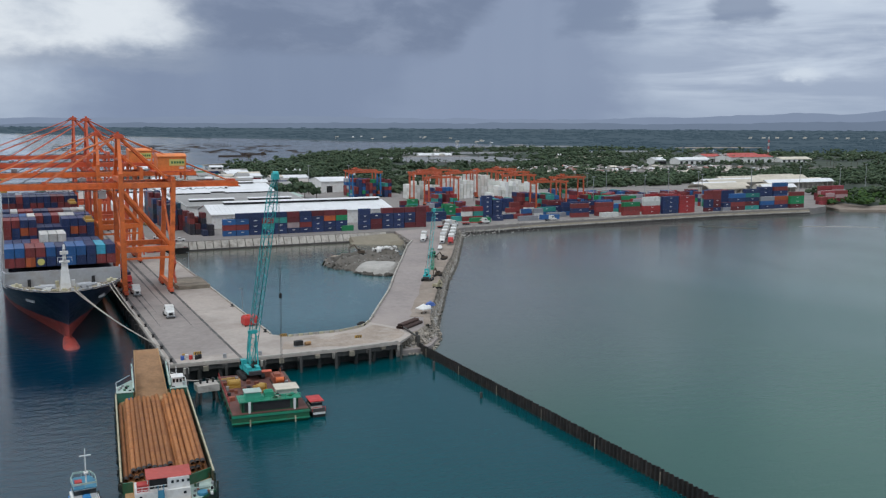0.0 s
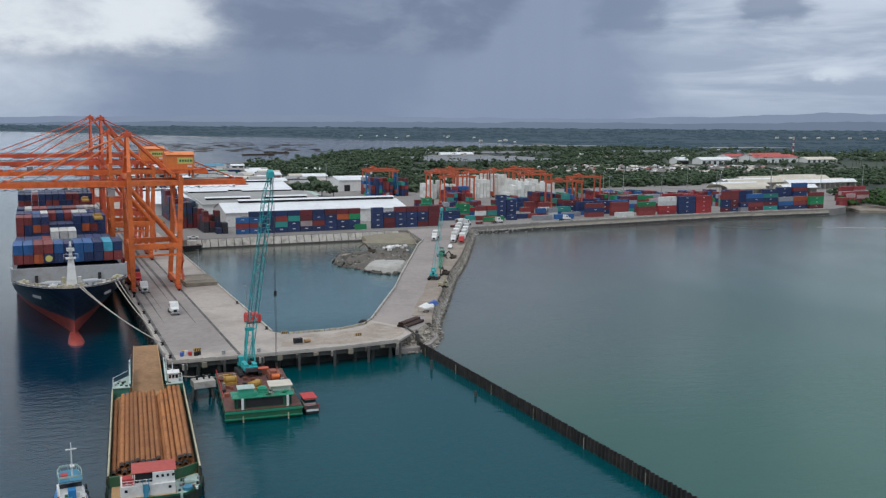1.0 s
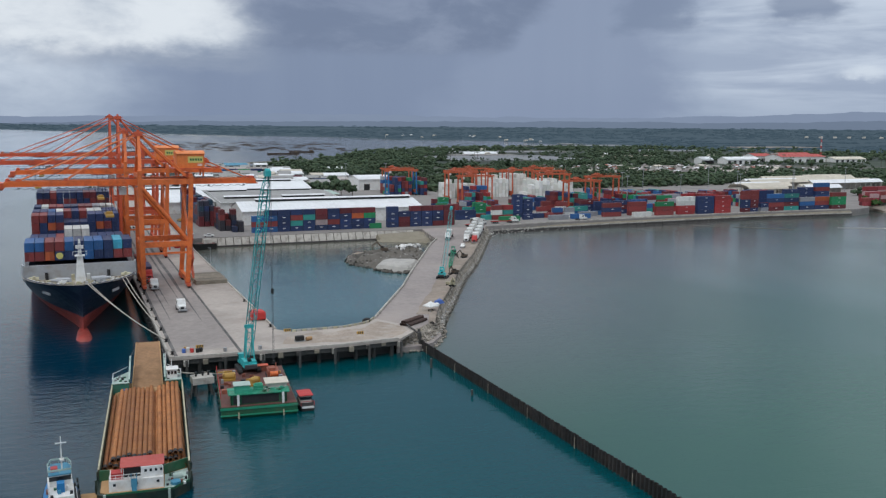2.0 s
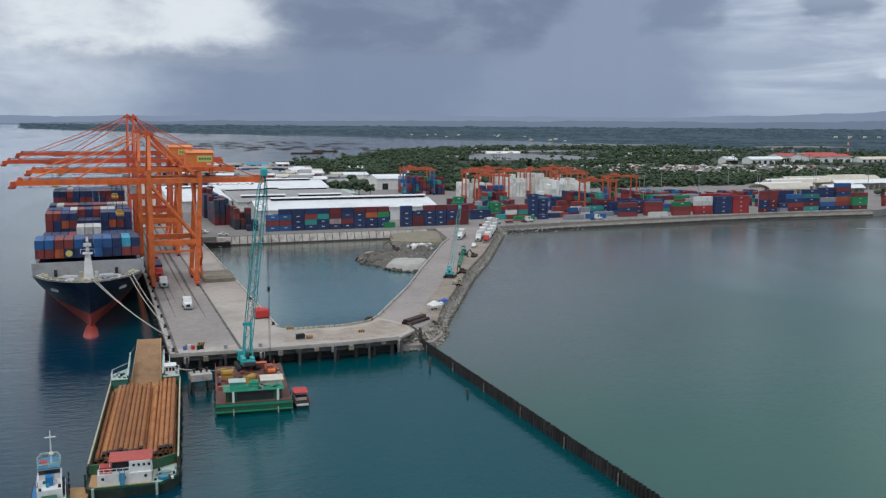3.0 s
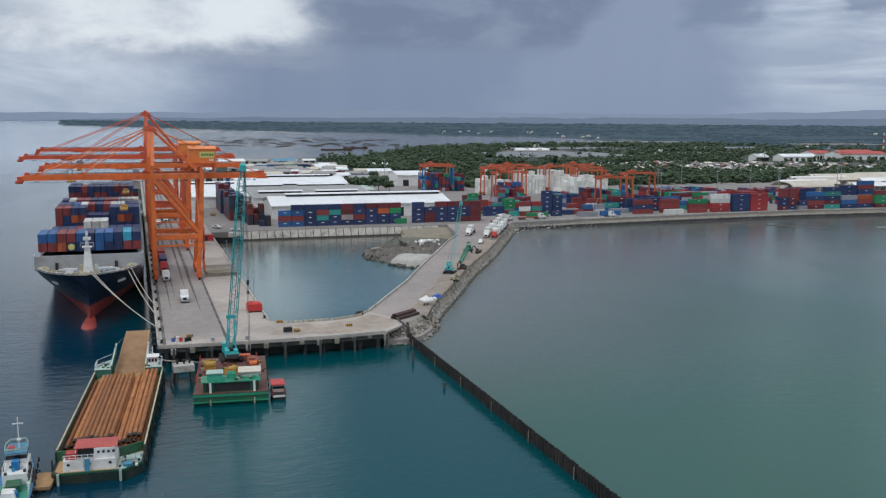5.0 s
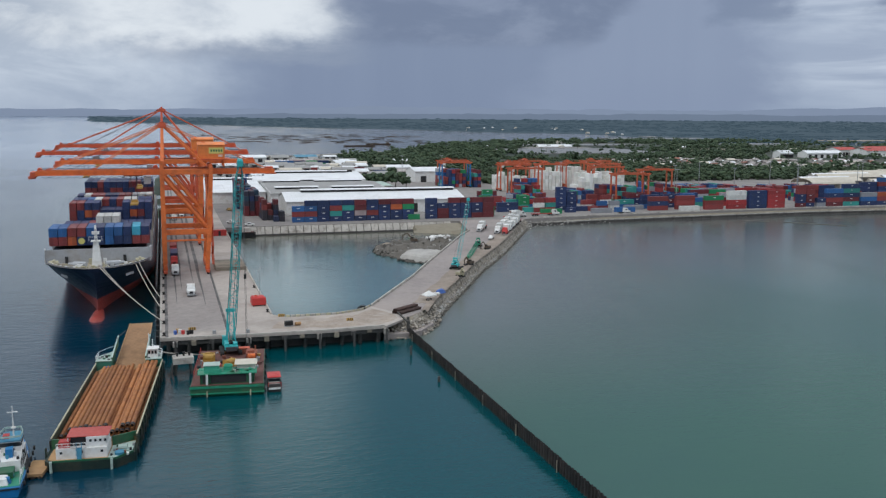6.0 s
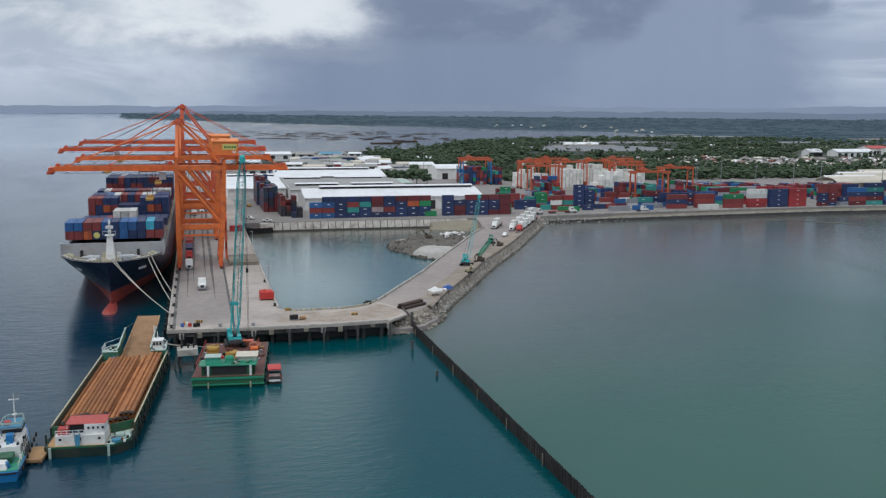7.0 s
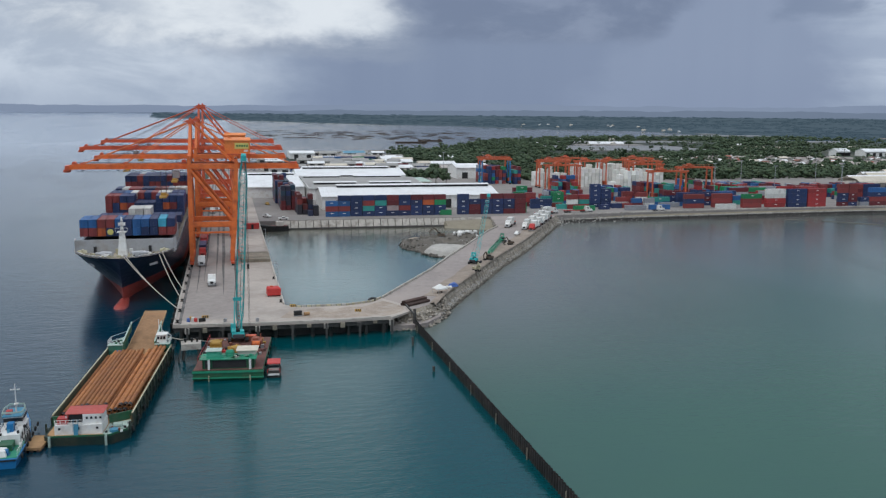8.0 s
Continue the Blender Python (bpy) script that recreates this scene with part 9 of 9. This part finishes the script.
# ---- machines on the causeway ----
def excavator(at, turn, paint, label, reach=6.0):
    e = thing("excavator", label, "machine", at, turn, group="machines on the causeway")
    for s in (-1, 1):
        part("track", Build().loft([[(s * 1.1 - 0.3, y, z) for y, z in ((-1.8, 0.2), (-1.5, 0), (1.5, 0), (1.8, 0.2), (1.8, 0.6), (1.5, 0.85), (-1.5, 0.85), (-1.8, 0.6))], [(s * 1.1 + 0.3, y, z) for y, z in ((-1.8, 0.2), (-1.5, 0), (1.5, 0), (1.8, 0.2), (1.8, 0.6), (1.5, 0.85), (-1.5, 0.85), (-1.8, 0.6))]]), BLACK, e)
    part("body", Build().box(-1.3, -2.2, 0.95, 1.3, 1.2, 2.1), paint, e)
    cab = part("cab", Build().box(-1.3, 0.0, 2.1, -0.2, 1.4, 3.0).box(-1.3, 1.2, 0.95, -0.2, 1.6, 2.2), paint, e)
    part("window", Build().box(-1.34, 0.2, 2.2, -1.31, 1.2, 2.9).box(-1.2, 1.41, 2.2, -0.3, 1.44, 2.9), GLASS, cab)
    part("boom", Build().beam((0.3, 0.8, 2.0), (0.3, reach * 0.55, 4.6), 0.45, 0.6).beam((0.3, reach * 0.55, 4.6), (0.3, reach, 3.0), 0.4, 0.5), paint, e)
    part("arm", Build().beam((0.3, reach, 3.0), (0.3, reach - 0.6, 0.9), 0.35, 0.4), paint, e)
    part("bucket", Build().loft([[(-0.3, reach - 1.2, 0.2), (0.9, reach - 1.2, 0.2), (0.9, reach - 0.2, 0.9), (-0.3, reach - 0.2, 0.9)], [(-0.3, reach - 0.8, 0.0), (0.9, reach - 0.8, 0.0), (0.9, reach + 0.2, 0.5), (-0.3, reach + 0.2, 0.5)]]), BLACK, e)
    e.scale = (0.66, 0.66, 0.66)
    return e


excavator((94.8, 61.5, DECK + 0.1), 200, RIM, "dusty tan excavator parked on the causeway verge", 3.6)
excavator((105.6, 83.0, DECK + 0.1), 120, BARK, "dull brown small excavator on the verge", 4.2)
excavator((124.8, 117.6, DECK + 0.1), 80, BARK, "dull brown small excavator by the parapet", 4.2)
# excavator shape used here as a stand-in for a tall brown heap
excavator((106.2, 161.0, 1.6), 70, BARK, "brown excavator shape standing in for a heap on the spit", 6.0).scale = (0.85, 0.85, 0.95)
tent = thing("canopy_tent", "white peaked canopy tent at the causeway head", "tent", (74.0, 27.3, DECK), 20)
part("roof", Build().loft([[(-2.8, -2.8, 2.3), (2.8, -2.8, 2.3), (2.8, 2.8, 2.3), (-2.8, 2.8, 2.3)], [(-0.1, -0.1, 4.0), (0.1, -0.1, 4.0), (0.1, 0.1, 4.0), (-0.1, 0.1, 4.0)]]), WHITE, tent, "white fabric roof")
part("valance", Build().box(-2.8, -2.84, 2.0, 2.8, -2.78, 2.35).box(-2.8, 2.78, 2.0, 2.8, 2.84, 2.35).box(-2.84, -2.8, 2.0, -2.78, 2.8, 2.35).box(2.78, -2.8, 2.0, 2.84, 2.8, 2.35), WHITE, tent)
for sx in (-2.7, 2.7):
    for sy in (-2.7, 2.7):
        part("pole", Build().tube((sx, sy, 0), (sx, sy, 2.3), 0.06, 6), STEEL, tent)
tent.scale = (0.58, 0.58, 0.72)
part("table", Build().box(-1.5, -0.5, 0.7, 1.5, 0.5, 0.78).box(-1.4, -0.4, 0, -1.3, 0.4, 0.7).box(1.3, -0.4, 0, 1.4, 0.4, 0.7), BARK, tent)
tarp = thing("tarpaulin_heap", "crumpled blue tarpaulin over stores", "tarpaulin", (80.4, 36.6, DECK + 0.1), 25)
tarp.scale = (0.62, 0.62, 0.7)
part("cover", Build().loft([[(-2.2, -1.6, 0), (2.3, -1.7, 0), (2.2, 1.7, 0), (-2.3, 1.6, 0)], [(-1.7, -1.2, 1.5), (1.5, -1.1, 1.2), (1.7, 1.3, 1.7), (-1.6, 1.0, 1.2)]]), TARP, tarp)
part("rope", Build().tube((-2.0, -1.5, 0.3), (2.0, 1.5, 1.65), 0.05, 5), ROPE, tarp)
bag = thing("sack_heap", "white sacks piled on the verge", "sacks", (78.2, 34.4, DECK + 0.1), 0)
for k in range(6):
    part("sack", Build().loft([[(0.6 * math.cos(a * math.pi / 4) * r, 0.45 * math.sin(a * math.pi / 4) * r, z) for a in range(8)] for r, z in ((0.8, 0), (1.0, 0.25), (0.9, 0.5), (0.4, 0.62))]), WHITE, bag).matrix_basis = pose(-1 + 0.9 * (k % 3), -0.4 + 0.8 * (k // 3), 0, 0, 0, 30 * k)
gp = None
for k in range(6):
    m = Matrix.Translation((59.8 + 0.46 * (k if k < 4 else k - 3.5), 13.0 - 0.62 * (k if k < 4 else k - 3.5), DECK + (0.37 if k < 4 else 1.02)))
    ob = new("steel_pipe", gp or pipe_mesh(9.0).mesh("steel_pipe", PIPEB))
    gp = ob.data
    ob.matrix_basis = m @ pose(0, 0, 0, 0, 0, -53)
    tagged(ob, "short dark brown steel pipe stacked at the causeway head", "pipe", "pipes at the causeway head")

# ---- things on the quay ----
skip = thing("fuel_tank", "bright red rectangular tank on the quay apron", "tank", (26.2, 33.6, DECK), 4)
part("body", Build().loft([[(-1.9, -1.6, 0.35), (1.9, -1.6, 0.35), (1.9, 1.6, 0.35), (-1.9, 1.6, 0.35)], [(-1.9, -1.6, 2.2), (1.9, -1.6, 2.2), (1.9, 1.6, 2.2), (-1.9, 1.6, 2.2)], [(-1.5, -1.3, 2.6), (1.5, -1.3, 2.6), (1.5, 1.3, 2.6), (-1.5, 1.3, 2.6)]]), RED, skip)
part("hatch", Build().tube((-0.6, 0, 2.6), (-0.6, 0, 2.9), 0.4, 10), REDOR, skip)
for sx in (-1.6, 1.6):
    for sy in (-1.3, 1.3):
        part("foot", Build().box(sx - 0.15, sy - 0.15, 0, sx + 0.15, sy + 0.15, 0.4), BLACK, skip)
lid = 0
for k in range(7):
    z = DECK + 0.02
    for j in range(2 if k < 6 else 1):
        ob = part("concrete_slab", Build().box(-5.0, -1.35, 0, 5.0, 1.35, 0.55), WOODC)
        ob.matrix_basis = pose(23.0 + 0.2 * (j - k % 2), 94.6 + 2.85 * k, z + 0.02 + 0.62 * j, 0, 0, rnd.uniform(-0.5, 0.5))
        tagged(ob, "weathered brown concrete slab stacked on the quay", "slab", "slabs stacked on the quay")
        if j == 0:
            for x in (-3.5, 3.5):
                part("bearer", Build().box(x - 0.15, -1.3, 0.55, x + 0.15, 1.3, 0.62), BARK, ob)


def barrier(x, y, turn):
    b = thing("barrier", "yellow and black striped barrier block", "barrier", (x, y, DECK), turn, group="striped barriers")
    b.scale = (0.72, 0.8, 0.6)
    part("block", Build().loft([[(-1.2, -0.35, 0), (1.2, -0.35, 0), (1.2, 0.35, 0), (-1.2, 0.35, 0)], [(-1.2, -0.15, 1.1), (1.2, -0.15, 1.1), (1.2, 0.15, 1.1), (-1.2, 0.15, 1.1)]]), YELLOW, b)
    for k in range(3):
        part("stripe", Build().add([(-0.9 + 0.7 * k, -0.36, 0.05), (-0.55 + 0.7 * k, -0.36, 0.05), (-0.25 + 0.7 * k, -0.17, 1.08), (-0.6 + 0.7 * k, -0.17, 1.08), (-0.9 + 0.7 * k, -0.33, 0.05), (-0.55 + 0.7 * k, -0.33, 0.05), (-0.25 + 0.7 * k, -0.14, 1.08), (-0.6 + 0.7 * k, -0.14, 1.08)], [(0, 1, 2, 3), (4, 7, 6, 5), (0, 4, 5, 1), (1, 5, 6, 2), (2, 6, 7, 3), (3, 7, 4, 0)]), BLACK, b)
    return b


for x, y, a in ((30.6, 17.4, -5), (47.0, 8.0, -8), (7.6, 8.2, 0)):
    barrier(x, y, a)
gs = thing("pump_set", "dark diesel pump with a tan drum on the link span", "machine", (31.0, 6.0, DECK), 5)
part("body", Build().box(-1.0, -0.6, 0.2, 1.0, 0.6, 1.3), BLACK, gs)
part("drum", Build().tube((1.6, -0.3, 0.5), (3.0, -0.1, 0.5), 0.45, 10), SAND, gs, "tan drum")
part("base", Build().box(-1.1, -0.7, 0, 1.1, 0.7, 0.2), STEEL, gs)
for k, (x, y, m_) in enumerate(((3.6, 4.6, TARP), (4.7, 5.6, WHITE), (5.4, 4.4, RED), (4.2, 6.4, YELLOW), (6.6, 3.9, BLACK), (7.4, 4.4, BLACK), (12.6, 2.6, STEEL), (20.5, 1.6, STEEL))):
    ob = part("drum", Build().tube((0, 0, 0), (0, 0, 0.9), 0.42, 12).tube((0, 0, 0.28), (0, 0, 0.32), 0.45, 12).tube((0, 0, 0.6), (0, 0, 0.64), 0.45, 12), m_)
    ob.location = (x, y, DECK)
    tagged(ob, "painted steel drum at the quay head", "drum", "drums at the quay head")
ob = thing("coiled_hose", "coil of black hose at the quay corner", "hose", (52.8, 21.0, DECK))
part("coil", Build().tube((0, 0, 0), (0, 0, 0.5), 1.1, 16).tube((0.4, 0.3, 0.5), (0.4, 0.3, 0.8), 0.8, 14), BLACK, ob)
redbox = thing("site_office", "dark red site container on the quay by the basin", "container", (24.6, 186.5, DECK), 4)
part("body", Build().box(-3, -1.2, 0, 3, 1.2, 2.6), RED, redbox)
part("door", Build().box(-0.5, -1.26, 0.05, 0.5, -1.21, 2.1), DARK, redbox)


# ---- lamp posts ----
def lamp_post(at, h):
    l = thing("lamp_post", "tall slim grey high-mast lamp post", "lamp post", at, group="yard lamp posts")
    part("pole", Build().tube((0, 0, 0), (0, 0, h), 0.28, 8, 0.14), STEEL, l)
    part("head", Build().tube((0, 0, h - 0.4), (0, 0, h), 0.9, 10).box(-1.5, -0.2, h - 0.3, 1.5, 0.2, h), STEEL, l)
    return l


lp = lamp_post((300, 262, DECK), 22)
for x, y in ((345, 268), (388, 262), (322, 300), (410, 290), (360, 330), (455, 285), (268, 360), (500, 330), (540, 318), (600, 330), (650, 345), (700, 350), (182, 470), (214, 468), (330, 420), (430, 345)):
    copy_thing(lp, pose(x, y, DECK))
for x, y in ((28.2, 50), (28.2, 130)):
    l2 = thing("light_pole", "thin light pole on the basin edge of the quay", "lamp post", (x, y, DECK), group="quay light poles")
    part("pole", Build().tube((0, 0, 0), (0, 0, 7), 0.09, 6), STEEL, l2)
    part("lamp", Build().box(-0.8, -0.12, 6.9, 0.2, 0.12, 7.05), STEEL, l2)
